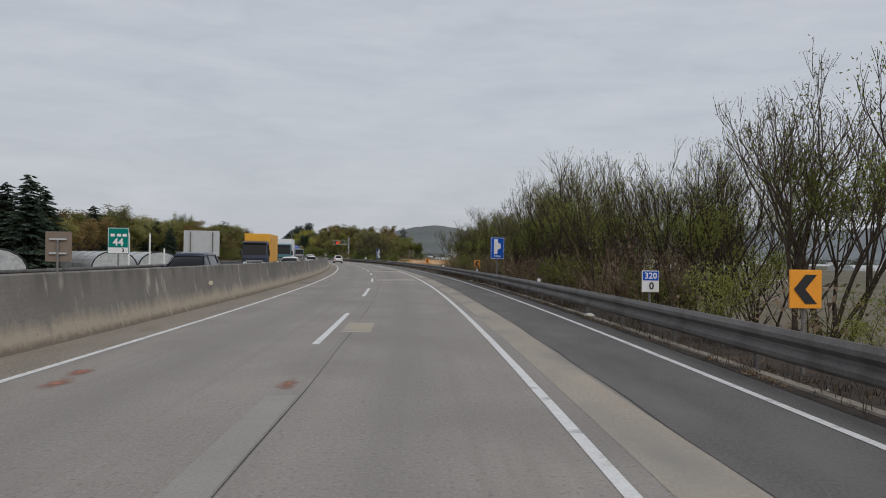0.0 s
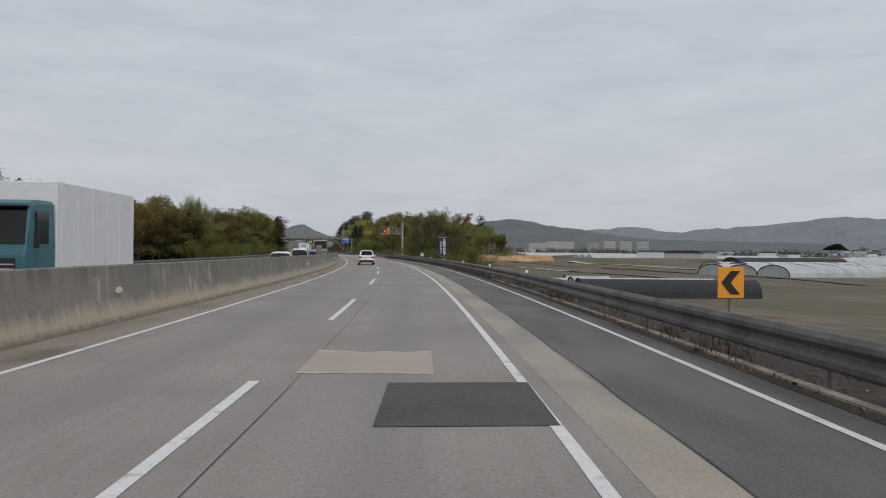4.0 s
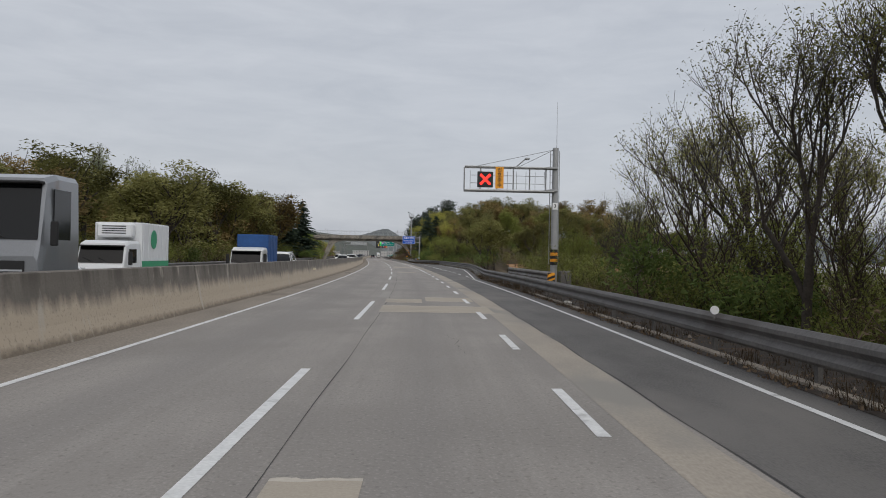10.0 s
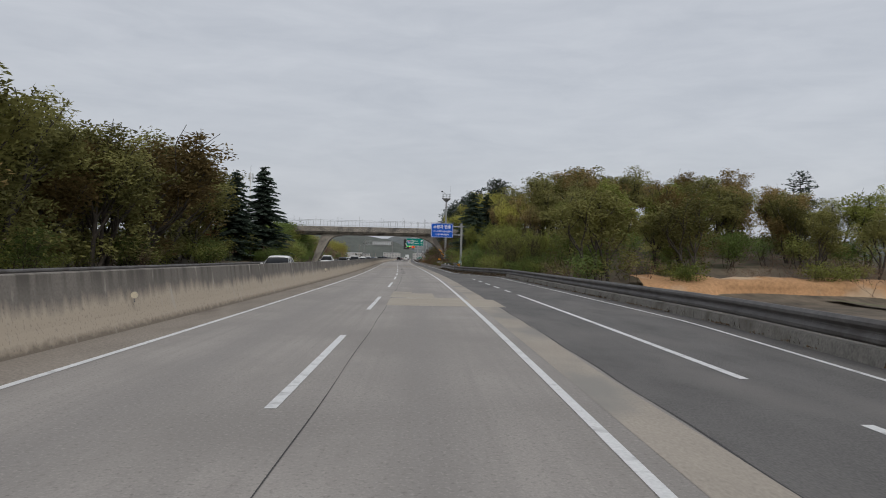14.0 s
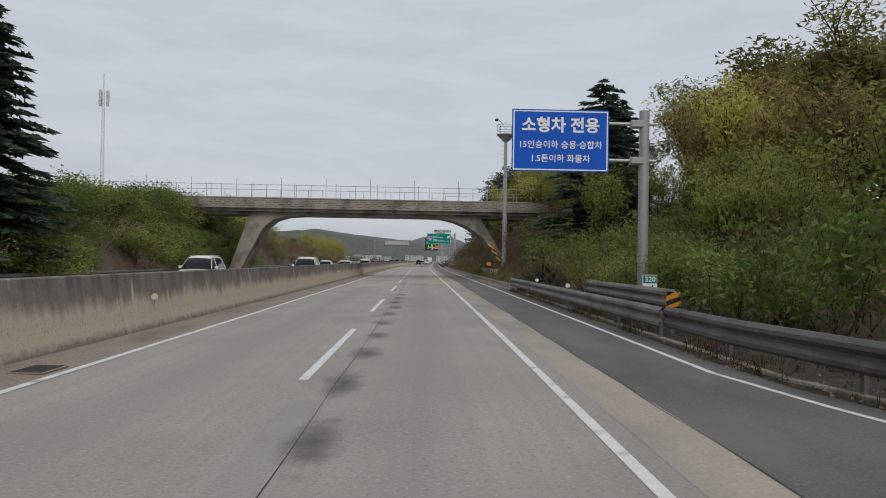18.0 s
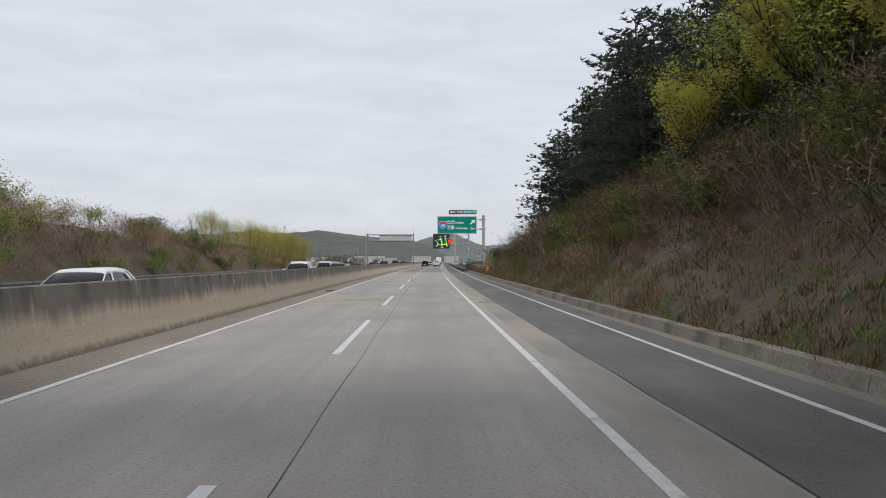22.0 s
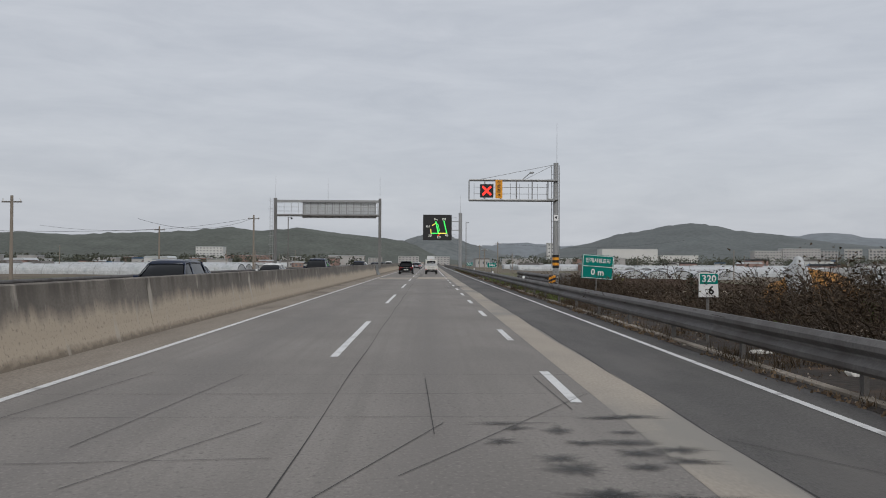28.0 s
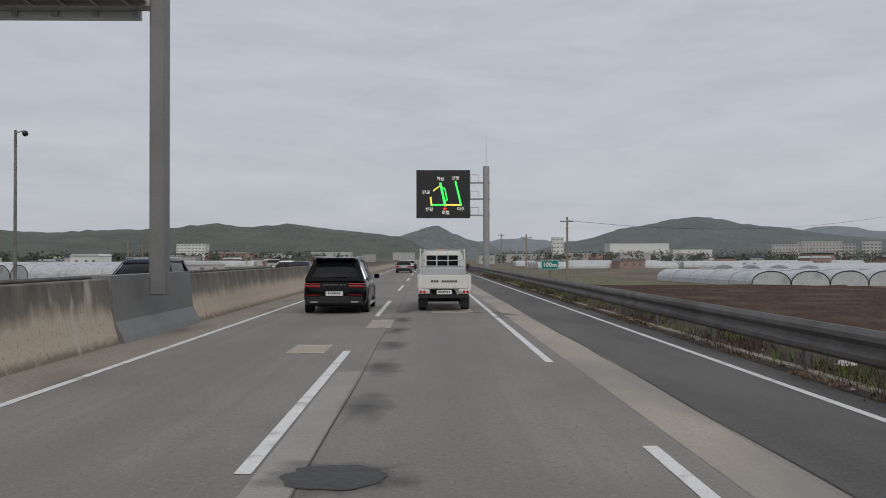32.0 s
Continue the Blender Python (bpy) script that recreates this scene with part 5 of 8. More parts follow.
def make_tree(kind, seed, h):
    """Trunk and crown of one tree or bush, as vertices and four-sided faces."""
    rg = random.Random(seed)
    segs, tips = [], []
    if kind == "bare":            # several thin rising stems with fine twigs
        for _ in range(5):
            d = Vector((rg.uniform(-0.45, 0.45), rg.uniform(-0.45, 0.45), 1)).normalized()
            grow(rg, Vector((rg.uniform(-0.6, 0.6), rg.uniform(-0.6, 0.6), -0.3)), d, h * 0.34, h * 0.0075, 4, segs, tips, 0.58, 0.24, (2, 3), 0.62, 0.2)
        low = [p for p in tips if p.z < h * 0.5] or tips
        lv, lf = leaves(rg, tips, 3000, 0.036, 0.10)
        lv2, lf2 = leaves(rg, low, 2600, 0.042, 0.16)
        lf = lf + [tuple(i + len(lv) for i in q) for q in lf2]
        lv = lv + lv2
    elif kind == "big":           # one trunk, a wide open crown of bare limbs
        grow(rg, Vector((0, 0, -0.3)), Vector((0, 0, 1)), h * 0.27, h * 0.0125, 5, segs, tips, 0.54, 0.28, (2, 3), 0.73, 0.2)
        lv, lf = leaves(rg, tips, 7500, 0.042, 0.14)
    elif kind == "round":         # leafy woodland tree, its crown in clumps
        for k in range(2):
            d = Vector((rg.uniform(-0.25, 0.25), rg.uniform(-0.25, 0.25), 1)).normalized()
            grow(rg, Vector((0.3 * k, 0, -0.3)), d, h * 0.36, h * 0.014, 3, segs, tips, 0.55, 0.22, (1, 3), 0.70, 0.18)
        lv, lf = [], []
        heads = rg.sample(tips, min(len(tips), 76)) + [Vector((rg.gauss(0, h * 0.12), rg.gauss(0, h * 0.12), rg.uniform(0.12, 0.5) * h)) for _ in range(16)]
        for c in heads:
            rc = h * rg.uniform(0.055, 0.115)
            for _ in range(int(52 * (rc / (h * 0.075)) ** 1.6)):
                q = Vector((rg.gauss(0, 1), rg.gauss(0, 1), rg.gauss(0.25, 1))).normalized() * rc * rg.random() ** 0.45
                q.z *= 0.72
                aa = Vector((rg.uniform(-1, 1), rg.uniform(-1, 1), rg.uniform(-0.5, 0.5))).normalized()
                bb = aa.orthogonal().normalized()
                kk = 0.17 * rg.uniform(0.6, 1.3)
                o = len(lv)
                lv += [c + q - aa * kk, c + q + bb * kk * 0.75, c + q + aa * kk]
                lf.append((o, o + 1, o + 2))
    elif kind == "tall":          # narrow silver-leaved poplar
        for k in range(3):
            d = Vector((rg.uniform(-0.12, 0.12), rg.uniform(-0.12, 0.12), 1)).normalized()
            grow(rg, Vector((0.4 * k, 0, -0.3)), d, h * 0.42, h * 0.010, 3, segs, tips, 0.28, 0.5, (2, 3), 0.62, 0.1)
        lv, lf = leaves(rg, tips, 3200, 0.16, 0.40)
    elif kind == "bush":
        for _ in range(4):
            d = Vector((rg.uniform(-0.9, 0.9), rg.uniform(-0.9, 0.9), 1)).normalized()
            grow(rg, Vector((rg.uniform(-0.5, 0.5), rg.uniform(-0.5, 0.5), -0.2)), d, h * 0.5, h * 0.008, 2, segs, tips, 0.5, 0.1, (2, 3), 0.62, 0.2)
        lv, lf = leaves(rg, tips, 1100, 0.078, 0.26)
    elif kind == "fine":          # the same bush seen close, with small leaves
        for _ in range(6):
            d = Vector((rg.uniform(-0.9, 0.9), rg.uniform(-0.9, 0.9), 1)).normalized()
            grow(rg, Vector((rg.uniform(-0.6, 0.6), rg.uniform(-0.6, 0.6), -0.2)), d, h * 0.5, h * 0.006, 2, segs, tips, 0.5, 0.15, (2, 3), 0.64, 0.2)
        lv, lf = leaves(rg, tips, 1700, 0.052, 0.17)
    elif kind == "sapling":       # small woodland tree seen close
        for k in range(3):
            d = Vector((rg.uniform(-0.4, 0.4), rg.uniform(-0.4, 0.4), 1)).normalized()
            grow(rg, Vector((0.3 * k, 0, -0.3)), d, h * 0.38, h * 0.009, 3, segs, tips, 0.5, 0.25, (2, 3), 0.66, 0.18)
        lv, lf = leaves(rg, tips, 5600, 0.085, 0.20)
    elif kind == "brush":         # leafless tangle
        for _ in range(8):
            d = Vector((rg.uniform(-1, 1), rg.uniform(-1, 1), 0.8)).normalized()
            grow(rg, Vector((rg.uniform(-0.9, 0.9), rg.uniform(-0.9, 0.9), -0.2)), d, h * 0.5, h * 0.006, 2, segs, tips, 0.6, 0.05, (2, 3), 0.66, 0.25)
        lv, lf = leaves(rg, tips, 300, 0.05, 0.24)
    elif kind == "weed":          # low dry weed
        for _ in range(7):
            d = Vector((rg.uniform(-1, 1), rg.uniform(-1, 1), 0.9)).normalized()
            grow(rg, Vector((rg.uniform(-0.9, 0.9), rg.uniform(-0.9, 0.9), -0.2)), d, h * 0.55, h * 0.008, 1, segs, tips, 0.6, 0.05, (2, 3), 0.66, 0.25)
        lv, lf = leaves(rg, tips, 90, 0.10, 0.26)
    elif kind == "switch":        # upright yellow switches
        for _ in range(26):
            d = Vector((rg.uniform(-0.3, 0.3), rg.uniform(-0.3, 0.3), 1)).normalized()
            grow(rg, Vector((rg.uniform(-0.8, 0.8), rg.uniform(-0.8, 0.8), -0.2)), d, h * 0.8, h * 0.004, 1, segs, tips, 0.2, 0.3, (1, 2), 0.45, 0.08)
        lv, lf = leaves(rg, tips, 2600, 0.055, 0.22)
    elif kind == "fir":           # layered conifer with full, drooping boughs
        segs.append((Vector((0, 0, -0.3)), Vector((0, 0, h)), h * 0.018, 0.01))
        lv, lf = [], []
        z = h * 0.06
        while z < h * 0.985:
            full = (1 - z / h) ** 0.7 * h * 0.31 + 0.15
            turn = rg.uniform(0, 6.28)
            for i in range(9):
                an = turn + (i + rg.uniform(-0.35, 0.35)) * 2 * math.pi / 9
                reach = full * rg.uniform(0.62, 1.12)
                out, side = Vector((math.cos(an), math.sin(an), 0)), Vector((-math.sin(an), math.cos(an), 0))
                droop = rg.uniform(0.02, 0.42)
                zz = z + rg.uniform(-0.045, 0.045) * h
                segs.append((Vector((0, 0, zz)), out * reach * 0.8 + Vector((0, 0, zz - droop * reach * 0.8)), 0.03, 0.008))
                m = max(3, int(reach / 0.20))
                for j in range(m):
                    q = (j + 0.7) / m
                    c = out * reach * q + Vector((0, 0, zz - droop * reach * q * (1.25 - 0.25 * q)))
                    wide = 0.36 + 0.42 * reach * 0.45 * (1 - 0.7 * q)
                    for sg in (-1, 1, 0, 0.5):
                        w = (side * sg * rg.uniform(0.7, 1.1) + out * rg.uniform(0.35, 0.9)).normalized() * wide * rg.uniform(0.7, 1.2)
                        w.z -= rg.uniform(0.02, 0.22)
                        s_ = Vector((-w.y, w.x, 0)).normalized()
                        s_ = (s_ + Vector((0, 0, rg.uniform(-1.6, 1.6)))).normalized() * rg.uniform(0.10, 0.19)
                        o = len(lv)
                        lv += [c - s_, c + w, c + s_]
                        lf.append((o, o + 1, o + 2))
            z += h * 0.036
    else:                          # pine: irregular tufted crown reaching low
        top = Vector((0.3, 0.2, h))
        segs.append((Vector((0, 0, -0.3)), Vector((0.1, 0, h * 0.5)), h * 0.018, h * 0.011))
        segs.append((Vector((0.1, 0, h * 0.5)), top, h * 0.011, 0.02))
        lv, lf = [], []
        z = h * 0.10
        while z < h:
            for _ in range(3):
                an, reach = rg.uniform(0, 2 * math.pi), (1 - z / h) ** 0.55 * h * 0.33 * rg.uniform(0.55, 1.15) + 0.35
                a = Vector((0.1, 0, z))
                b = a + Vector((math.cos(an) * reach, math.sin(an) * reach, reach * rg.uniform(-0.05, 0.35)))
                segs.append((a, b, 0.05, 0.015))
                for j in range(max(3, int(reach / 0.26))):
                    c = a.lerp(b, rg.uniform(0.25, 1.05)) + Vector((rg.gauss(0, 0.3), rg.gauss(0, 0.3), rg.gauss(0.1, 0.16)))
                    for _ in range(7):
                        w = Vector((rg.gauss(0, 1), rg.gauss(0, 1), rg.gauss(0.7, 0.7))).normalized() * rg.uniform(0.22, 0.42)
                        s_ = w.orthogonal().normalized() * 0.05
                        o = len(lv)
                        lv += [c - s_ * 1.2, c + w, c + s_ * 1.2]
                        lf.append((o, o + 1, o + 2))
            z += h * 0.026
    tv, tf = tubes(segs)
    return tv, tf, lv, lf


KINDS = {}
for key, kind, h, leaf, wood, label, count in (
        ("bare", "bare", 8.0, "leaf", "twig", "thin many-stemmed roadside tree just coming into leaf", 4),
        ("big", "big", 11.0, "olive", "bark", "wide bare-limbed tree with a few new leaves", 2),
        ("olive", "round", 12.0, "olive", "bark", "leafy olive-green tree in the roadside wood", 3),
        ("rust", "round", 11.5, "rust", "bark", "budding russet-brown tree in the roadside wood", 2),
        ("spring", "round", 10.5, "leaf", "bark", "yellow-green spring tree in the roadside wood", 2),
        ("silver", "tall", 15.0, "silver", "bark", "tall silvery-green poplar standing above the wood", 2),
        ("fir", "fir", 12.0, "needle", "bark", "dark green fir with layered drooping branches", 2),
        ("pine", "pine", 12.0, "needle", "bark", "dark tufted pine standing on the bank", 2),
        ("bush", "bush", 2.6, "leaf", "twig", "yellow-green bush growing behind the guardrail", 3),
        ("thin", "fine", 2.8, "leaf", "twig", "yellow-green bush growing close to the road", 3),
        ("young", "sapling", 7.0, "leaf", "twig", "young yellow-green tree close to the road", 2),
        ("gold", "sapling", 7.0, "yellow", "twig", "bright yellow-green young tree on the bank", 2),
        ("youngrust", "sapling", 9.0, "rust", "twig", "budding russet tree close to the road", 1),
        ("green", "bush", 2.4, "green", "twig", "fresh green bush growing on the bank", 2),
        ("brush", "brush", 2.4, "bud", "brushwood", "brown leafless brush on the bank", 3),
        ("bramble", "brush", 2.4, "drydark", "twig", "dark brown bramble thicket", 2),
        ("weed", "weed", 2.4, "bud", "twig", "low dry brown weed on the verge", 3),
        ("willow", "switch", 3.4, "yellow", "dry", "bright yellow-green willow shoots on the bank", 2)):
    KINDS[key] = [dict(label=label, h=h, leaf=leaf, wood=wood, data=make_tree(kind, 11 * i + 3 * len(KINDS), h), ob=None) for i in range(count)]


def stand(src, s, u, h, rg, squash):
    k = h / src["h"]
    m = Matrix.Translation(place(s, u, height(s, u))) @ pose(0, 0, 0, rg.uniform(-3, 3), rg.uniform(-3, 3), rg.uniform(0, 360))
    return m @ Matrix.Diagonal((k * squash * rg.uniform(0.9, 1.1), k * squash * rg.uniform(0.9, 1.1), k, 1))


def plant(key, s, u, h, rg, squash=1.0):
    """One tree > trunk, crown."""
    src = rg.choice(KINDS[key])
    m = stand(src, s, u, h, rg, squash)
    if src["ob"] is None:
        tv, tf, lv, lf = src["data"]
        ob = empty("tree" if key not in ("bush", "green", "brush", "willow") else "bush", m, src["label"], "tree" if key not in ("bush", "green", "brush", "willow") else "bush", "roadside trees")
        raw("trunk", tv, tf, M[src["wood"]], ob, smooth=True)
        raw("crown", lv, lf, M[src["leaf"]], ob)
        src["ob"] = ob
        return ob
    ob = copy_thing(src["ob"], Matrix())
    ob.matrix_basis = m
    return ob


def mixed(rg, mix):
    return rg.choice([k for k, w in mix for _ in range(w)])


def grove(rg, s0, s1, u0, u1, count, mix, h0, h1, squash=1.0):
    for i in range(count):
        plant(mixed(rg, mix), s0 + (s1 - s0) * (i + rg.random()) / count, rg.uniform(u0, u1), rg.uniform(h0, h1), rg, squash)


def thicket(name, rg, s0, s1, u0, u1, count, mix, h0, h1, squash, label):
    """Undergrowth that nobody could count, as one object."""
    vs, fs, ms, base, mats = [], [], [], 0, []
    for i in range(count):
        key = mixed(rg, mix)
        src = rg.choice(KINDS[key])
        m = np.array(stand(src, s0 + (s1 - s0) * (i + rg.random()) / count, rg.uniform(u0, u1), rg.uniform(h0, h1), rg, squash))
        tv, tf, lv, lf = src["data"]
        for v, f, mt in ((tv, tf, src["wood"]), (lv, lf, src["leaf"])):
            a = src.setdefault(mt + "_v", np.array([tuple(p) for p in v]))
            vs.append(a @ m[:3, :3].T + m[:3, 3])
            fs.append(np.array(f) + base)
            base += len(a)
            if mt not in mats:
                mats.append(mt)
            ms.append(np.full(len(fs[-1]), mats.index(mt)))
    sizes = np.concatenate([np.full(len(f), f.shape[1]) for f in fs])
    vs, fs, ms = np.concatenate(vs), np.concatenate([f.ravel() for f in fs]), np.concatenate(ms)
    me = bpy.data.meshes.new(name)
    me.vertices.add(len(vs))
    me.vertices.foreach_set("co", vs.ravel())
    me.loops.add(fs.size)
    me.loops.foreach_set("vertex_index", fs.astype(np.int32))
    me.polygons.add(len(sizes))
    me.polygons.foreach_set("loop_start", (np.cumsum(sizes) - sizes).astype(np.int32))
    me.polygons.foreach_set("material_index", ms.astype(np.int32))
    for mt in mats:
        me.materials.append(M[mt])
    me.update(calc_edges=True)
    return tagged(new(name, me), label, "undergrowth", kind="stuff")


def grass(name, rg, s0, s1, uf, count, h0, h1, material, label, wide=0.006, patchy=0.35):
    """Blades in clumps along a strip."""
    n_rg = np.random.default_rng(rg.randrange(9999))
    v = []
    while len(v) < count * 4:
        a = n_rg.uniform(s0, s1)
        lo, hi = uf(a)
        u = lo + (hi - lo) * n_rg.random() ** 1.3
        if noise.noise(Vector((a * 0.35, u * 0.8, count * 0.01))) + n_rg.uniform(-0.1, 0.5) < 0.25 - 0.0 * patchy:
            continue
        p0 = place(a, u, height(a, u) + 0.02 if u > 7.6 + bay(a) or a > 439 and a < 602 else 0.04)
        for _ in range(6):
            p = p0 + Vector((n_rg.normal(0, 0.07), n_rg.normal(0, 0.07), 0))
            an, tilt, h, w = n_rg.uniform(0, 6.28), n_rg.uniform(0.1, 1.2), n_rg.uniform(h0, h1), wide * n_rg.uniform(0.7, 1.5)
            d = Vector((math.cos(an) * tilt, math.sin(an) * tilt, 1)).normalized() * h
            w_ = Vector((-math.sin(an) * w, math.cos(an) * w, 0))
            v += [p - w_, p + w_, p + d * 0.6 + w_ * 0.7, p + d]
    f = [(4 * i, 4 * i + 1, 4 * i + 2, 4 * i + 3) for i in range(len(v) // 4)]
    return tagged(raw(name, v, f, M[material]), label, "grass", kind="stuff")


R = random.Random(21)
# right of the road, from the start on
grove(R, 26, 76, 7.8, 9.6, 20, (("bare", 1),), 6.6, 9.4, 0.95)
grove(R, 76, 91, 7.8, 9.6, 6, (("bare", 1),), 6.2, 8.4, 0.95)
for s, u, h in ((12.5, 9.4, 9.5), (15.5, 10.4, 10.5), (18.5, 9.0, 9.0), (21, 10.4, 9.5), (24.5, 9.6, 8.5)):
    plant("bare", s, u, h, R, 0.85)
grove(R, 26, 90, 10, 13.5, 14, (("bare", 6), ("big", 1)), 6.5, 8.5, 0.95)
thicket("verge_thicket", R, 24, 95, 7.4, 9.6, 80, (("thin", 2), ("brush", 3)), 1.6, 3.2, 1.1, "tangle of twigs and young leaves behind the guardrail")
thicket("verge_thicket", R, 12, 26, 7.4, 9.4, 8, (("thin", 1), ("weed", 1)), 1.0, 2.2, 1.1, "thin twigs behind the guardrail")
thicket("verge_thicket", R, 36, 92, 9.6, 13, 46, (("thin", 3), ("brush", 2)), 2.6, 4.4, 1.2, "tall olive undergrowth below the roadside trees")
for s, u, h in ((229, 9.4, 13), (235, 9.8, 14.5), (239, 10.4, 13.5), (242, 9.5, 12.5), (246, 10.6, 12), (250, 10, 10.5), (258, 10, 8.5), (266, 10.5, 7.5), (228, 12, 11.5), (239, 12.5, 12.5), (247, 13, 11), (221, 9.6, 8.0)):
    plant("big", s, u, h, R, 1.1)
grove(R, 216, 256, 8.8, 13.0, 12, (("bare", 1),), 6.0, 9.0, 1.1)
grove(R, 212, 284, 9.6, 14.0, 16, (("young", 2), ("bare", 1)), 4.0, 6.2)
thicket("verge_thicket", R, 212, 284, 11, 15, 60, (("thin", 3), ("brush", 1)), 2.8, 4.4, 1.3, "taller olive bushes under the roadside trees")
thicket("verge_thicket", R, 209, 285, 7.8, 12, 100, (("thin", 3), ("green", 1), ("brush", 2)), 1.8, 3.4, 1.2, "yellow-green bushes below the roadside trees")
# wooded hill beyond the lay-by
grove(R, 394, 436, 18, 64, 34, (("olive", 4), ("rust", 2), ("spring", 1)), 9, 12.5, 1.15)
thicket("wood_canopy", R, 425, 470, 18, 64, 26, (("olive", 3), ("rust", 3), ("pine", 1)), 10.5, 13.5, 1.25, "massed olive and russet crowns farther up the hill")
thicket("wood_undergrowth", R, 392, 425, 16, 66, 80, (("brush", 2), ("bush", 1), ("green", 1)), 2.5, 4.5, 1.4, "undergrowth along the foot of the wood")
grove(R, 396, 440, 9.5, 16, 22, (("young", 3), ("bare", 1)), 4.5, 7.5, 1.0)
thicket("bank_thicket", R, 408, 446, 6.9, 9.4, 70, (("thin", 3), ("green", 2), ("brush", 2)), 1.1, 2.4, 1.3, "leafy bushes crowding the guardrail")
thicket("bank_thicket", R, 396, 440, 7.4, 15, 80, (("thin", 3), ("green", 3), ("brush", 1)), 1.8, 3.4, 1.2, "leafy yellow-green bushes on the bank")
# cut slope
plant("fir", 436.5, 9.6, 10.8, R, squash=1.25)
plant("fir", 444, 13.0, 9.5, R, squash=1.2)
for key, s, u, h in (("rust", 432, 17, 11.5), ("rust", 438, 21, 12.5), ("olive", 443, 18, 11), ("rust", 446, 25, 12), ("olive", 428, 20, 10.5), ("gold", 428, 13.5, 9.5), ("gold", 433, 15.5, 10.5), ("youngrust", 424, 16, 9), ("youngrust", 430, 14, 9)):
    plant(key, s, u, h, R, 1.1)
grove(R, 458, 473, 11.5, 17, 6, (("young", 1),), 6, 9, 1.1)
thicket("slope_thicket", R, 441, 474, 8.0, 15, 120, (("brush", 6), ("thin", 1), ("green", 1)), 1.4, 3.0, 1.3, "brown brush with yellow-green bushes on the cut slope")
thicket("slope_thicket", R, 441, 466, 6.9, 8.6, 40, (("brush", 1),), 0.5, 1.0, 1.4, "low brown brush just behind the kerb")
grove(R, 474, 512, 10.5, 15, 26, (("gold", 2), ("young", 1)), 5.5, 8.0, 1.15)
grove(R, 470, 510, 15, 22, 12, (("gold", 1), ("big", 1)), 8, 10, 1.0)
grove(R, 505, 551, 12, 15.5, 18, (("pine", 1),), 8, 11, 1.25)
grove(R, 500, 554, 16, 24, 14, (("pine", 1),), 10, 13, 1.2)
thicket("slope_thicket", R, 474, 562, 7.4, 12, 150, (("brush", 5), ("thin", 1), ("green", 1)), 1.3, 2.6, 1.4, "dense brown brush on the lower slope")
thicket("slope_thicket", R, 476, 602, 6.8, 9.5, 130, (("brush", 6), ("green", 2)), 0.7, 1.4, 1.4, "low brown brush just behind the kerb")
thicket("slope_thicket", R, 476, 562, 8.8, 18, 170, (("brush", 5), ("thin", 1)), 1.5, 3.0, 1.3, "brown brush covering the cut slope")
grove(R, 552, 566, 12, 18, 8, (("young", 1), ("bare", 1)), 4.0, 6.0, 1.0)
thicket("slope_thicket", R, 556, 606, 8.6, 17, 90, (("brush", 5), ("green", 2), ("thin", 1)), 1.0, 2.2, 1.4, "brown brush and green bushes on the slope")
thicket("slope_thicket", R, 600, 634, 8.2, 18, 50, (("brush", 5), ("green", 1)), 0.6, 1.3, 1.4, "low brown brush and weeds on the slope")
plant("bare", 728.7, 27.9, 4.2, R, 1.0)
plant("fir", 664, 19, 3.0, R, 1.0)
thicket("bank_thicket", R, 604, 660, 7.4, 13, 170, (("bramble", 1),), 1.1, 2.3, 1.5, "dark brown brambles below the guardrail")
# left: wood beyond the opposite lanes
grove(R, 300, 434, -42, -27, 30, (("olive", 4), ("rust", 1), ("spring", 1)), 11.0, 14.2, 1.3)
grove(R, 352, 424, -35, -26, 18, (("olive", 4), ("rust", 1), ("spring", 1)), 13.5, 16.5, 1.2)
grove(R, 236, 300, -42, -30, 16, (("olive", 3), ("rust", 3), ("spring", 1)), 9.5, 12.5, 1.3)
thicket("wood_canopy", R, 225, 432, -62, -40, 54, (("olive", 3), ("rust", 2), ("spring", 1)), 11, 14.5, 1.3, "massed olive and russet crowns of the wood behind")
thicket("wood_canopy", R, 200, 340, -90, -52, 26, (("olive", 3), ("rust", 2), ("fir", 1)), 12, 15.5, 1.3, "far crowns of the wood past the fields")
thicket("wood_canopy", R, 60, 260, -95, -60, 50, (("olive", 3), ("fir", 2), ("rust", 1)), 11, 15, 1.3, "distant wood of dark firs and olive trees")
grove(R, 120, 240, -62, -48, 16, (("olive", 2), ("fir", 1), ("rust", 1)), 10, 14, 1.15)
grove(R, 225, 275, -50, -36, 8, (("fir", 1),), 8.5, 11, 1.2)
for s, u, h in ((388, -50, 20), (381, -46, 17), (345, -44, 17), (352, -47, 18), (60, -92, 15), (110, -95, 15), (120, -93, 14)):
    plant("silver", s, u, h, R)
plant("fir", 431, -21.5, 13.5, R, squash=1.15)
plant("fir", 426, -24.5, 12.5, R, squash=1.1)
thicket("wood_undergrowth", R, 230, 434, -32, -23, 90, (("bush", 3), ("green", 1), ("brush", 1)), 2, 4, 1.4, "mixed undergrowth along the edge of the wood")
thicket("bank_thicket", R, 424, 490, -24, -19.5, 130, (("green", 4), ("bush", 1), ("brush", 1)), 1.7, 3.0, 1.5, "green bushes hanging over the foot of the bank")
thicket("bank_thicket", R, 432, 488, -31, -22, 110, (("green", 4), ("bush", 1)), 2.2, 3.6, 1.5, "dense fresh green bushes on the bank")
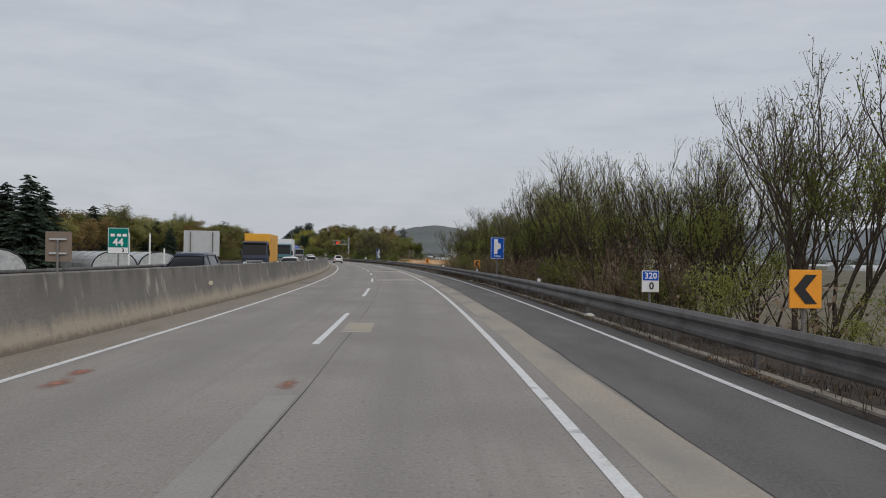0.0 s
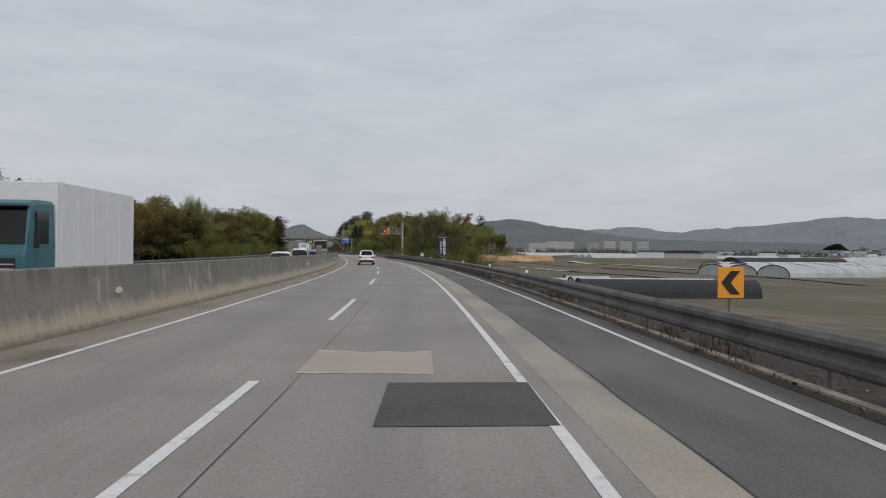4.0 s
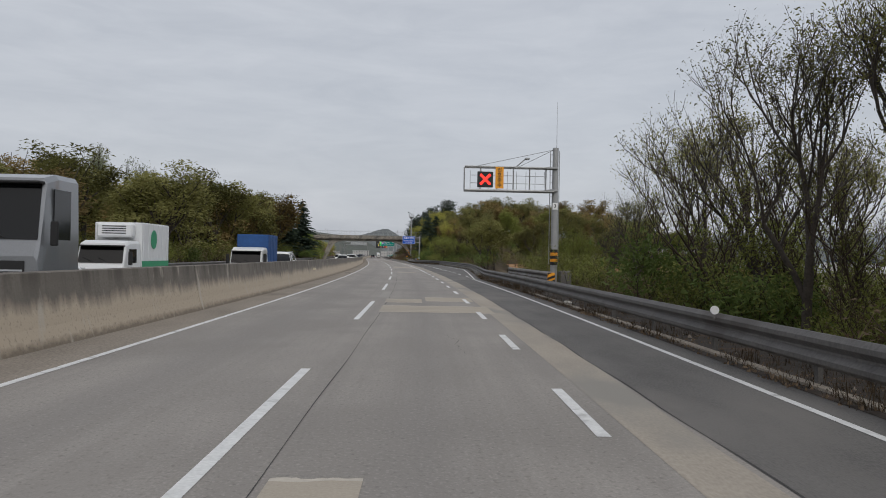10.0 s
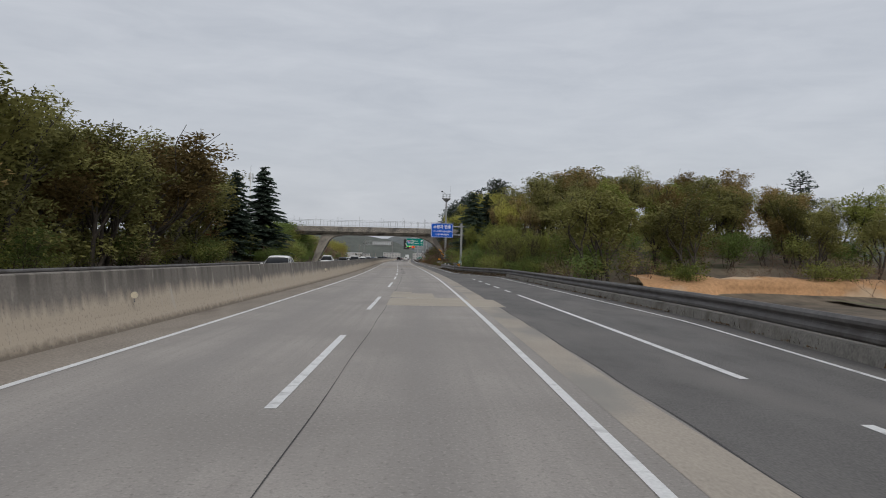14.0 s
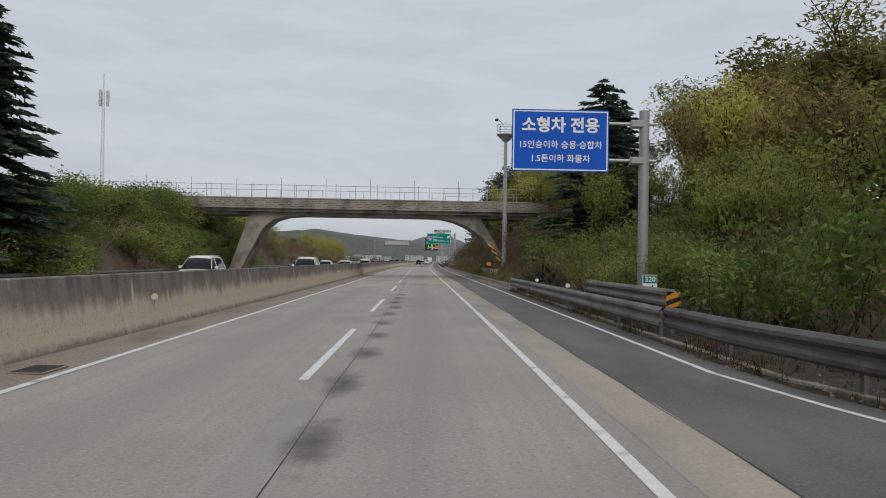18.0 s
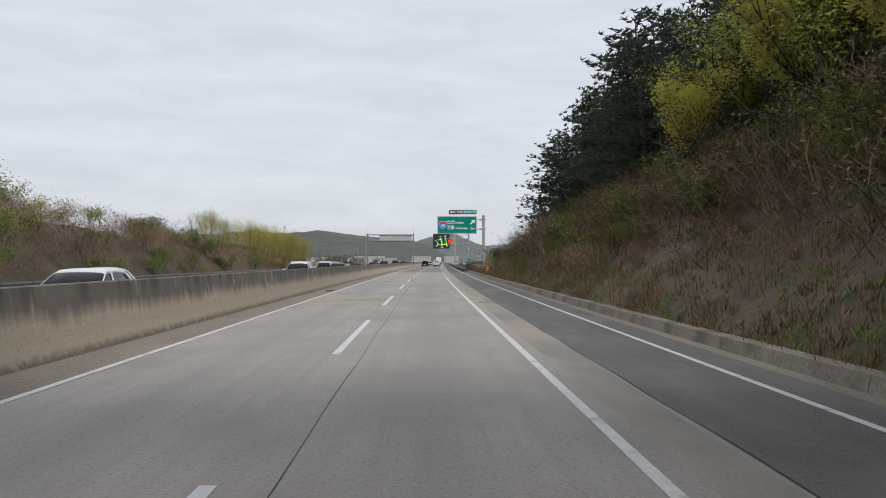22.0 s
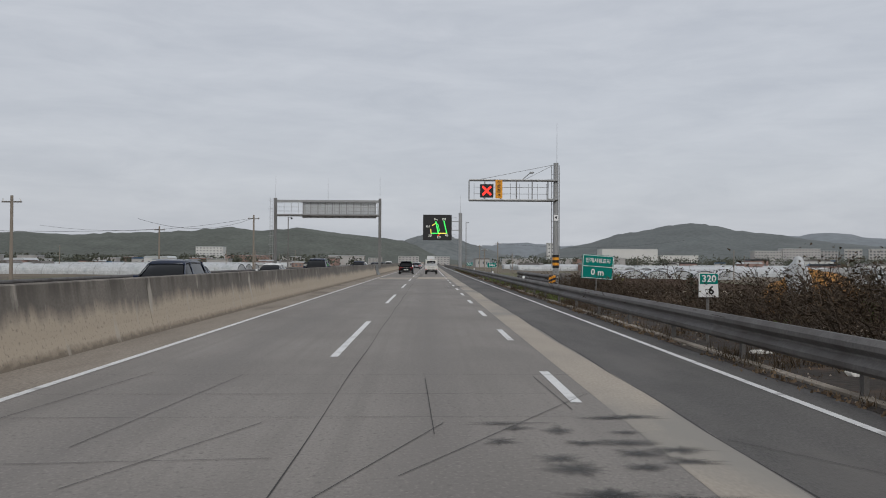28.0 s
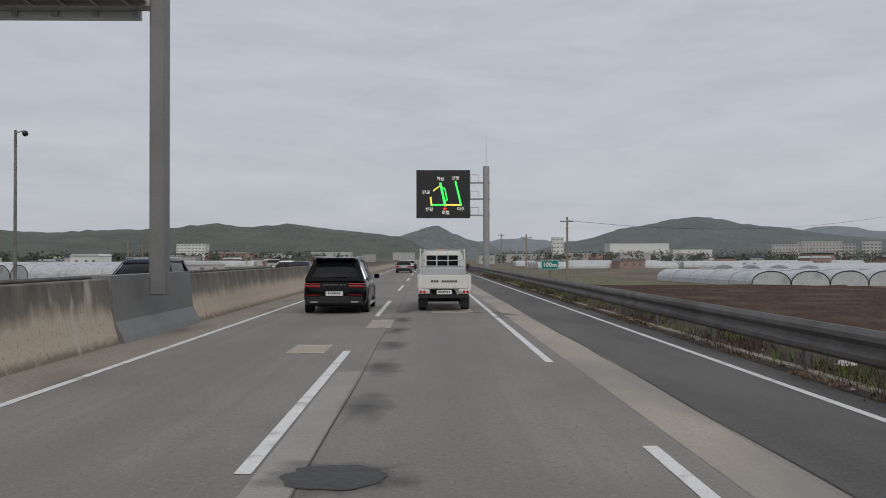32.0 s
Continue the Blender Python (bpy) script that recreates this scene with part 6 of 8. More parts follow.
thicket("bank_thicket", R, 478, 522, -27, -20.6, 70, (("bush", 3), ("green", 1), ("brush", 2)), 1.6, 2.8, 1.4, "yellow-green bushes on the bank past the bridge")
thicket("bank_thicket", R, 488, 626, -30, -20.2, 170, (("brush", 4), ("bush", 1), ("green", 1)), 1.4, 2.4, 1.3, "brown brush with a few green bushes")
thicket("bank_thicket", R, 476, 622, -24, -19.6, 240, (("brush", 5), ("green", 1)), 1.1, 2.3, 1.4, "brown brush covering the face of the opposite bank")
grove(R, 556, 574, -24, -22, 4, (("willow", 1),), 3.2, 4.0)
grove(R, 576, 614, -25, -20.6, 22, (("willow", 1),), 3.6, 4.8)
# grass under the rails and on the banks
thicket("verge_brush", R, 8, 282, 5.6, 7.4, 330, (("weed", 1),), 0.2, 0.5, 1.2, "low brown weeds under the guardrail")
thicket("verge_brush", R, 604, 760, 5.6, 7.4, 200, (("weed", 1),), 0.2, 0.5, 1.2, "low brown weeds under the guardrail")
grass("verge_grass", R, 4, 440, lambda s: (5.2 + bay(s), 7.4 + bay(s)), 60000, 0.06, 0.30, "drydark", "dry brown grass under the guardrail")
grass("verge_grass", R, 604, 770, lambda s: (5.3, 7.5), 30000, 0.06, 0.30, "drydark", "dry brown grass under the guardrail")
grass("verge_greens", R, 640, 780, lambda s: (5.5, 7.6), 9000, 0.08, 0.30, "green", "green grass tufts behind the guardrail", 0.008)
grass("verge_leaves", R, 4, 440, lambda s: (5.1 + bay(s), 6.6 + bay(s)), 36000, 0.03, 0.07, "bud", "dead brown leaves drifted under the guardrail", 0.02)
grass("verge_leaves", R, 604, 770, lambda s: (5.15, 6.6), 18000, 0.03, 0.07, "bud", "dead brown leaves drifted under the guardrail", 0.02)
grass("slope_grass", R, 439, 610, lambda s: (5.95, 11), 34000, 0.15, 0.6, "dry", "dry straw-coloured grass on the slope", 0.007)
grass("slope_grass", R, 439, 610, lambda s: (5.95, 12), 30000, 0.10, 0.4, "bud", "dead brown stalks on the slope", 0.012)
grass("straw_clumps", R, 508, 524, lambda s: (7.4, 9.4), 1500, 0.6, 1.2, "straw_stalk", "tall bleached straw clumps on the slope", 0.012)
grass("straw_clumps", R, 574, 606, lambda s: (9.0, 14), 2400, 0.5, 1.1, "straw_stalk", "tall bleached straw along the crest", 0.012)
grass("slope_weeds", R, 440, 486, lambda s: (6.0, 7.4), 3600, 0.08, 0.24, "green", "leafy green weeds behind the kerb", 0.03)
grass("slope_weeds", R, 439, 606, lambda s: (5.95, 7.6), 24000, 0.05, 0.14, "green", "low green weeds behind the kerb", 0.014)


# ---- vehicles: x to the right, y ahead, rear axle side at negative y ----
M["paint_black"] = mat("car_paint_black", (0.003, 0.003, 0.0045), 0.14, vary=0.1, bump=0, spec=0.22)
M["paint_white"] = mat("car_paint_white", (0.74, 0.74, 0.73), 0.3, vary=0.03, bump=0, coat=0.6)
M["paint_grey"] = mat("car_paint_grey", (0.22, 0.23, 0.245), 0.28, metal=0.4, vary=0.05, bump=0, coat=0.6)
M["paint_dark"] = mat("car_paint_dark_blue", (0.022, 0.030, 0.055), 0.22, metal=0.0, vary=0.06, bump=0, spec=0.4)
M["paint_cream"] = mat("truck_paint_white", (0.66, 0.65, 0.61), 0.45, vary=0.06, scale=3, bump=0.02, stain=(0.5, 0.48, 0.43), stain_scale=1.5, stain_at=0.6)
M["paint_teal"] = mat("truck_paint_teal", (0.03, 0.12, 0.15), 0.4, vary=0.06, bump=0)
M["paint_yellow"] = mat("box_paint_yellow", (0.72, 0.36, 0.03), 0.5, vary=0.05, bump=0)
M["box_white"] = mat("truck_box_white", (0.68, 0.69, 0.70), 0.5, vary=0.05, bump=0, stain=(0.55, 0.55, 0.53), stain_scale=1.0, stain_at=0.6)
M["tarp_blue"] = mat("blue_tarpaulin", (0.015, 0.07, 0.22), 0.7, vary=0.15, bump=0.1)
M["alu"] = mat("ribbed_aluminium", (0.50, 0.52, 0.54), 0.4, metal=0.6, vary=0.08, bump=0.05)
M["glass"] = mat("tinted_glass", (0.006, 0.007, 0.008), 0.08, vary=0.05, bump=0, spec=0.35)
M["tyre"] = mat("tyre_rubber", (0.018, 0.018, 0.018), 0.9, vary=0.15, bump=0.1)
M["rim"] = mat("alloy_rim", (0.42, 0.43, 0.44), 0.3, metal=0.9, vary=0.05, bump=0)
M["trim"] = mat("black_plastic", (0.010, 0.010, 0.011), 0.6, vary=0.1, bump=0.05)
M["chrome"] = mat("chrome", (0.75, 0.75, 0.76), 0.12, metal=1.0, vary=0.02, bump=0)
M["tail"] = mat("tail_lamp_red", (0.45, 0.012, 0.012), 0.2, vary=0.05, bump=0, coat=0.6)
M["clear"] = mat("lamp_clear", (0.65, 0.66, 0.68), 0.12, metal=0.3, vary=0.05, bump=0, coat=0.6)
M["plate"] = mat("number_plate_white", (0.78, 0.78, 0.76), 0.5, vary=0.03, bump=0)


def loft(rings, cap=True, smooth_bevel=0.0):
    """Joins rings of equal count into one skin."""
    bm = bmesh.new()
    rows = [[bm.verts.new(p) for p in r] for r in rings]
    n = len(rows[0])
    for a, b in zip(rows[:-1], rows[1:]):
        for i in range(n):
            j = (i + 1) % n
            bm.faces.new((a[i], a[j], b[j], b[i]))
    if cap:
        bm.faces.new(rows[0][::-1])
        bm.faces.new(rows[-1])
    bmesh.ops.recalc_face_normals(bm, faces=bm.faces)
    return bm


def body_ring(y, w, zb, zt, crown=0.03):
    h = zt - zb
    half = [(w * 0.80, zb), (w * 0.95, zb + 0.06), (w, zb + h * 0.30), (w * 0.995, zb + h * 0.62), (w * 0.965, zt - 0.05), (w * 0.90, zt), (w * 0.4, zt + crown)]
    return [(x, y, z) for x, z in half] + [(-x, y, z) for x, z in reversed(half)]


def cab_ring(y, w0, z0, w1, z1):
    half = [(w0, z0), (w0 * 0.97 + w1 * 0.03, z0 + 0.03), (w1 * 1.04, z1 - 0.10), (w1, z1 - 0.04), (w1 * 0.88, z1 - 0.005), (w1 * 0.4, z1 + 0.012)]
    return [(x, y, z) for x, z in half] + [(-x, y, z) for x, z in reversed(half)]


def wheel(parent, x, y, r, side, w=0.24, rim="rim", spokes=5):
    t = part("wheel", boxed(0, 0, 0, 0.001, 0.001, 0.001), M["tyre"], parent)
    bm = bmesh.new()
    prof = [(-w / 2, r * 0.62), (-w / 2, r * 0.94), (-w / 2 + 0.03, r), (w / 2 - 0.03, r), (w / 2, r * 0.94), (w / 2, r * 0.62)]
    n = 28
    rows = [[bm.verts.new((px, pr * math.cos(2 * math.pi * k / n), pr * math.sin(2 * math.pi * k / n))) for px, pr in prof] for k in range(n)]
    for k in range(n):
        a, b = rows[k], rows[(k + 1) % n]
        for i in range(len(prof)):
            j = (i + 1) % len(prof)
            bm.faces.new((a[i], a[j], b[j], b[i]))
    bmesh.ops.recalc_face_normals(bm, faces=bm.faces)
    me = t.data
    bm.to_mesh(me)
    bm.free()
    t.matrix_basis = pose(x, y, r)
    bm = bmesh.new()
    e = side * w / 2
    for k in range(spokes):
        a = 2 * math.pi * k / spokes
        for d in (-0.13, 0.13):
            rod(bm, (e * 0.8, 0.05 * math.cos(a), 0.05 * math.sin(a)), (e * 0.92, r * 0.62 * math.cos(a + d), r * 0.62 * math.sin(a + d)), 0.026, sides=4)
    rod(bm, (e * 0.5, 0, 0), (e * 0.95, 0, 0), 0.07, sides=10)
    part("rim", bm, M[rim], t)
    bm = bmesh.new()
    rod(bm, (-e * 0.7, 0, 0), (e * 0.35, 0, 0), r * 0.61, sides=20)
    part("brake_disc", bm, M["trim"], t)
    return t


def car(name, m, paint, label, length=4.7, width=1.88, tall=1.66, style="suv", group="traffic", detail=False):
    """A car > body, glass cabin, roof, wheels, lamps, plates, mirrors."""
    o = empty(name, m, label, "car", group)
    L, w = length / 2, width / 2
    belt = tall * (0.60 if style == "suv" else 0.62)
    gc = 0.22
    body = [body_ring(-L, w * 0.74, gc + 0.20, belt - 0.26), body_ring(-L + 0.03, w * 0.86, gc + 0.10, belt - 0.13), body_ring(-L + 0.12, w * 0.95, gc + 0.03, belt - 0.04), body_ring(-L + 0.30, w * 0.985, gc, belt), body_ring(-L * 0.55, w, gc - 0.02, belt),
            body_ring(0, w * 0.985, gc - 0.02, belt - 0.01), body_ring(L * 0.42, w, gc - 0.02, belt - 0.03), body_ring(L - 0.55, w * 0.985, gc, belt - 0.12),
            body_ring(L - 0.15, w * 0.92, gc + 0.03, belt - 0.22), body_ring(L, w * 0.78, gc + 0.14, belt - 0.36)]
    part("body", loft(body), M[paint], o, smooth=True)
    wr = w * (0.66 if style == "suv" else 0.70)
    if style == "suv":
        st = [(-L + 0.10, belt - 0.04, belt + 0.02), (-L + 0.55, belt - 0.04, tall - 0.06), (-L + 0.85, belt - 0.04, tall - 0.015), (-L * 0.1, belt - 0.04, tall), (L * 0.22, belt - 0.04, tall - 0.04), (L * 0.58, belt - 0.06, belt + 0.0)]
    else:
        st = [(-L + 0.35, belt - 0.05, belt + 0.0), (-L * 0.52, belt - 0.04, tall - 0.05), (-L * 0.2, belt - 0.04, tall), (L * 0.1, belt - 0.04, tall - 0.03), (L * 0.52, belt - 0.06, belt + 0.0)]
    rings = []
    for y, z0, z1 in st:
        low = z1 < tall - 0.2
        rings.append(cab_ring(y, w * 0.93, z0, w * 0.86 if low else wr, max(z1, z0 + 0.05)))
    part("window_glass", loft(rings), M["glass"], o, "dark tinted windows", True)
    up = [(y, z1) for y, z0, z1 in st if z1 > tall - 0.2]
    rr = []
    for y, z1 in [(up[0][0] - 0.05, up[0][1] - 0.02)] + up + [(up[-1][0] + 0.12, up[-1][1] - 0.05)]:
        half = [(wr * 1.07, z1 - 0.12), (wr * 1.03, z1 - 0.03), (wr * 0.88, z1 + 0.012), (wr * 0.4, z1 + 0.03)]
        rr.append([(x, y, z) for x, z in half] + [(-x, y, z) for x, z in reversed(half)])
    part("roof", loft(rr), M[paint], o, smooth=True)
    if style == "suv":
        za, zb, ya, yb = belt - 0.03, tall - 0.05, -L + 0.085, -L + 0.545
        outer = [(-w * 0.90, za), (w * 0.90, za), (wr * 1.05, zb), (-wr * 1.05, zb)]
        inner = [(-w * 0.74, za + 0.13), (w * 0.74, za + 0.13), (wr * 0.86, zb - 0.07), (-wr * 0.86, zb - 0.07)]
        bm = bmesh.new()
        lay = lambda p, d: bm.verts.new((p[0], ya + (yb - ya) * (p[1] - za) / (zb - za) - d, p[1]))
        ro, ri, ro2, ri2 = [lay(p, 0.03) for p in outer], [lay(p, 0.035) for p in inner], [lay(p, -0.06) for p in outer], [lay(p, -0.06) for p in inner]
        for i in range(4):
            j = (i + 1) % 4
            for q in ((ro[i], ro[j], ri[j], ri[i]), (ri[i], ri[j], ri2[j], ri2[i]), (ro[j], ro[i], ro2[i], ro2[j])):
                bm.faces.new(q)
        bmesh.ops.recalc_face_normals(bm, faces=bm.faces)
        part("tailgate", bm, M[paint], o)
    for sd in (-1, 1):
        for (ya, za), (yb, zb), ww in (((st[-1][0] - 0.02, belt), (up[-1][0] + 0.05, up[-1][1] - 0.06), 0.05), ((0.0, belt - 0.02), (-0.08, tall - 0.06), 0.06),
                                       ((st[0][0] + 0.12, belt), (up[0][0], up[0][1] - 0.06), 0.11)):
            bm = bmesh.new()
            ax, bx = sd * w * 0.925, sd * wr * 1.055
            vs = [bm.verts.new(p) for p in ((ax, ya - ww, za), (ax, ya + ww, za), (bx, yb + ww * 0.8, zb), (bx, yb - ww * 0.8, zb))]
            f = bm.faces.new(vs)
            ex = bmesh.ops.extrude_face_region(bm, geom=[f])
            for v in ex["geom"]:
                if isinstance(v, bmesh.types.BMVert):
                    v.co.x += sd * 0.015
            bmesh.ops.recalc_face_normals(bm, faces=bm.faces)
            part("pillar", bm, M[paint], o)
        mr = part("mirror", boxed(sd * (w + 0.02), L * 0.34, belt - 0.02, sd * (w + 0.2), L * 0.34 + 0.14, belt + 0.14, 0.03), M[paint], o)
        if style == "suv":
            part("roof_rail", rodded((sd * wr * 0.98, up[0][0] + 0.1, tall + 0.035), (sd * wr * 0.98, up[-1][0] - 0.05, tall + 0.02), 0.018, sides=6), M["alu"], o)
        for y in (-L * 0.60, L * 0.62):
            r = 0.36 if style == "suv" else 0.32
            wheel(o, sd * (w - 0.115), y, r, sd, 0.24)
            bm = bmesh.new()
            rod(bm, (sd * (w - 0.02), y, r), (sd * (w + 0.004), y, r), r * 1.13, sides=24)
            part("wheel_arch", bm, M["trim"], o)
        for z in (belt - 0.16,):
            for y in (-0.55, 0.45):
                part("door_handle", boxed(sd * (w * 0.985), y, z, sd * (w * 0.985 + 0.03), y + 0.2, z + 0.03, 0.01), M["chrome"], o)
        part("headlight", boxed(sd * w * 0.52, L - 0.22, belt - 0.42, sd * w * 0.86, L - 0.06, belt - 0.28, 0.02), M["clear"], o)
    part("grille", boxed(-w * 0.42, L - 0.08, gc + 0.22, w * 0.42, L + 0.012, belt - 0.42, 0.02), M["trim"], o)
    part("front_plate", boxed(-0.26, L + 0.005, gc + 0.18, 0.26, L + 0.02, gc + 0.29), M["plate"], o)
    rear = -L
    part("rear_bumper", boxed(-w * 0.88, rear - 0.045, gc + 0.06, w * 0.88, rear + 0.25, gc + 0.34, 0.05), M["trim"], o)
    p = part("rear_plate", boxed(-0.26, rear - 0.06, gc + 0.36 if not detail else gc + 0.34, 0.26, rear - 0.042, gc + 0.47), M["plate"], o)
    for k in range(6):
        shape("plate_bar", rect(-0.2 + k * 0.068, gc + 0.385, -0.155 + k * 0.068, gc + 0.445), M["black"], p, rear - 0.064, 0.003)
    if detail == "black":
        for sd in (-1, 1):
            for z in (belt - 0.20, belt - 0.12):
                t = part("tail_lamp", boxed(sd * w * 0.44, rear - 0.005, z - 0.012, sd * w * 0.93, rear + 0.2, z + 0.022, 0.01), M["tail"], o)
            part("chrome_strip", boxed(sd * w * 0.44, rear - 0.012, belt - 0.163, sd * w * 0.90, rear + 0.1, belt - 0.155), M["chrome"], o)
            part("exhaust", boxed(sd * w * 0.50, rear - 0.055, gc + 0.12, sd * w * 0.76, rear + 0.05, gc + 0.17, 0.015), M["chrome"], o)
            part("bumper_lamp", boxed(sd * w * 0.45, rear - 0.05, gc + 0.355, sd * w * 0.88, rear + 0.06, gc + 0.37), M["tail"], o)
            part("side_sill", boxed(sd * (w * 0.93), -L * 0.42, gc - 0.02, sd * (w + 0.03), L * 0.42, gc + 0.05, 0.02), M["alu"], o)
            bm = bmesh.new()
            pts = [(-L + 0.45, belt + 0.03), (-L + 0.62, tall - 0.17), (-L * 0.1, tall - 0.08), (L * 0.25, tall - 0.14)]
            for (ya, za), (yb, zb) in zip(pts[:-1], pts[1:]):
                rod(bm, (sd * (w * 0.94 - (za - belt) * 0.42), ya, za), (sd * (w * 0.94 - (zb - belt) * 0.42), yb, zb), 0.012, sides=5)
            part("window_trim", bm, M["chrome"], o)
        for k in range(7):
            shape("badge_bar", rect(-0.33 + k * 0.1, belt - 0.155, -0.27 + k * 0.1, belt - 0.13), M["chrome"], o, rear - 0.03, 0.01)
        part("spoiler", boxed(-wr * 0.95, -L + 0.36, tall - 0.07, wr * 0.95, -L + 0.62, tall - 0.005, 0.02), M[paint], o)
        part("wiper", rodded((-0.05, -L + 0.10, belt + 0.13), (0.36, -L + 0.12, belt + 0.11), 0.012, sides=5), M["trim"], o)
        part("antenna_fin", boxed(-0.03, -L + 0.85, tall + 0.02, 0.03, -L + 1.0, tall + 0.09, 0.02), M[paint], o)
    else:
        for sd in (-1, 1):
            part("tail_lamp", boxed(sd * w * 0.52, rear - 0.012, belt - 0.24, sd * w * 0.94, rear + 0.16, belt - 0.08, 0.03), M["tail"], o)
        if detail:
            part("chrome_strip", boxed(-w * 0.5, rear - 0.015, belt - 0.17, w * 0.5, rear + 0.05, belt - 0.14), M["chrome"], o)
            part("spoiler", boxed(-wr * 0.95, -L + 0.36, tall - 0.07, wr * 0.95, -L + 0.6, tall - 0.01, 0.02), M[paint], o)
            part("wiper", rodded((-0.05, -L + 0.12, belt + 0.1), (0.3, -L + 0.14, belt + 0.08), 0.012, sides=5), M["trim"], o)
            part("skid_plate", boxed(-w * 0.5, rear - 0.05, gc + 0.0, w * 0.5, rear + 0.1, gc + 0.08, 0.02), M["alu"], o)
            for sd in (-1, 1):
                part("reflector", boxed(sd * w * 0.6, rear - 0.052, gc + 0.26, sd * w * 0.82, rear - 0.03, gc + 0.3), M["tail"], o)
    return o


def small_truck(m, label):
    """A light flat-bed truck seen from behind."""
    o = empty("pickup_truck", m, label, "truck", "traffic")
    w, L = 0.84, 2.5
    part("chassis", boxed(-0.4, -L + 0.2, 0.42, 0.4, L - 0.3, 0.6), M["trim"], o)
    part("bed_floor", boxed(-w, -L, 0.72, w, 0.75, 0.80), M["paint_cream"], o)
    part("tailgate", boxed(-w, -L - 0.03, 0.74, w, -L + 0.02, 1.16, 0.012), M["paint_cream"], o, "white tailgate")
    for k in range(10):
        if k != 3:
            shape("letter_bar", rect(-0.42 + k * 0.085, 0.93, -0.36 + k * 0.085, 1.0), M["trim"], o, -L - 0.036, 0.004)
    part("inner_gate", boxed(-w + 0.03, 0.3, 0.8, w - 0.03, 0.36, 1.34, 0.01), M["alu"], o, "ribbed aluminium headboard")
    for k in range(7):
        part("rib", boxed(-w + 0.05, 0.285, 0.86 + k * 0.07, w - 0.05, 0.30, 0.885 + k * 0.07), M["alu"], o)
    for sd in (-1, 1):
        part("side_gate", boxed(sd * (w - 0.02), -L, 0.74, sd * (w + 0.02), 0.7, 1.14, 0.01), M["paint_cream"], o)
        part("hinge_post", boxed(sd * (w - 0.1), -L - 0.04, 0.7, sd * (w - 0.02), -L + 0.03, 1.2, 0.01), M["paint_cream"], o)
        l = part("tail_lamp_box", boxed(sd * 0.46, -L - 0.05, 0.56, sd * 0.82, -L + 0.06, 0.71, 0.02), M["paint_cream"], o)
        for x, mt in ((0.53, "clear"), (0.63, "tail"), (0.74, "tail")):
            part("round_lamp", rodded((sd * x, -L - 0.075, 0.635), (sd * x, -L - 0.04, 0.635), 0.045, sides=14), M[mt], l)
        part("mud_flap", boxed(sd * 0.52, -L + 0.35, 0.12, sd * 0.82, -L + 0.38, 0.5), M["trim"], o)
        wheel(o, sd * 0.70, -1.35, 0.30, sd, 0.26, "trim", 4)
        wheel(o, sd * 0.72, 1.55, 0.31, sd, 0.2, "rim", 4)
        part("mirror_arm", rodded((sd * 0.86, 1.95, 1.35), (sd * 1.02, 2.0, 1.4), 0.012, sides=5), M["trim"], o)
        part("mirror", boxed(sd * 0.93, 1.98, 1.28, sd * 1.02, 2.04, 1.5, 0.02), M["trim"], o)
    ring = [(0.80, 0.55), (0.84, 0.9), (0.82, 1.3), (0.72, 1.88), (0.60, 1.97), (0.3, 1.99)]
    rings = []
    for y, k, dz in ((0.78, 1.0, 0), (1.6, 1.0, 0.02), (2.0, 0.98, -0.02), (2.45, 0.95, -0.75)):
        r = [(x * k, y, z if z < 1.2 else min(z, z + dz * (z - 1.2) / 0.75)) for x, z in ring]
        rings.append(r + [(-x, yy, z) for x, yy, z in reversed(r)])
    part("cab", loft(rings), M["paint_cream"], o, "white cab", True)
    part("rear_window", boxed(-0.56, 0.745, 1.42, 0.56, 0.775, 1.80, 0.03), M["glass"], o)
    for x in (-0.62, -0.2, 0.2, 0.62):
        part("guard_bar", rodded((x, 0.55, 0.8), (x, 0.55, 2.02), 0.018, sides=6), M["paint_cream"], o)
    for z in (1.42, 1.62, 1.98):
        part("guard_rail", rodded((-0.8, 0.55, z), (0.8, 0.55, z), 0.02, sides=6), M["alu"], o)
    for sd in (-1, 1):
        part("guard_post", rodded((sd * 0.8, 0.55, 0.8), (sd * 0.78, 0.55, 2.04), 0.026, sides=6), M["paint_cream"], o)
    part("roof_marker", boxed(-0.12, 1.0, 1.97, 0.12, 1.1, 2.02, 0.015), M["orange"], o)
    part("rear_bumper", boxed(-0.78, -L - 0.02, 0.42, 0.78, -L + 0.05, 0.54, 0.02), M["trim"], o)
    p = part("rear_plate", boxed(-0.24, -L - 0.06, 0.56, 0.24, -L - 0.045, 0.69), M["plate"], o)
    for k in range(6):
        shape("plate_bar", rect(-0.19 + k * 0.066, 0.6, -0.145 + k * 0.066, 0.66), M["black"], p, -L - 0.064, 0.003)
    part("differential", rodded((-0.6, -1.35, 0.32), (0.6, -1.35, 0.32), 0.06, sides=8), M["trim"], o)
    part("fuel_tank", boxed(-0.7, -0.6, 0.38, -0.42, 0.2, 0.62, 0.04), M["trim"], o)
    return o


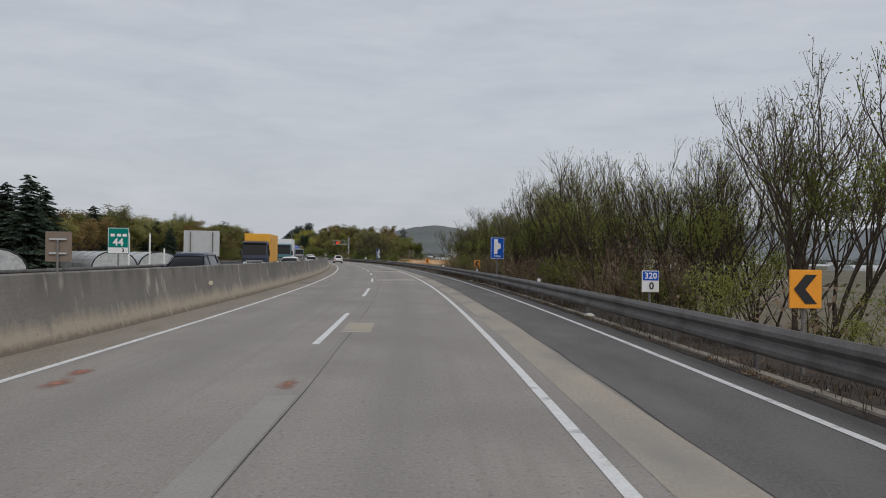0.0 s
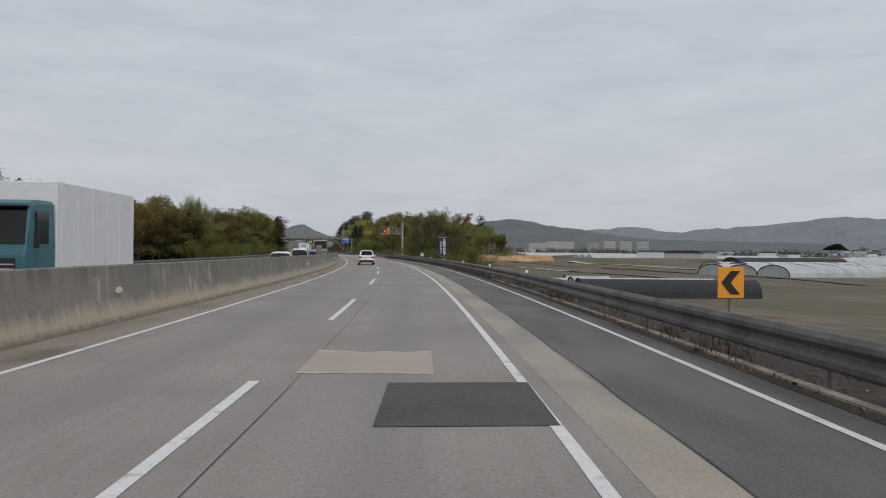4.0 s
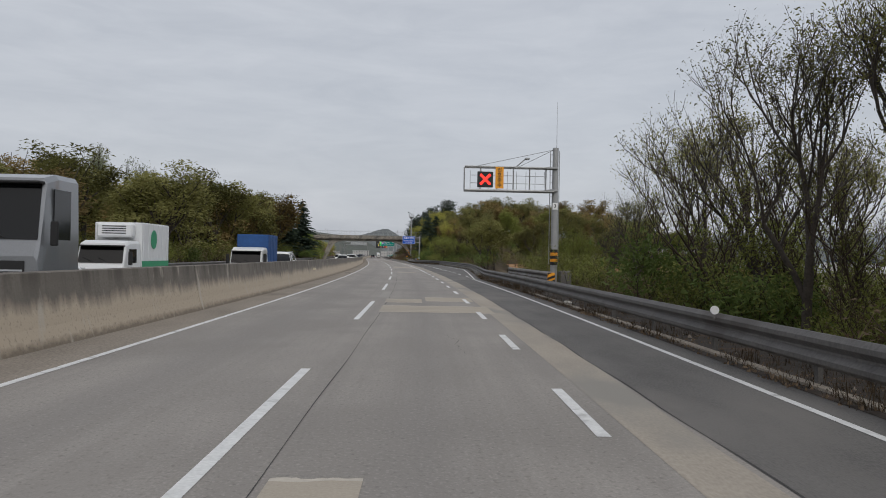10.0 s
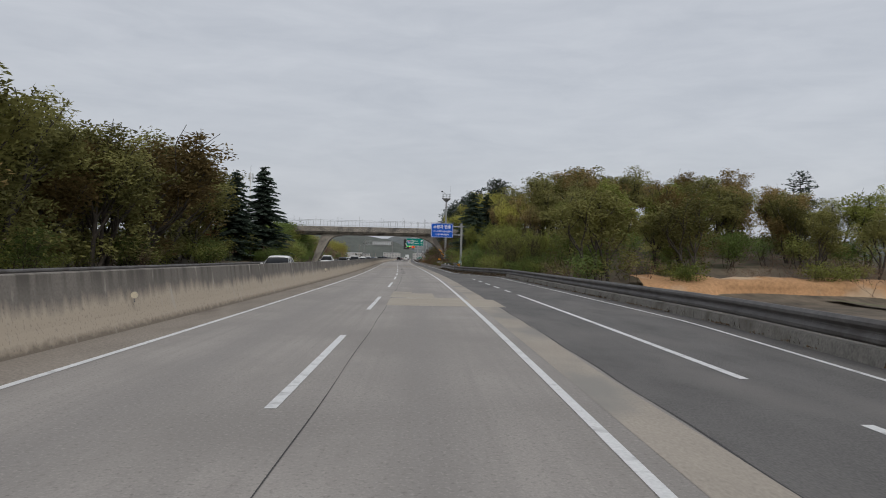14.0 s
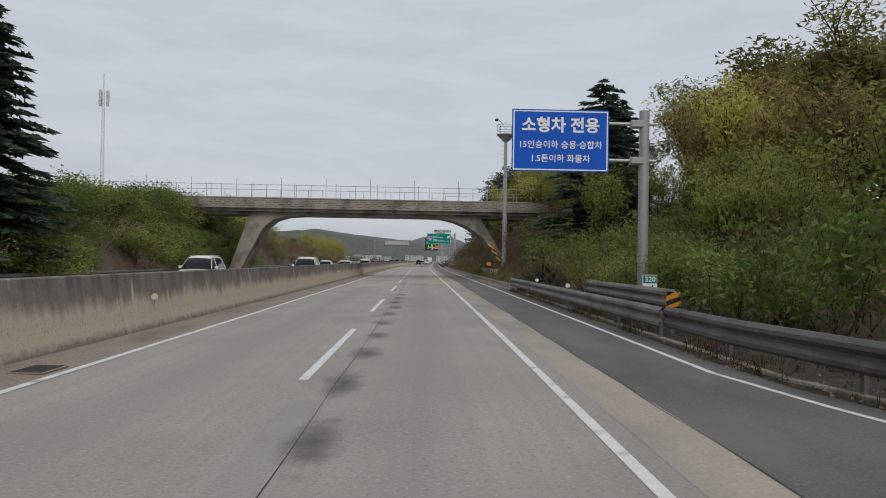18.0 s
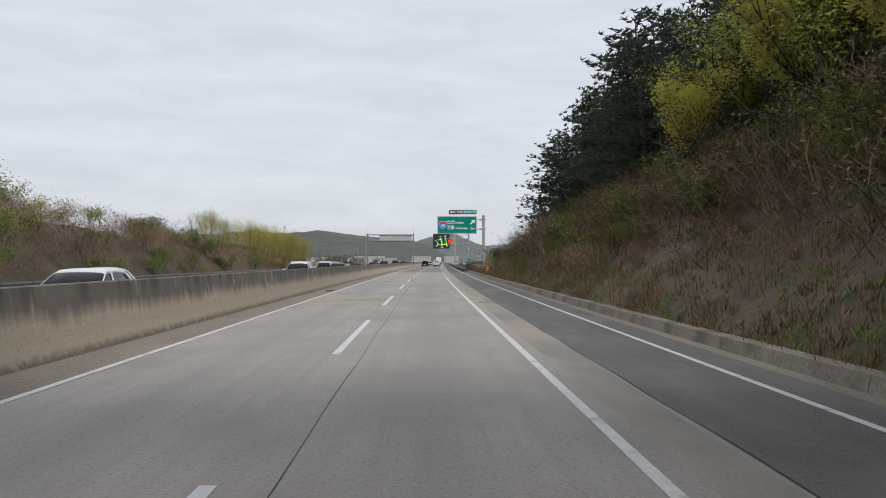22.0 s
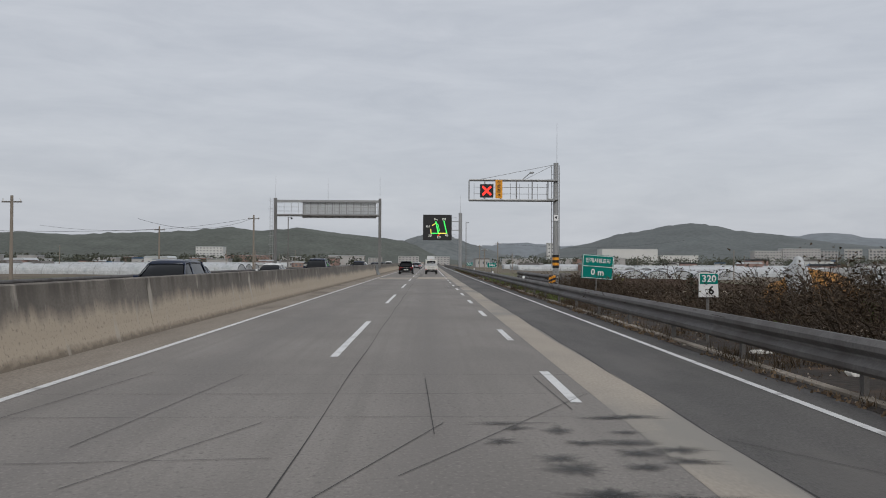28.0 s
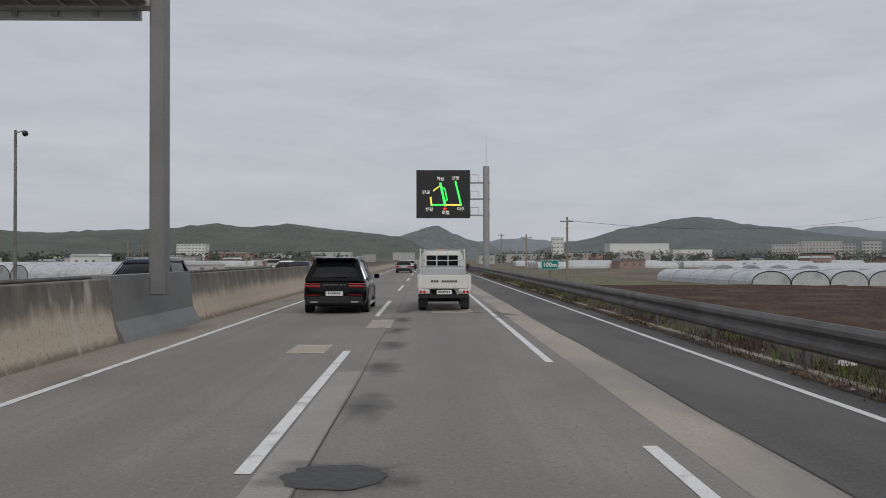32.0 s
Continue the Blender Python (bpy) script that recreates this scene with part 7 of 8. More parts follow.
def lorry(m, cab_paint, box_m, label, width=2.3, cab_h=2.7, box_h=3.3, length=8.0, cargo=True):
    """A lorry seen from the front over the barrier."""
    o = empty("lorry", m, label, "truck", "oncoming traffic")
    w, L = width / 2, length / 2
    rings = []
    for y, k, top in ((L - 2.0, 1.0, cab_h), (L - 0.9, 1.0, cab_h), (L - 0.35, 0.98, cab_h - 0.12), (L - 0.08, 0.97, cab_h * 0.56), (L, 0.95, cab_h * 0.45)):
        half = [(w * k * 0.96, 0.5), (w * k, 0.7), (w * k, top * 0.55), (w * k * 0.97, top - 0.12), (w * k * 0.9, top)]
        rings.append([(x, y, z) for x, z in half] + [(-x, y, z) for x, z in reversed(half)])
    part("cab", loft(rings), M[cab_paint], o, smooth=False)
    bm = bmesh.new()
    vs = [bm.verts.new(p) for p in ((-w * 0.9, L - 0.065, cab_h * 0.56), (w * 0.9, L - 0.065, cab_h * 0.56), (w * 0.87, L - 0.32, cab_h - 0.25), (-w * 0.87, L - 0.32, cab_h - 0.25))]
    f = bm.faces.new(vs)
    ex = bmesh.ops.extrude_face_region(bm, geom=[f])
    for v in ex["geom"]:
        if isinstance(v, bmesh.types.BMVert):
            v.co.y += 0.02
    bmesh.ops.recalc_face_normals(bm, faces=bm.faces)
    part("windscreen", bm, M["glass"], o)
    part("grille", boxed(-w * 0.7, L, 0.75, w * 0.7, L + 0.02, cab_h * 0.42, 0.02), M["trim"], o)
    for k in range(3):
        part("grille_bar", boxed(-w * 0.66, L + 0.02, 0.84 + k * (cab_h * 0.42 - 0.9) / 3, w * 0.66, L + 0.035, 0.88 + k * (cab_h * 0.42 - 0.9) / 3), M["alu"], o)
    part("sun_visor", boxed(-w * 0.92, L - 0.34, cab_h - 0.26, w * 0.92, L - 0.05, cab_h - 0.20, 0.02), M["trim"], o)
    for x in (-0.35, 0.25):
        part("wiper", rodded((x, L - 0.035, cab_h * 0.57), (x + 0.45, L - 0.11, cab_h * 0.66), 0.014, sides=5), M["trim"], o)
    part("bumper", boxed(-w * 0.97, L - 0.1, 0.35, w * 0.97, L + 0.06, 0.72, 0.04), M[cab_paint], o)
    part("front_plate", boxed(-0.26, L + 0.06, 0.45, 0.26, L + 0.075, 0.58), M["amber"], o)
    for sd in (-1, 1):
        part("headlight", boxed(sd * w * 0.55, L - 0.02, 0.78, sd * w * 0.88, L + 0.035, 0.98, 0.02), M["clear"], o)
        part("mirror", boxed(sd * (w + 0.05), L - 0.35, cab_h * 0.52, sd * (w + 0.22), L - 0.28, cab_h * 0.52 + 0.55, 0.02), M["trim"], o)
        part("side_window", boxed(sd * (w * 0.99), L - 1.5, cab_h * 0.56, sd * (w * 1.005), L - 0.6, cab_h - 0.35), M["glass"], o)
        for y in (L - 1.2, -L + 1.0, -L + 2.2):
            wheel(o, sd * (w - 0.16), y, 0.46, sd, 0.3, "trim", 5)
    if cargo:
        part("cargo_box", boxed(-w, -L, 0.95, w, L - 2.15, box_h, 0.03), M[box_m], o)
        for k in range(6):
            part("box_rib", boxed(-w - 0.015, -L + 0.3 + k * (length - 2.6) / 5.2, 1.0, w + 0.015, -L + 0.36 + k * (length - 2.6) / 5.2, box_h + 0.01), M[box_m], o)
    part("chassis", boxed(-0.45, -L + 0.1, 0.6, 0.45, L - 0.4, 0.95), M["trim"], o)
    return o


# traffic ahead in these lanes
small_truck(at(719.6, 0.5), "small white flat-bed truck seen from behind in the lane")
car("suv", at(718.6, -2.88), "paint_black", "glossy black SUV with red tail lamps in the inner lane", 4.95, 1.97, 1.72, "suv", "traffic", "black")
car("suv", at(190.5, -2.75), "paint_white", "white SUV with black rear bumper in the inner lane", 4.7, 1.88, 1.69, "suv", "traffic", "white")
car("car", at(790, -2.7), "paint_grey", "grey saloon car far ahead in the inner lane", 4.7, 1.84, 1.46, "sedan")
car("car", at(818, -2.6), "paint_white", "white saloon car far ahead in the inner lane", 4.7, 1.84, 1.46, "sedan")
lorry(at(880, 0.6) , "paint_grey", "box_white", "white box lorry far ahead in the lane", 2.4, 2.7, 3.5, 9.0)
# oncoming traffic beyond the barrier
for s, u, paint, style, h, lab in (
        (37.5, -9.3, "paint_dark", "suv", 1.72, "dark blue car beyond the barrier"), (80, -9.3, "paint_white", "sedan", 1.5, "white saloon car beyond the barrier"),
        (157, -9.3, "paint_white", "sedan", 1.5, "white saloon car beyond the barrier"), (191.5, -9.3, "paint_grey", "suv", 1.62, "grey-blue car beyond the barrier"),
        (250, -12.8, "paint_white", "sedan", 1.5, "white saloon car in the far outer lane"), (282, -9.3, "paint_white", "suv", 1.78, "white SUV beyond the barrier"),
        (364, -9.3, "paint_white", "sedan", 1.62, "white car beyond the barrier"), (439, -12.6, "paint_white", "suv", 1.75, "white SUV in the far lane"),
        (459.5, -9.3, "paint_white", "suv", 1.80, "white SUV below the bridge"), (495, -9.3, "paint_white", "sedan", 1.5, "white car past the bridge"),
        (479, -12.6, "paint_grey", "sedan", 1.46, "blue-grey saloon car beyond the barrier"), (505, -12.8, "paint_white", "sedan", 1.45, "white saloon car past the bridge"),
        (534, -9.3, "paint_white", "suv", 1.66, "white SUV beyond the barrier"), (559, -9.3, "paint_dark", "sedan", 1.46, "dark saloon car beyond the barrier"),
        (574, -12.6, "paint_white", "suv", 1.66, "white car beyond the barrier"), (579, -9.3, "paint_dark", "sedan", 1.45, "dark blue saloon car beyond the barrier"),
        (635.5, -9.3, "paint_dark", "suv", 1.70, "dark blue SUV beyond the barrier"), (649, -12.6, "paint_dark", "sedan", 1.46, "dark saloon car in the far lane"),
        (672, -12.4, "paint_white", "sedan", 1.46, "white saloon car in the far lane"), (718.5, -9.3, "paint_dark", "suv", 1.70, "dark car beyond the barrier by the gantry"),
        (752, -9.3, "paint_dark", "sedan", 1.48, "dark saloon car down the road"), (766, -12.6, "paint_white", "sedan", 1.48, "white saloon car down the road"),
        (800, -9.3, "paint_white", "suv", 1.66, "white car far down the opposite lanes"), (840, -12.6, "paint_grey", "sedan", 1.46, "grey car far down the opposite lanes")):
    car("car", at(s, u, 0, 180), paint, lab, 4.6, 1.84, h, style, "oncoming traffic")
car("van", at(174, -9.3, 0, 180), "paint_white", "white van beyond the barrier", 4.8, 1.85, 1.78, "suv", "oncoming traffic")
car("van", at(676.5, -9.3, 0, 180), "paint_dark", "dark blue van beyond the barrier", 4.8, 1.85, 1.9, "suv", "oncoming traffic")
lorry(at(88, -12.9, 0, 180), "paint_dark", "paint_yellow", "dark-cabbed lorry with a yellow cargo box", 2.45, 3.0, 3.75, 11)
lorry(at(122, -12.8, 0, 180), "paint_teal", "box_white", "lorry with a teal cab", 2.4, 3.2, 3.9, 10)
o = lorry(at(259, -12.8, 0, 180), "box_white", "box_white", "small white refrigerated lorry with a green emblem", 2.0, 2.1, 2.9, 6.2)
M["emblem"] = mat("emblem_green", (0.02, 0.28, 0.13), 0.5, vary=0.05, bump=0)
part("emblem", rodded((-1.03, -0.7, 2.2), (-1.015, -0.7, 2.2), 0.42, sides=24), M["emblem"], o, "round green emblem")
part("side_band", boxed(-1.03, -3.0, 0.98, -1.016, 0.9, 1.25), M["emblem"], o)
part("cooling_unit", boxed(-0.75, 0.98, 2.25, 0.75, 1.5, 2.85, 0.08), M["box_white"], o)
for k in range(4):
    part("cooling_slot", boxed(-0.5, 1.5, 2.4 + k * 0.1, 0.5, 1.512, 2.44 + k * 0.1), M["trim"], o)
lorry(at(245, -9.4, 0, 180), "paint_grey", "alu", "silver heavy lorry cab", 2.4, 3.4, 3.4, 10, False)
lorry(at(271, -9.3, 0, 180), "paint_white", "tarp_blue", "white pickup lorry with a blue tarpaulin load", 1.8, 2.0, 2.75, 5.6)


# ---- greenhouses, buildings and hills ----
def greenhouse(s, u, length, width, h, turn, label, m="vinyl", bays=1):
    base = height(s, u)
    o = empty("greenhouse", at(s, u, base, turn), label, "greenhouse", "greenhouses")
    for b in range(bays):
        bm = bmesh.new()
        x0 = b * width
        pts = [(x0 + width / 2 + width / 2 * math.cos(a), max(0.0, h * math.sin(a) ** 0.75 if math.sin(a) > 0 else 0)) for a in np.linspace(math.pi, 0, 13)]
        prism(bm, pts + [(x0 + width, -0.3), (x0, -0.3)], 0, length)
        part("film_cover", bm, M[m], o, smooth=False)
        for k in range(max(2, int(length / 6)) if s < 330 or 780 < s < 870 else 0):
            bm = bmesh.new()
            y = length * k / max(1, int(length / 6) - 1)
            for (xa, za), (xb, zb) in zip(pts[:-1], pts[1:]):
                rod(bm, (xa, y, za + 0.03), (xb, y, zb + 0.03), 0.035 if k else 0.09, sides=4)
            part("hoop", bm, M["zinc" if k else "net"], o)
    return o


greenhouse(172.5, 17.0, 14, 3.4, 1.45, -92, "low cloudy white vinyl tunnel below the road")
greenhouse(166.5, 16.2, 16, 3.8, 1.6, -92, "low vinyl tunnel under black shade netting", "net")
greenhouse(181.0, 16.8, 3.6, 2.2, 1.15, -96, "small torn vinyl tunnel beside the field")
greenhouse(184.5, 19.5, 5.0, 2.2, 1.25, -96, "small torn vinyl tunnel beside the field")
greenhouse(235, 58, 34, 6, 1.9, -62, "long white vinyl greenhouse across the fields", bays=3)
greenhouse(268, 74, 40, 7, 2.2, -66, "long white vinyl greenhouse across the fields", bays=2)
greenhouse(300, 96, 44, 7, 3.0, -70, "vinyl greenhouse under black shade netting", "net")
greenhouse(330, 130, 60, 7, 3.2, -75, "long white vinyl greenhouse across the fields", bays=3)
greenhouse(118, -38, 40, 6, 2.8, 25, "white vinyl greenhouse beside the opposite lanes", bays=2)
greenhouse(92, -52, 40, 7, 3.0, 25, "white vinyl greenhouse beside the opposite lanes", bays=2)
greenhouse(815.5, 48.7, 38, 6.3, 2.3, 6, "long silvery vinyl greenhouse beyond the ploughed field", bays=5)
greenhouse(872, 62, 44, 7, 2.8, -62, "silvery vinyl greenhouse with open arched ends", bays=4)
RF = random.Random(77)
for i in range(16):
    greenhouse(RF.uniform(930, 1200), RF.uniform(40, 330), RF.uniform(40, 80), 7, 2.8, RF.uniform(-95, -75), "white vinyl greenhouse in the far fields", bays=RF.randint(2, 5))
for i in range(16):
    greenhouse(RF.uniform(800, 1150), RF.uniform(-300, -45), RF.uniform(40, 70), 7, 2.8, RF.uniform(70, 100), "white vinyl greenhouse beyond the opposite lanes", bays=RF.randint(2, 4))
for i in range(14):
    greenhouse(RF.uniform(330, 700), RF.uniform(125, 380), RF.uniform(40, 80), 7, 3.0, RF.uniform(-90, -70), "white vinyl greenhouse in the far fields", bays=RF.randint(2, 4))
greenhouse(670, 28, 10, 7, 3.4, -20, "pale vinyl greenhouse beyond the brambles", bays=2)
M["tarp_orange"] = mat("orange_tarpaulin", (0.36, 0.17, 0.035), 0.8, vary=0.3, bump=0.1)
o = empty("covered_heap", at(664, 28, height(664, 28)), "orange and white tarpaulin over a heap", "heap")
bm = bmesh.new()
bmesh.ops.create_icosphere(bm, subdivisions=3, radius=1.0, matrix=Matrix.Diagonal((4.2, 2.0, 3.1, 1)))
for v in bm.verts:
    v.co *= 1 + 0.25 * noise.noise(v.co * 0.8)
part("tarpaulin", bm, M["tarp_orange"], o, smooth=True)
bm = bmesh.new()
bmesh.ops.create_icosphere(bm, subdivisions=3, radius=1.0, matrix=Matrix.Translation((-1.9, -1.2, 2.0)) @ Matrix.Diagonal((0.8, 1.1, 2.2, 1)))
for v in bm.verts:
    v.co += v.normal * 0.3 * noise.noise(v.co * 1.7)
part("white_sheet", bm, M["vinyl"], o, "crumpled white plastic sheet", smooth=True)
o = empty("works_hall", at(632, 40, 0.0), "dark slate-blue metal works hall behind the bank", "building", "far buildings")
M["slate"] = mat("slate_blue_cladding", (0.035, 0.042, 0.058), 0.6, vary=0.12, scale=0.3, fine=6, bump=0.1)
part("wall", boxed(0, 0, -3.5, 26, 13, 12.2, 0.05), M["slate"], o)
part("roof", boxed(-0.15, -0.15, 12.2, 26.15, 13.15, 12.45, 0.03), M["net"], o)
for z_, y0, n_ in ((11.0, 2.0, 9), (10.0, 3.5, 7)):
    for k in range(n_):
        part("lettering_bar", boxed(-0.06, y0 + k * 1.1, z_ - 0.3, -0.03, y0 + k * 1.1 + 0.75, z_ + 0.3), M["panel"], o)
# raw earth bank below the wooded hill, field strips and tracks
v, f = [], []
for i in range(41):
    u = 24 + 56 * i / 40
    for k, (ds, z) in enumerate(((0, -2.3), (0.8, -1.5), (1.6, -0.7), (3, -0.1), (7, 0.3))):
        v.append(place(391 + ds + 2.5 * noise.noise(Vector((u * 0.15, k * 0.4, 0))), u, z + 0.35 * noise.noise(Vector((u * 0.4, k, 2)))))
for i in range(40):
    for k in range(4):
        f.append((i * 5 + k, i * 5 + k + 1, (i + 1) * 5 + k + 1, (i + 1) * 5 + k))
tagged(raw("earth_bank", v, f, M["ochre"], smooth=True), "freshly cut ochre earth bank below the wood", "earth bank", kind="structure")
M["plough"] = mat("ploughed_soil", (0.062, 0.038, 0.028), 1.0, vary=0.3, scale=0.3, fine=3, bump=0.8, stain=(0.10, 0.075, 0.055), stain_scale=0.12, stain_at=0.55)
M["grassy"] = mat("grass_strip", (0.115, 0.112, 0.055), 1.0, vary=0.4, scale=0.3, fine=3, bump=0.6)
M["straw"] = mat("straw_field", (0.135, 0.100, 0.066), 1.0, vary=0.45, scale=0.25, fine=2, bump=0.6, stretch=(0.35, 1, 1), stain=(0.075, 0.056, 0.036), stain_scale=0.12, stain_at=0.47)
M["track"] = mat("pale_track", (0.42, 0.36, 0.27), 1.0, vary=0.15, scale=0.3, fine=3, bump=0.4)
for s0, s1, u0, u1, m, lab in (
                               (200, 390, 42, 44, "grassy", "strip of green grass between fields"), (150, 390, 62, 65, "grassy", "strip of green grass between fields"),
                               (260, 300, 40, 42, "track", "pale farm track"), (150, 392, 84, 88, "track", "pale farm track"),
                               (726, 812, 15, 60, "plough", "freshly ploughed red-brown field"), (690, 722, 13, 70, "straw", "straw-coloured stubble field"), (722, 726, 12, 70, "track", "pale farm track"),
                               (815, 930, 14, 40, "grassy", "green field beside the guardrail"), (640, 688, 16, 80, "straw", "straw-coloured stubble field"), (700, 930, -60, -34, "straw", "stubble field beyond the opposite lanes")):
    k = 12
    v, f = [], []
    for i in range(k + 1):
        for j in range(7):
            s, u = s0 + (s1 - s0) * i / k, u0 + (u1 - u0) * j / 6
            v.append(place(s, u, height(s, u) + 0.12))
    for i in range(k):
        for j in range(6):
            f.append((i * 7 + j, i * 7 + j + 1, (i + 1) * 7 + j + 1, (i + 1) * 7 + j))
    tagged(raw("field_strip", v, f, M[m], smooth=True), lab, "field", "fields", "structure")
# furrows of the ploughed field
v, f = [], []
for r_ in range(36):
    s = 728 + r_ * 2.3
    for u in np.linspace(15.5, 59.5, 12):
        z = height(s, u) + 0.22
        v += [place(s - 0.5, u, z), place(s, u, z + 0.28), place(s + 0.5, u, z)]
    b = r_ * 36
    for i in range(11):
        for k in range(2):
            f.append((b + i * 3 + k, b + i * 3 + 3 + k, b + i * 3 + 4 + k, b + i * 3 + 1 + k))
tagged(raw("furrows", v, f, M["plough"]), "rows of raised red-brown furrows", "field", kind="stuff")


def building(s, u, wide, deep, h, storeys, label, m, turn=0.0, base=None):
    z = -3.0 if base is None else base
    o = empty("building", at(s, u, z, turn), label, "building", "far buildings")
    part("wall", boxed(-wide / 2, 0, -0.5, wide / 2, deep, h), M[m], o)
    part("roof", boxed(-wide / 2 - 0.4, -0.4, h, wide / 2 + 0.4, deep + 0.4, h + 0.5), M["panel"], o)
    sh = h / storeys
    nw = max(2, min(12, int(wide / 5))) if storeys > 2 else 0
    src = None
    for k in range(storeys):
        for i in range(nw):
            x = -wide / 2 + wide * (i + 0.5) / nw
            if src is None:
                src = part("window", boxed(-wide / nw * 0.22, -0.15, -sh * 0.17, wide / nw * 0.22, 0.05, sh * 0.17), M["pane"], o)
                q = src
            else:
                q = new("window", src.data)
                q.parent = o
            q.matrix_basis = pose(x, 0, sh * (k + 0.55))
    return o


M["wall2"] = mat("pale_factory_wall", (0.62, 0.62, 0.60), 0.7, vary=0.06, scale=0.05, fine=1, bump=0)
M["roof_blue"] = mat("blue_roof_sheet", (0.05, 0.10, 0.17), 0.6, vary=0.1, bump=0)
M["wall3"] = mat("brick_red_wall", (0.30, 0.20, 0.17), 0.8, vary=0.08, scale=0.05, fine=1, bump=0)
building(1985, 330, 92, 40, 27, 2, "large white warehouse below the hill", "wall2")
building(1984, 412, 62, 40, 17, 2, "low white warehouse below the hill", "wall2")
building(1980, 560, 50, 20, 25, 5, "pale factory block below the hill", "wall")
building(1978, 612, 62, 20, 29, 7, "pale apartment block below the hill", "wall")
building(1990, -362, 44, 25, 27, 6, "white office block among the greenhouses", "wall2")
building(1890, -330, 40, 25, 14, 3, "low white workshop among the greenhouses", "wall2")
building(1760, -250, 60, 25, 12, 3, "brick-red works building in the plain", "wall3")
building(1995, -35, 34, 20, 13, 4, "pale apartment block at the road's end", "wall")
building(1990, -90, 22, 20, 10, 3, "pale apartment block at the road's end", "wall")
building(2000, 20, 26, 20, 13, 4, "pale apartment block at the road's end", "wall")
building(1900, 190, 16, 14, 34, 6, "pale tower among low roofs", "wall2")
RB = random.Random(9)
for i in range(26):
    building(RB.uniform(1250, 1900), RB.choice((-1, 1)) * RB.uniform(60, 480), RB.uniform(14, 34), 14, RB.uniform(5, 10), 2,
             RB.choice(("low white workshop in the plain", "low grey shed in the plain")), RB.choice(("wall", "wall2", "wall", "wall3")))
# small houses, sheds and poles scattered over the plain
RH = random.Random(15)
for i in range(46):
    sd = -1 if i % 3 else 1
    s_, u_ = RH.uniform(900, 1330), sd * RH.uniform(42, 300)
    wd, dp, hh = RH.uniform(6, 15), RH.uniform(6, 9), RH.uniform(2.6, 4.6) * (1.5 if RH.random() < 0.25 else 1)
    o = empty("farm_building", at(s_, u_, -3.0, RH.uniform(-25, 25)), RH.choice(("small pale farm building in the plain", "low shed among the greenhouses")), "building", "far buildings")
    part("wall", boxed(-wd / 2, 0, -0.4, wd / 2, dp, hh), M[RH.choice(("wall", "wall2", "wall", "wall3"))], o)
    part("roof", prismed([(-wd / 2 - 0.3, hh), (wd / 2 + 0.3, hh), (wd / 2 * 0.85, hh + 0.9), (-wd / 2 * 0.85, hh + 0.9)], -0.3, dp + 0.3), M[RH.choice(("panel", "zinc", "net", "roof_blue"))], o)
    for x_ in (-wd * 0.28, wd * 0.05, wd * 0.3):
        part("window", boxed(x_ - 0.6, -0.08, hh * 0.4, x_ + 0.6, 0.05, hh * 0.72), M["pane"], o)
for i in range(26):
    sd = -1 if i % 2 else 1
    s_, u_ = RH.uniform(800, 1250), sd * RH.uniform(24, 200)
    o = empty("utility_pole", at(s_, u_, -3.0), "slim grey utility pole in the plain", "pole", "poles")
    hh = RH.uniform(6.5, 9.5)
    part("shaft", rodded((0, 0, -0.3), (0, 0, hh), 0.15, 0.10, 8), M["gutter"], o)
    part("cross_arm", boxed(-0.8, -0.05, hh - 0.6, 0.8, 0.05, hh - 0.48), M["zinc"], o)
for i in range(18):
    s_, u_ = RH.uniform(420, 800), RH.uniform(150, 460)
    wd, dp, hh = RH.uniform(8, 22), RH.uniform(7, 12), RH.uniform(3, 6)
    o = empty("farm_building", at(s_, u_, -3.0, RH.uniform(-40, 10)), "low pale shed across the early fields", "building", "far buildings")
    part("wall", boxed(-wd / 2, 0, -0.4, wd / 2, dp, hh), M[RH.choice(("wall", "wall2", "wall2", "wall3"))], o)
    part("roof", prismed([(-wd / 2 - 0.3, hh), (wd / 2 + 0.3, hh), (wd / 2 * 0.85, hh + 1.0), (-wd / 2 * 0.85, hh + 1.0)], -0.3, dp + 0.3), M[RH.choice(("panel", "zinc", "net", "roof_blue"))], o)
# apartment blocks far off to the right, seen across the fields early on
for k in range(4):
    p = place(139, 0.4) + Matrix.Rotation(radians(-10.2 - 12.0 - 1.1 * k), 3, "Z") @ Vector((0, 2300, 0))
    o = empty("building", Matrix.Translation((p.x, p.y, -3)) @ pose(0, 0, 0, 0, 0, -22), "pale apartment block across the plain", "building", "far buildings")
    hh = 34 if k else 30
    part("wall", boxed(-16, 0, 0, 16, 12, hh), M["wall"], o)
    part("roof", boxed(-16.5, -0.5, hh, 16.5, 12.5, hh + 1), M["panel"], o)
    w0 = None
    for a in range(5):
        for b in range(5):
            if w0 is None:
                w0 = part("window", boxed(-1.8, -0.2, -1.4, 1.8, 0.1, 1.4), M["pane"], o)
                q = w0
            else:
                q = new("window", w0.data)
                q.parent = o
            q.matrix_basis = pose(-13 + 6.5 * a, 0, 5 + 6 * b)


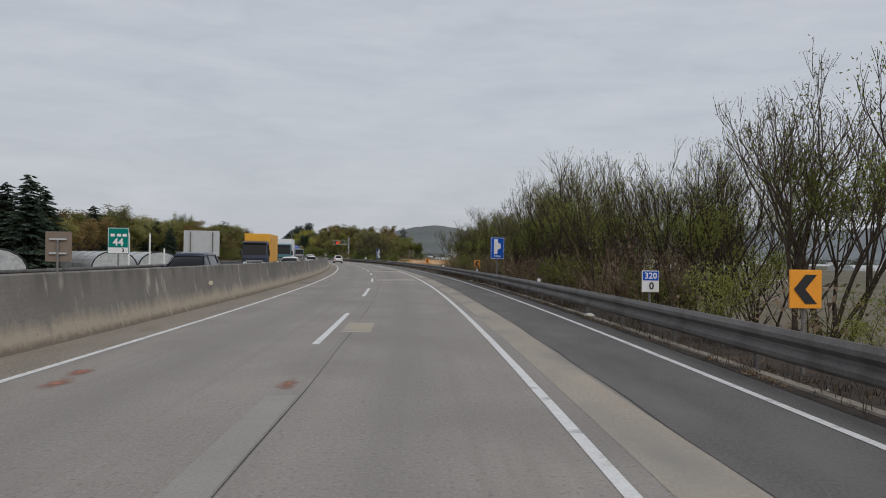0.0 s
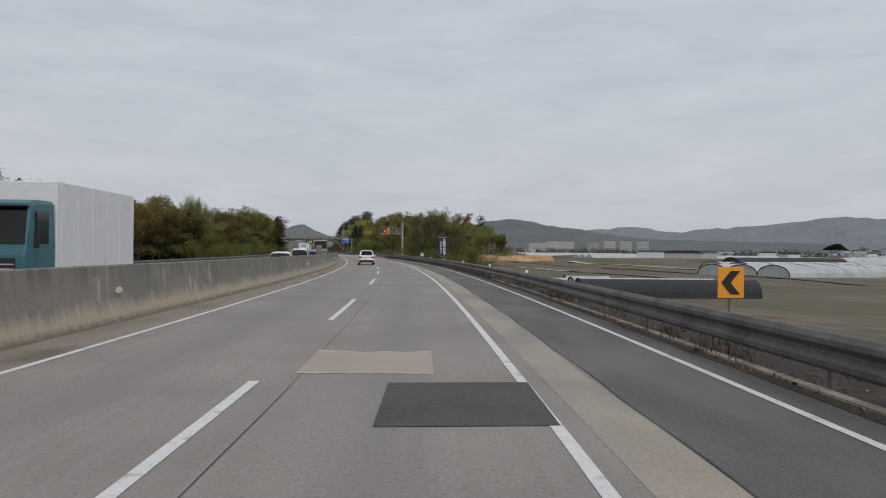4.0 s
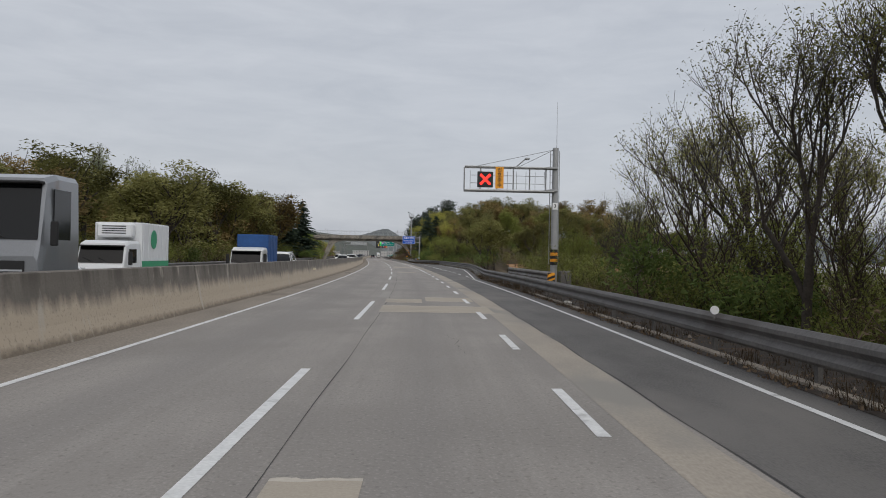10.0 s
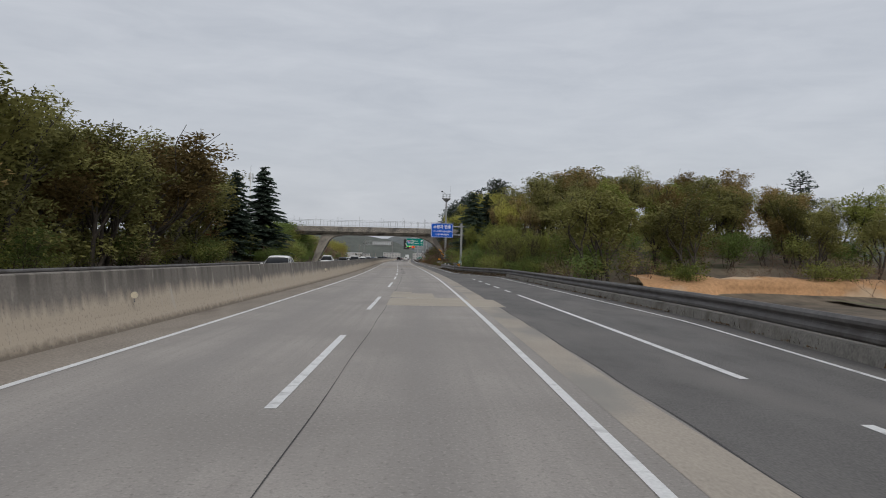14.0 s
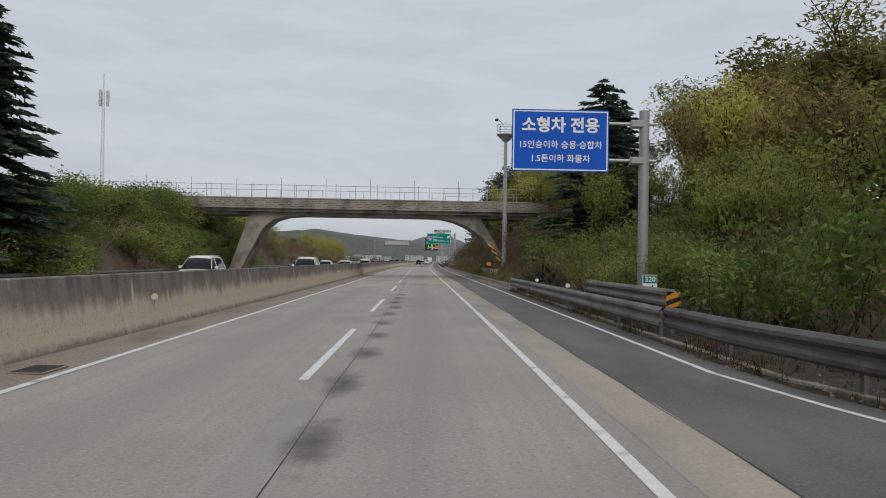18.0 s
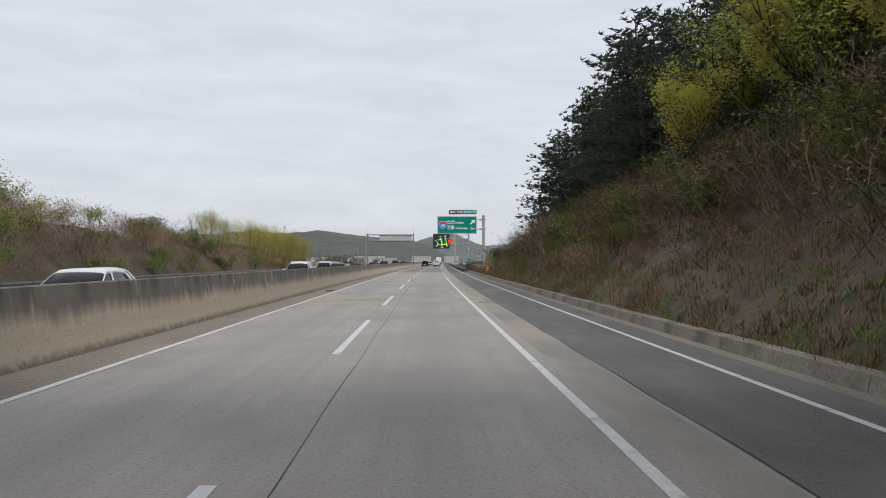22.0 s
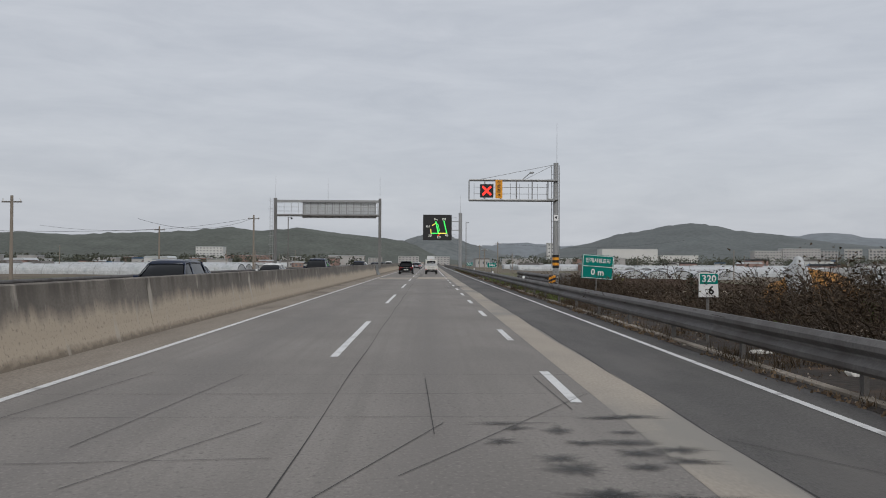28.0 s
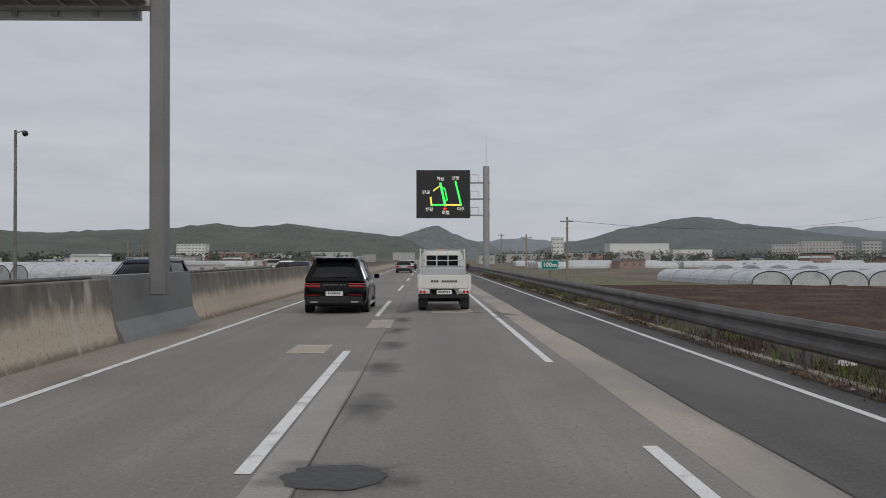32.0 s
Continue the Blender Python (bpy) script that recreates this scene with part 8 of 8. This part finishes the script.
def ridge(name, centre, dist, table, m, label, depth=500, rough=4.0, seed=0):
    """A range of hills: (bearing, height) pairs seen from a centre."""
    b0, b1 = table[0][0], table[-1][0]
    n = 140
    v, f = [], []
    for i in range(n + 1):
        b = b0 + (b1 - b0) * i / n
        h = np.interp(b, [t[0] for t in table], [t[1] for t in table])
        h += rough * (noise.noise(Vector((b * 1.3, seed, 0))) + 0.5 * noise.noise(Vector((b * 4.1, seed, 5)))) * min(1, h / 20)
        a = radians(b)
        for k, (dd, hh) in enumerate(((0.0, 0.0), (0.3, 0.35), (0.6, 0.75), (0.85, 0.97), (1.0, 1.0), (1.4, 0.5))):
            r_ = dist + depth * (dd - 1.0)
            j = rough * 0.6 * noise.noise(Vector((b * 2, k * 3.0, seed + 1))) * (1 if 0 < k < 4 else 0)
            v.append((centre.x - r_ * math.sin(a), centre.y + r_ * math.cos(a), -4 + (h + 4) * hh + j))
    for i in range(n):
        for k in range(5):
            f.append((i * 6 + k, (i + 1) * 6 + k, (i + 1) * 6 + k + 1, i * 6 + k + 1))
    return tagged(raw(name, v, f, M[m], smooth=True), label, "hills", kind="structure")


C = place(690, 0)
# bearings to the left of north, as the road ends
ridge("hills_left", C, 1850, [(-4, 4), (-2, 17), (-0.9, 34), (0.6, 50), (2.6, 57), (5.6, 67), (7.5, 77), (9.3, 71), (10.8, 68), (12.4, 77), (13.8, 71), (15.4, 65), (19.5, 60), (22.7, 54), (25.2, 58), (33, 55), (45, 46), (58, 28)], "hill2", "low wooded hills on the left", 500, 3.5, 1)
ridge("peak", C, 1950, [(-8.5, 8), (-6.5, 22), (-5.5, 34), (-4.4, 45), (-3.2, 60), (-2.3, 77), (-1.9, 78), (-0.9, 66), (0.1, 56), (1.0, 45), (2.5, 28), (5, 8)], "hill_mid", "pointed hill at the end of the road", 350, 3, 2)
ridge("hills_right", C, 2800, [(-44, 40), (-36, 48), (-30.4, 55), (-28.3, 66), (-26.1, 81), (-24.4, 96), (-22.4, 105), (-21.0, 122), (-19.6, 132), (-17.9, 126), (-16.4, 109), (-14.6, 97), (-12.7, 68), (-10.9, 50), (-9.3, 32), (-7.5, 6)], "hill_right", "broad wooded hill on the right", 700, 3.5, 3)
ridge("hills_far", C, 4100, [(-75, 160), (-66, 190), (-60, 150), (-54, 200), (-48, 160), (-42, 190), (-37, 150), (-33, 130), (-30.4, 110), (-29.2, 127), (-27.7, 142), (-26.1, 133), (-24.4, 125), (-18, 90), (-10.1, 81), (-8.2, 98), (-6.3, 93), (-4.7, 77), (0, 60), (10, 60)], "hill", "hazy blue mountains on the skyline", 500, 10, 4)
# tree belts on the plain, far off
RW = random.Random(4)
v, f = [], []
for i in range(1000):
    s = RW.uniform(1230, 1960)
    u = RW.choice((-1, 1)) * RW.uniform(50 + 0.1 * max(0, s - 1300), 680)
    if i % 5 == 0:
        s, u = RW.uniform(480, 1100), RW.uniform(330, 720)
    c, h = place(s, u, -3.2), RW.uniform(5, 10) * (1.5 if s > 1600 else 1)
    for _ in range(34):
        p = c + Vector((RW.gauss(0, h * 0.30), RW.gauss(0, h * 0.30), h * RW.uniform(0.1, 1.0) ** 0.8))
        a = Vector((RW.uniform(-1, 1), RW.uniform(-1, 1), RW.uniform(-1, 1))).normalized()
        b = a.orthogonal().normalized()
        k = RW.uniform(0.6, 1.5)
        o_ = len(v)
        v += [p - a * k, p + b * k * 0.7, p + a * k, p - b * k * 0.7]
        f.append((o_, o_ + 1, o_ + 2, o_ + 3))
# Dull grey-green with the haze of distance mixed into the leaf colour.
M["far_leaf"] = mat("far_foliage_haze_tint", (0.078, 0.083, 0.064), 0.9, vary=0.3, scale=0.05, fine=0.5, bump=0, spec=0.1)
tagged(raw("far_trees", v, f, M["far_leaf"]), "belts of hazy trees across the plain", "trees", kind="stuff")


# ---- road wear: stains, potholes, saw cuts ----
def blot(name, s, u, rs, ru, m, label, category="stain", z=0.0075, seed=0, rough=0.25):
    """A flat ragged patch on the road."""
    rg_ = random.Random(seed + int(s * 10))
    n_ = 26
    v = [place(s, u, z)]
    for k in range(n_):
        a = 2 * math.pi * k / n_
        q = 1 + rough * (rg_.random() - 0.5) * 2
        v.append(place(s + rs * q * math.sin(a), u + ru * q * math.cos(a), z))
    f = [(0, 1 + k, 1 + (k + 1) % n_) for k in range(n_)]
    ob = raw(name, v, f, M[m])
    lay = ob.data.uv_layers.new(name="reach")
    for l in ob.data.loops:
        lay.data[l.index].uv = (0.0 if l.vertex_index == 0 else 1.0, 0.0)
    return tagged(ob, label, category, "road wear", "structure")


def soft_edge(m, strength):
    """Lets a stain thin out towards its rim."""
    nt = m.node_tree
    b = nt.nodes["Principled BSDF"]
    tc = nt.nodes.new("ShaderNodeTexCoord")
    sx = nt.nodes.new("ShaderNodeSeparateXYZ")
    nt.links.new(tc.outputs["UV"], sx.inputs[0])
    n = nt.nodes.new("ShaderNodeTexNoise")
    n.inputs["Scale"].default_value, n.inputs["Detail"].default_value = 2.2, 6
    nt.links.new(tc.outputs["Object"], n.inputs["Vector"])
    a = nt.nodes.new("ShaderNodeMath")
    a.operation = "MULTIPLY_ADD"
    a.inputs[1].default_value = 0.9
    nt.links.new(n.outputs["Fac"], a.inputs[0])
    nt.links.new(sx.outputs["X"], a.inputs[2])
    r = nt.nodes.new("ShaderNodeMapRange")
    for k, v in (("From Min", 0.45), ("From Max", 1.2), ("To Min", strength), ("To Max", 0.0)):
        r.inputs[k].default_value = v
    nt.links.new(a.outputs[0], r.inputs["Value"])
    nt.links.new(r.outputs["Result"], b.inputs["Alpha"])
    return m


M["faint"] = soft_edge(mat("faint_oil", (0.10, 0.097, 0.094), 0.8, vary=0.15, scale=1.2, fine=12, bump=0.2), 0.6)
M["damp"] = soft_edge(mat("damp_stain", (0.035, 0.034, 0.033), 0.6, vary=0.15, scale=1.2, fine=12, bump=0.2), 0.75)
M["redmark"] = soft_edge(mat("red_smear", (0.36, 0.15, 0.10), 0.9, vary=0.2, scale=1, fine=8, bump=0.1), 0.85)
for k in range(11):
    blot("oil_stain", 394 + 3.7 * k, -0.88 + 0.05 * math.sin(k * 2.1), 1.5 + 0.3 * math.sin(k), 0.42, "faint", "grey oily stain along the joint", seed=k, rough=0.08)
for k in range(6):
    blot("oil_stain", 700 + 3.4 * k, -0.75, 1.5, 0.45, "faint", "grey oily stain along the joint", seed=k, rough=0.08)
blot("tarmac_patch", 696.9, -0.78, 0.36, 0.42, "tar", "dark round tarmac patch in the lane", "road patch", 0.009, 1, 0.12)
blot("tarmac_ring", 696.9, -0.74, 0.72, 0.85, "damp", "grey stain round the tarmac patch", "stain", 0.0072, 2, 0.2)
blot("pothole", 449.0, -0.35, 0.35, 0.75, "tar", "ragged dark pothole repair", "road patch", 0.009, 3, 0.3)
blot("pothole", 449.6, -1.3, 0.2, 0.2, "tar", "ragged dark pothole repair", "road patch", 0.009, 3, 0.3)
RS = random.Random(3)
for s0, s1, u0, u1, n_ in ((657.8, 661.8, 0.9, 2.4, 16), (610.2, 613.6, 0.7, 2.5, 20), (544.8, 547.6, 1.5, 2.5, 9), (713.2, 716.6, 1.5, 2.5, 8), (62.5, 66, 2.1, 2.6, 5)):
    for k in range(n_):
        q = RS.random() ** 0.7
        blot("wet_stain", RS.uniform(s0, s1), u0 + (u1 - u0) * q, RS.uniform(0.12, 0.34), RS.uniform(0.22, 0.55), "damp", "dark damp streak on the concrete", "stain", 0.0074 + 0.0002 * (k % 8), k, 0.35)
for k, (s, u) in enumerate(((11.0, -4.45), (12.0, -4.55), (11.1, -1.49), (57.2, -1.08), (56.9, -1.55), (56.7, -4.5), (149.1, -4.41))):
    blot("red_smear", s, u, 0.7, 0.22, "redmark", "faded red smear on the road", "stain", 0.0078, k, 0.15)
# dark tarmac strip across the lane
v = [place(98.7, -0.05, 0.008), place(98.8, 1.78, 0.008), place(101.5, 1.8, 0.008), place(101.4, 0.0, 0.008)]
tagged(raw("tarmac_strip", v, [(0, 1, 2, 3)], M["tar"]), "dark tarmac strip across the lane", "road patch", "road repairs", "structure")
M["trench"] = mat("trench_concrete", (0.285, 0.268, 0.246), 0.9, vary=0.12, scale=0.6, fine=30, bump=0.25)
# pale trench strips beside the joint
for a, b in ((4.5, 10.2), (64, 72), (137.5, 143.0), (172, 176), (255, 261), (288, 296), (372, 380), (392, 400), (415, 419), (448, 456), (466, 473), (541, 548), (598, 607), (695, 703)):
    v = [place(a, -1.62 + shift(a), 0.0045), place(a, -1.25 + shift(a), 0.0045), place(b, -1.25 + shift(b), 0.0045), place(b, -1.62 + shift(b), 0.0045)]
    tagged(raw("trench_strip", v, [(0, 1, 2, 3)], M["trench"]), "pale concrete trench strip beside the joint", "road patch", "road repairs", "structure")


def cut(pts, w=0.009, name="saw_cut"):
    v, f = [], []
    for (s0, u0), (s1, u1) in zip(pts[:-1], pts[1:]):
        d = Vector((u1 - u0, s1 - s0)).normalized() * w / 2
        o_ = len(v)
        v += [place(s0 + d.x, u0 - d.y, 0.0085), place(s0 - d.x, u0 + d.y, 0.0085), place(s1 - d.x, u1 + d.y, 0.0085), place(s1 + d.x, u1 - d.y, 0.0085)]
        f.append((o_, o_ + 1, o_ + 2, o_ + 3))
    tagged(raw(name, v, f, M["seam"]), "thin dark sensor slot cut into the concrete", "saw cut", "saw cuts", "structure")


for c in (-3.05, 0.68):
    cut([(602.4 + 0.95 * math.sin(a), c + 0.9 * math.cos(a)) for a in np.linspace(0, 2 * math.pi, 25)])
for s0, u0, s1, u1 in ((611.2, -5.0, 611.6, -1.2), (613.4, -5.0, 613.6, 2.4), (615.0, -4.9, 615.2, 2.3), (616.8, -4.9, 617.0, 2.3), (611.8, -4.6, 617.2, -4.0), (612.0, -3.1, 616.9, -2.6),
                       (610.6, -2.6, 613.2, -1.6), (611.0, -0.1, 615.2, 2.2), (609.8, -0.9, 613.2, 0.3), (612.6, 0.2, 616.6, 0.1), (614, 1.8, 616.8, 1.7), (609.6, -5.0, 609.9, 2.4), (610.5, 4.2, 612.4, 3.0)):
    cut([(s0, u0), (s1, u1)])
for s, u in ((31, -0.5), (112, 0.4), (236, 0.9), (360, -0.3), (525, 0.8), (640, -0.2)):
    rg_ = random.Random(int(s))
    pts = [(s, u)]
    for _ in range(9):
        pts.append((pts[-1][0] + rg_.uniform(0.2, 0.5), pts[-1][1] + rg_.uniform(-0.12, 0.12)))
    cut(pts, 0.007, "crack")
# gutter drains and grit
for s in (151, 297.8, 402.3, 520, 606):
    o = empty("drain_grate", at(s, -5.65 + shift(s), 0.012), "rusty iron drain grate in the gutter", "drain", "drains")
    part("frame", boxed(-0.26, -0.42, 0.0, 0.26, 0.42, 0.015), M["gutter"], o)
    for k in range(9):
        part("bar", boxed(-0.22, -0.38 + k * 0.09, 0.013, 0.22, -0.33 + k * 0.09, 0.024), M["seam"], o)
RG = random.Random(31)
v, f = [], []
for i in range(1500):
    s = RG.choice((RG.uniform(0, 440), RG.uniform(600, 780)))
    u = RG.uniform(5.2, 6.5) + bay(s)
    c, r = place(s, u, 0.055), RG.uniform(0.015, 0.06) * (2.2 if RG.random() < 0.06 else 1)
    o_ = len(v)
    for a in range(4):
        an = a * 1.57 + RG.random()
        v.append(c + Vector((r * math.cos(an), r * math.sin(an), -r * 0.2)))
    v.append(c + Vector((0, 0, r * RG.uniform(0.5, 1.0))))
    f += [(o_ + a, o_ + (a + 1) % 4, o_ + 4) for a in range(4)]
tagged(raw("verge_stones", v, f, M["gutter"]), "loose stones and grit along the verge", "stones", kind="stuff")
M["litter"] = mat("pale_litter", (0.6, 0.58, 0.54), 0.7, vary=0.15, bump=0.1)
for i, (s, u) in enumerate(((24.0, 5.3), (146.5, 6.0), (210, 6.2), (252, 5.6), (598.5, 6.3), (612.5, 6.1), (616.5, 6.4), (619.5, 6.2), (688, 6.1), (703, 6.3))):
    bm = bmesh.new()
    bmesh.ops.create_icosphere(bm, subdivisions=2, radius=0.12, matrix=Matrix.Diagonal((1.4, 1.0, 0.6, 1)))
    for vv in bm.verts:
        vv.co *= 1 + 0.6 * noise.noise(vv.co * 9 + Vector((i, 0, 0)))
    ob = part("litter", bm, M["litter"])
    ob.matrix_world = at(s, u, 0.08)
    tagged(ob, "crumpled pale scrap of litter on the verge", "litter", "litter")
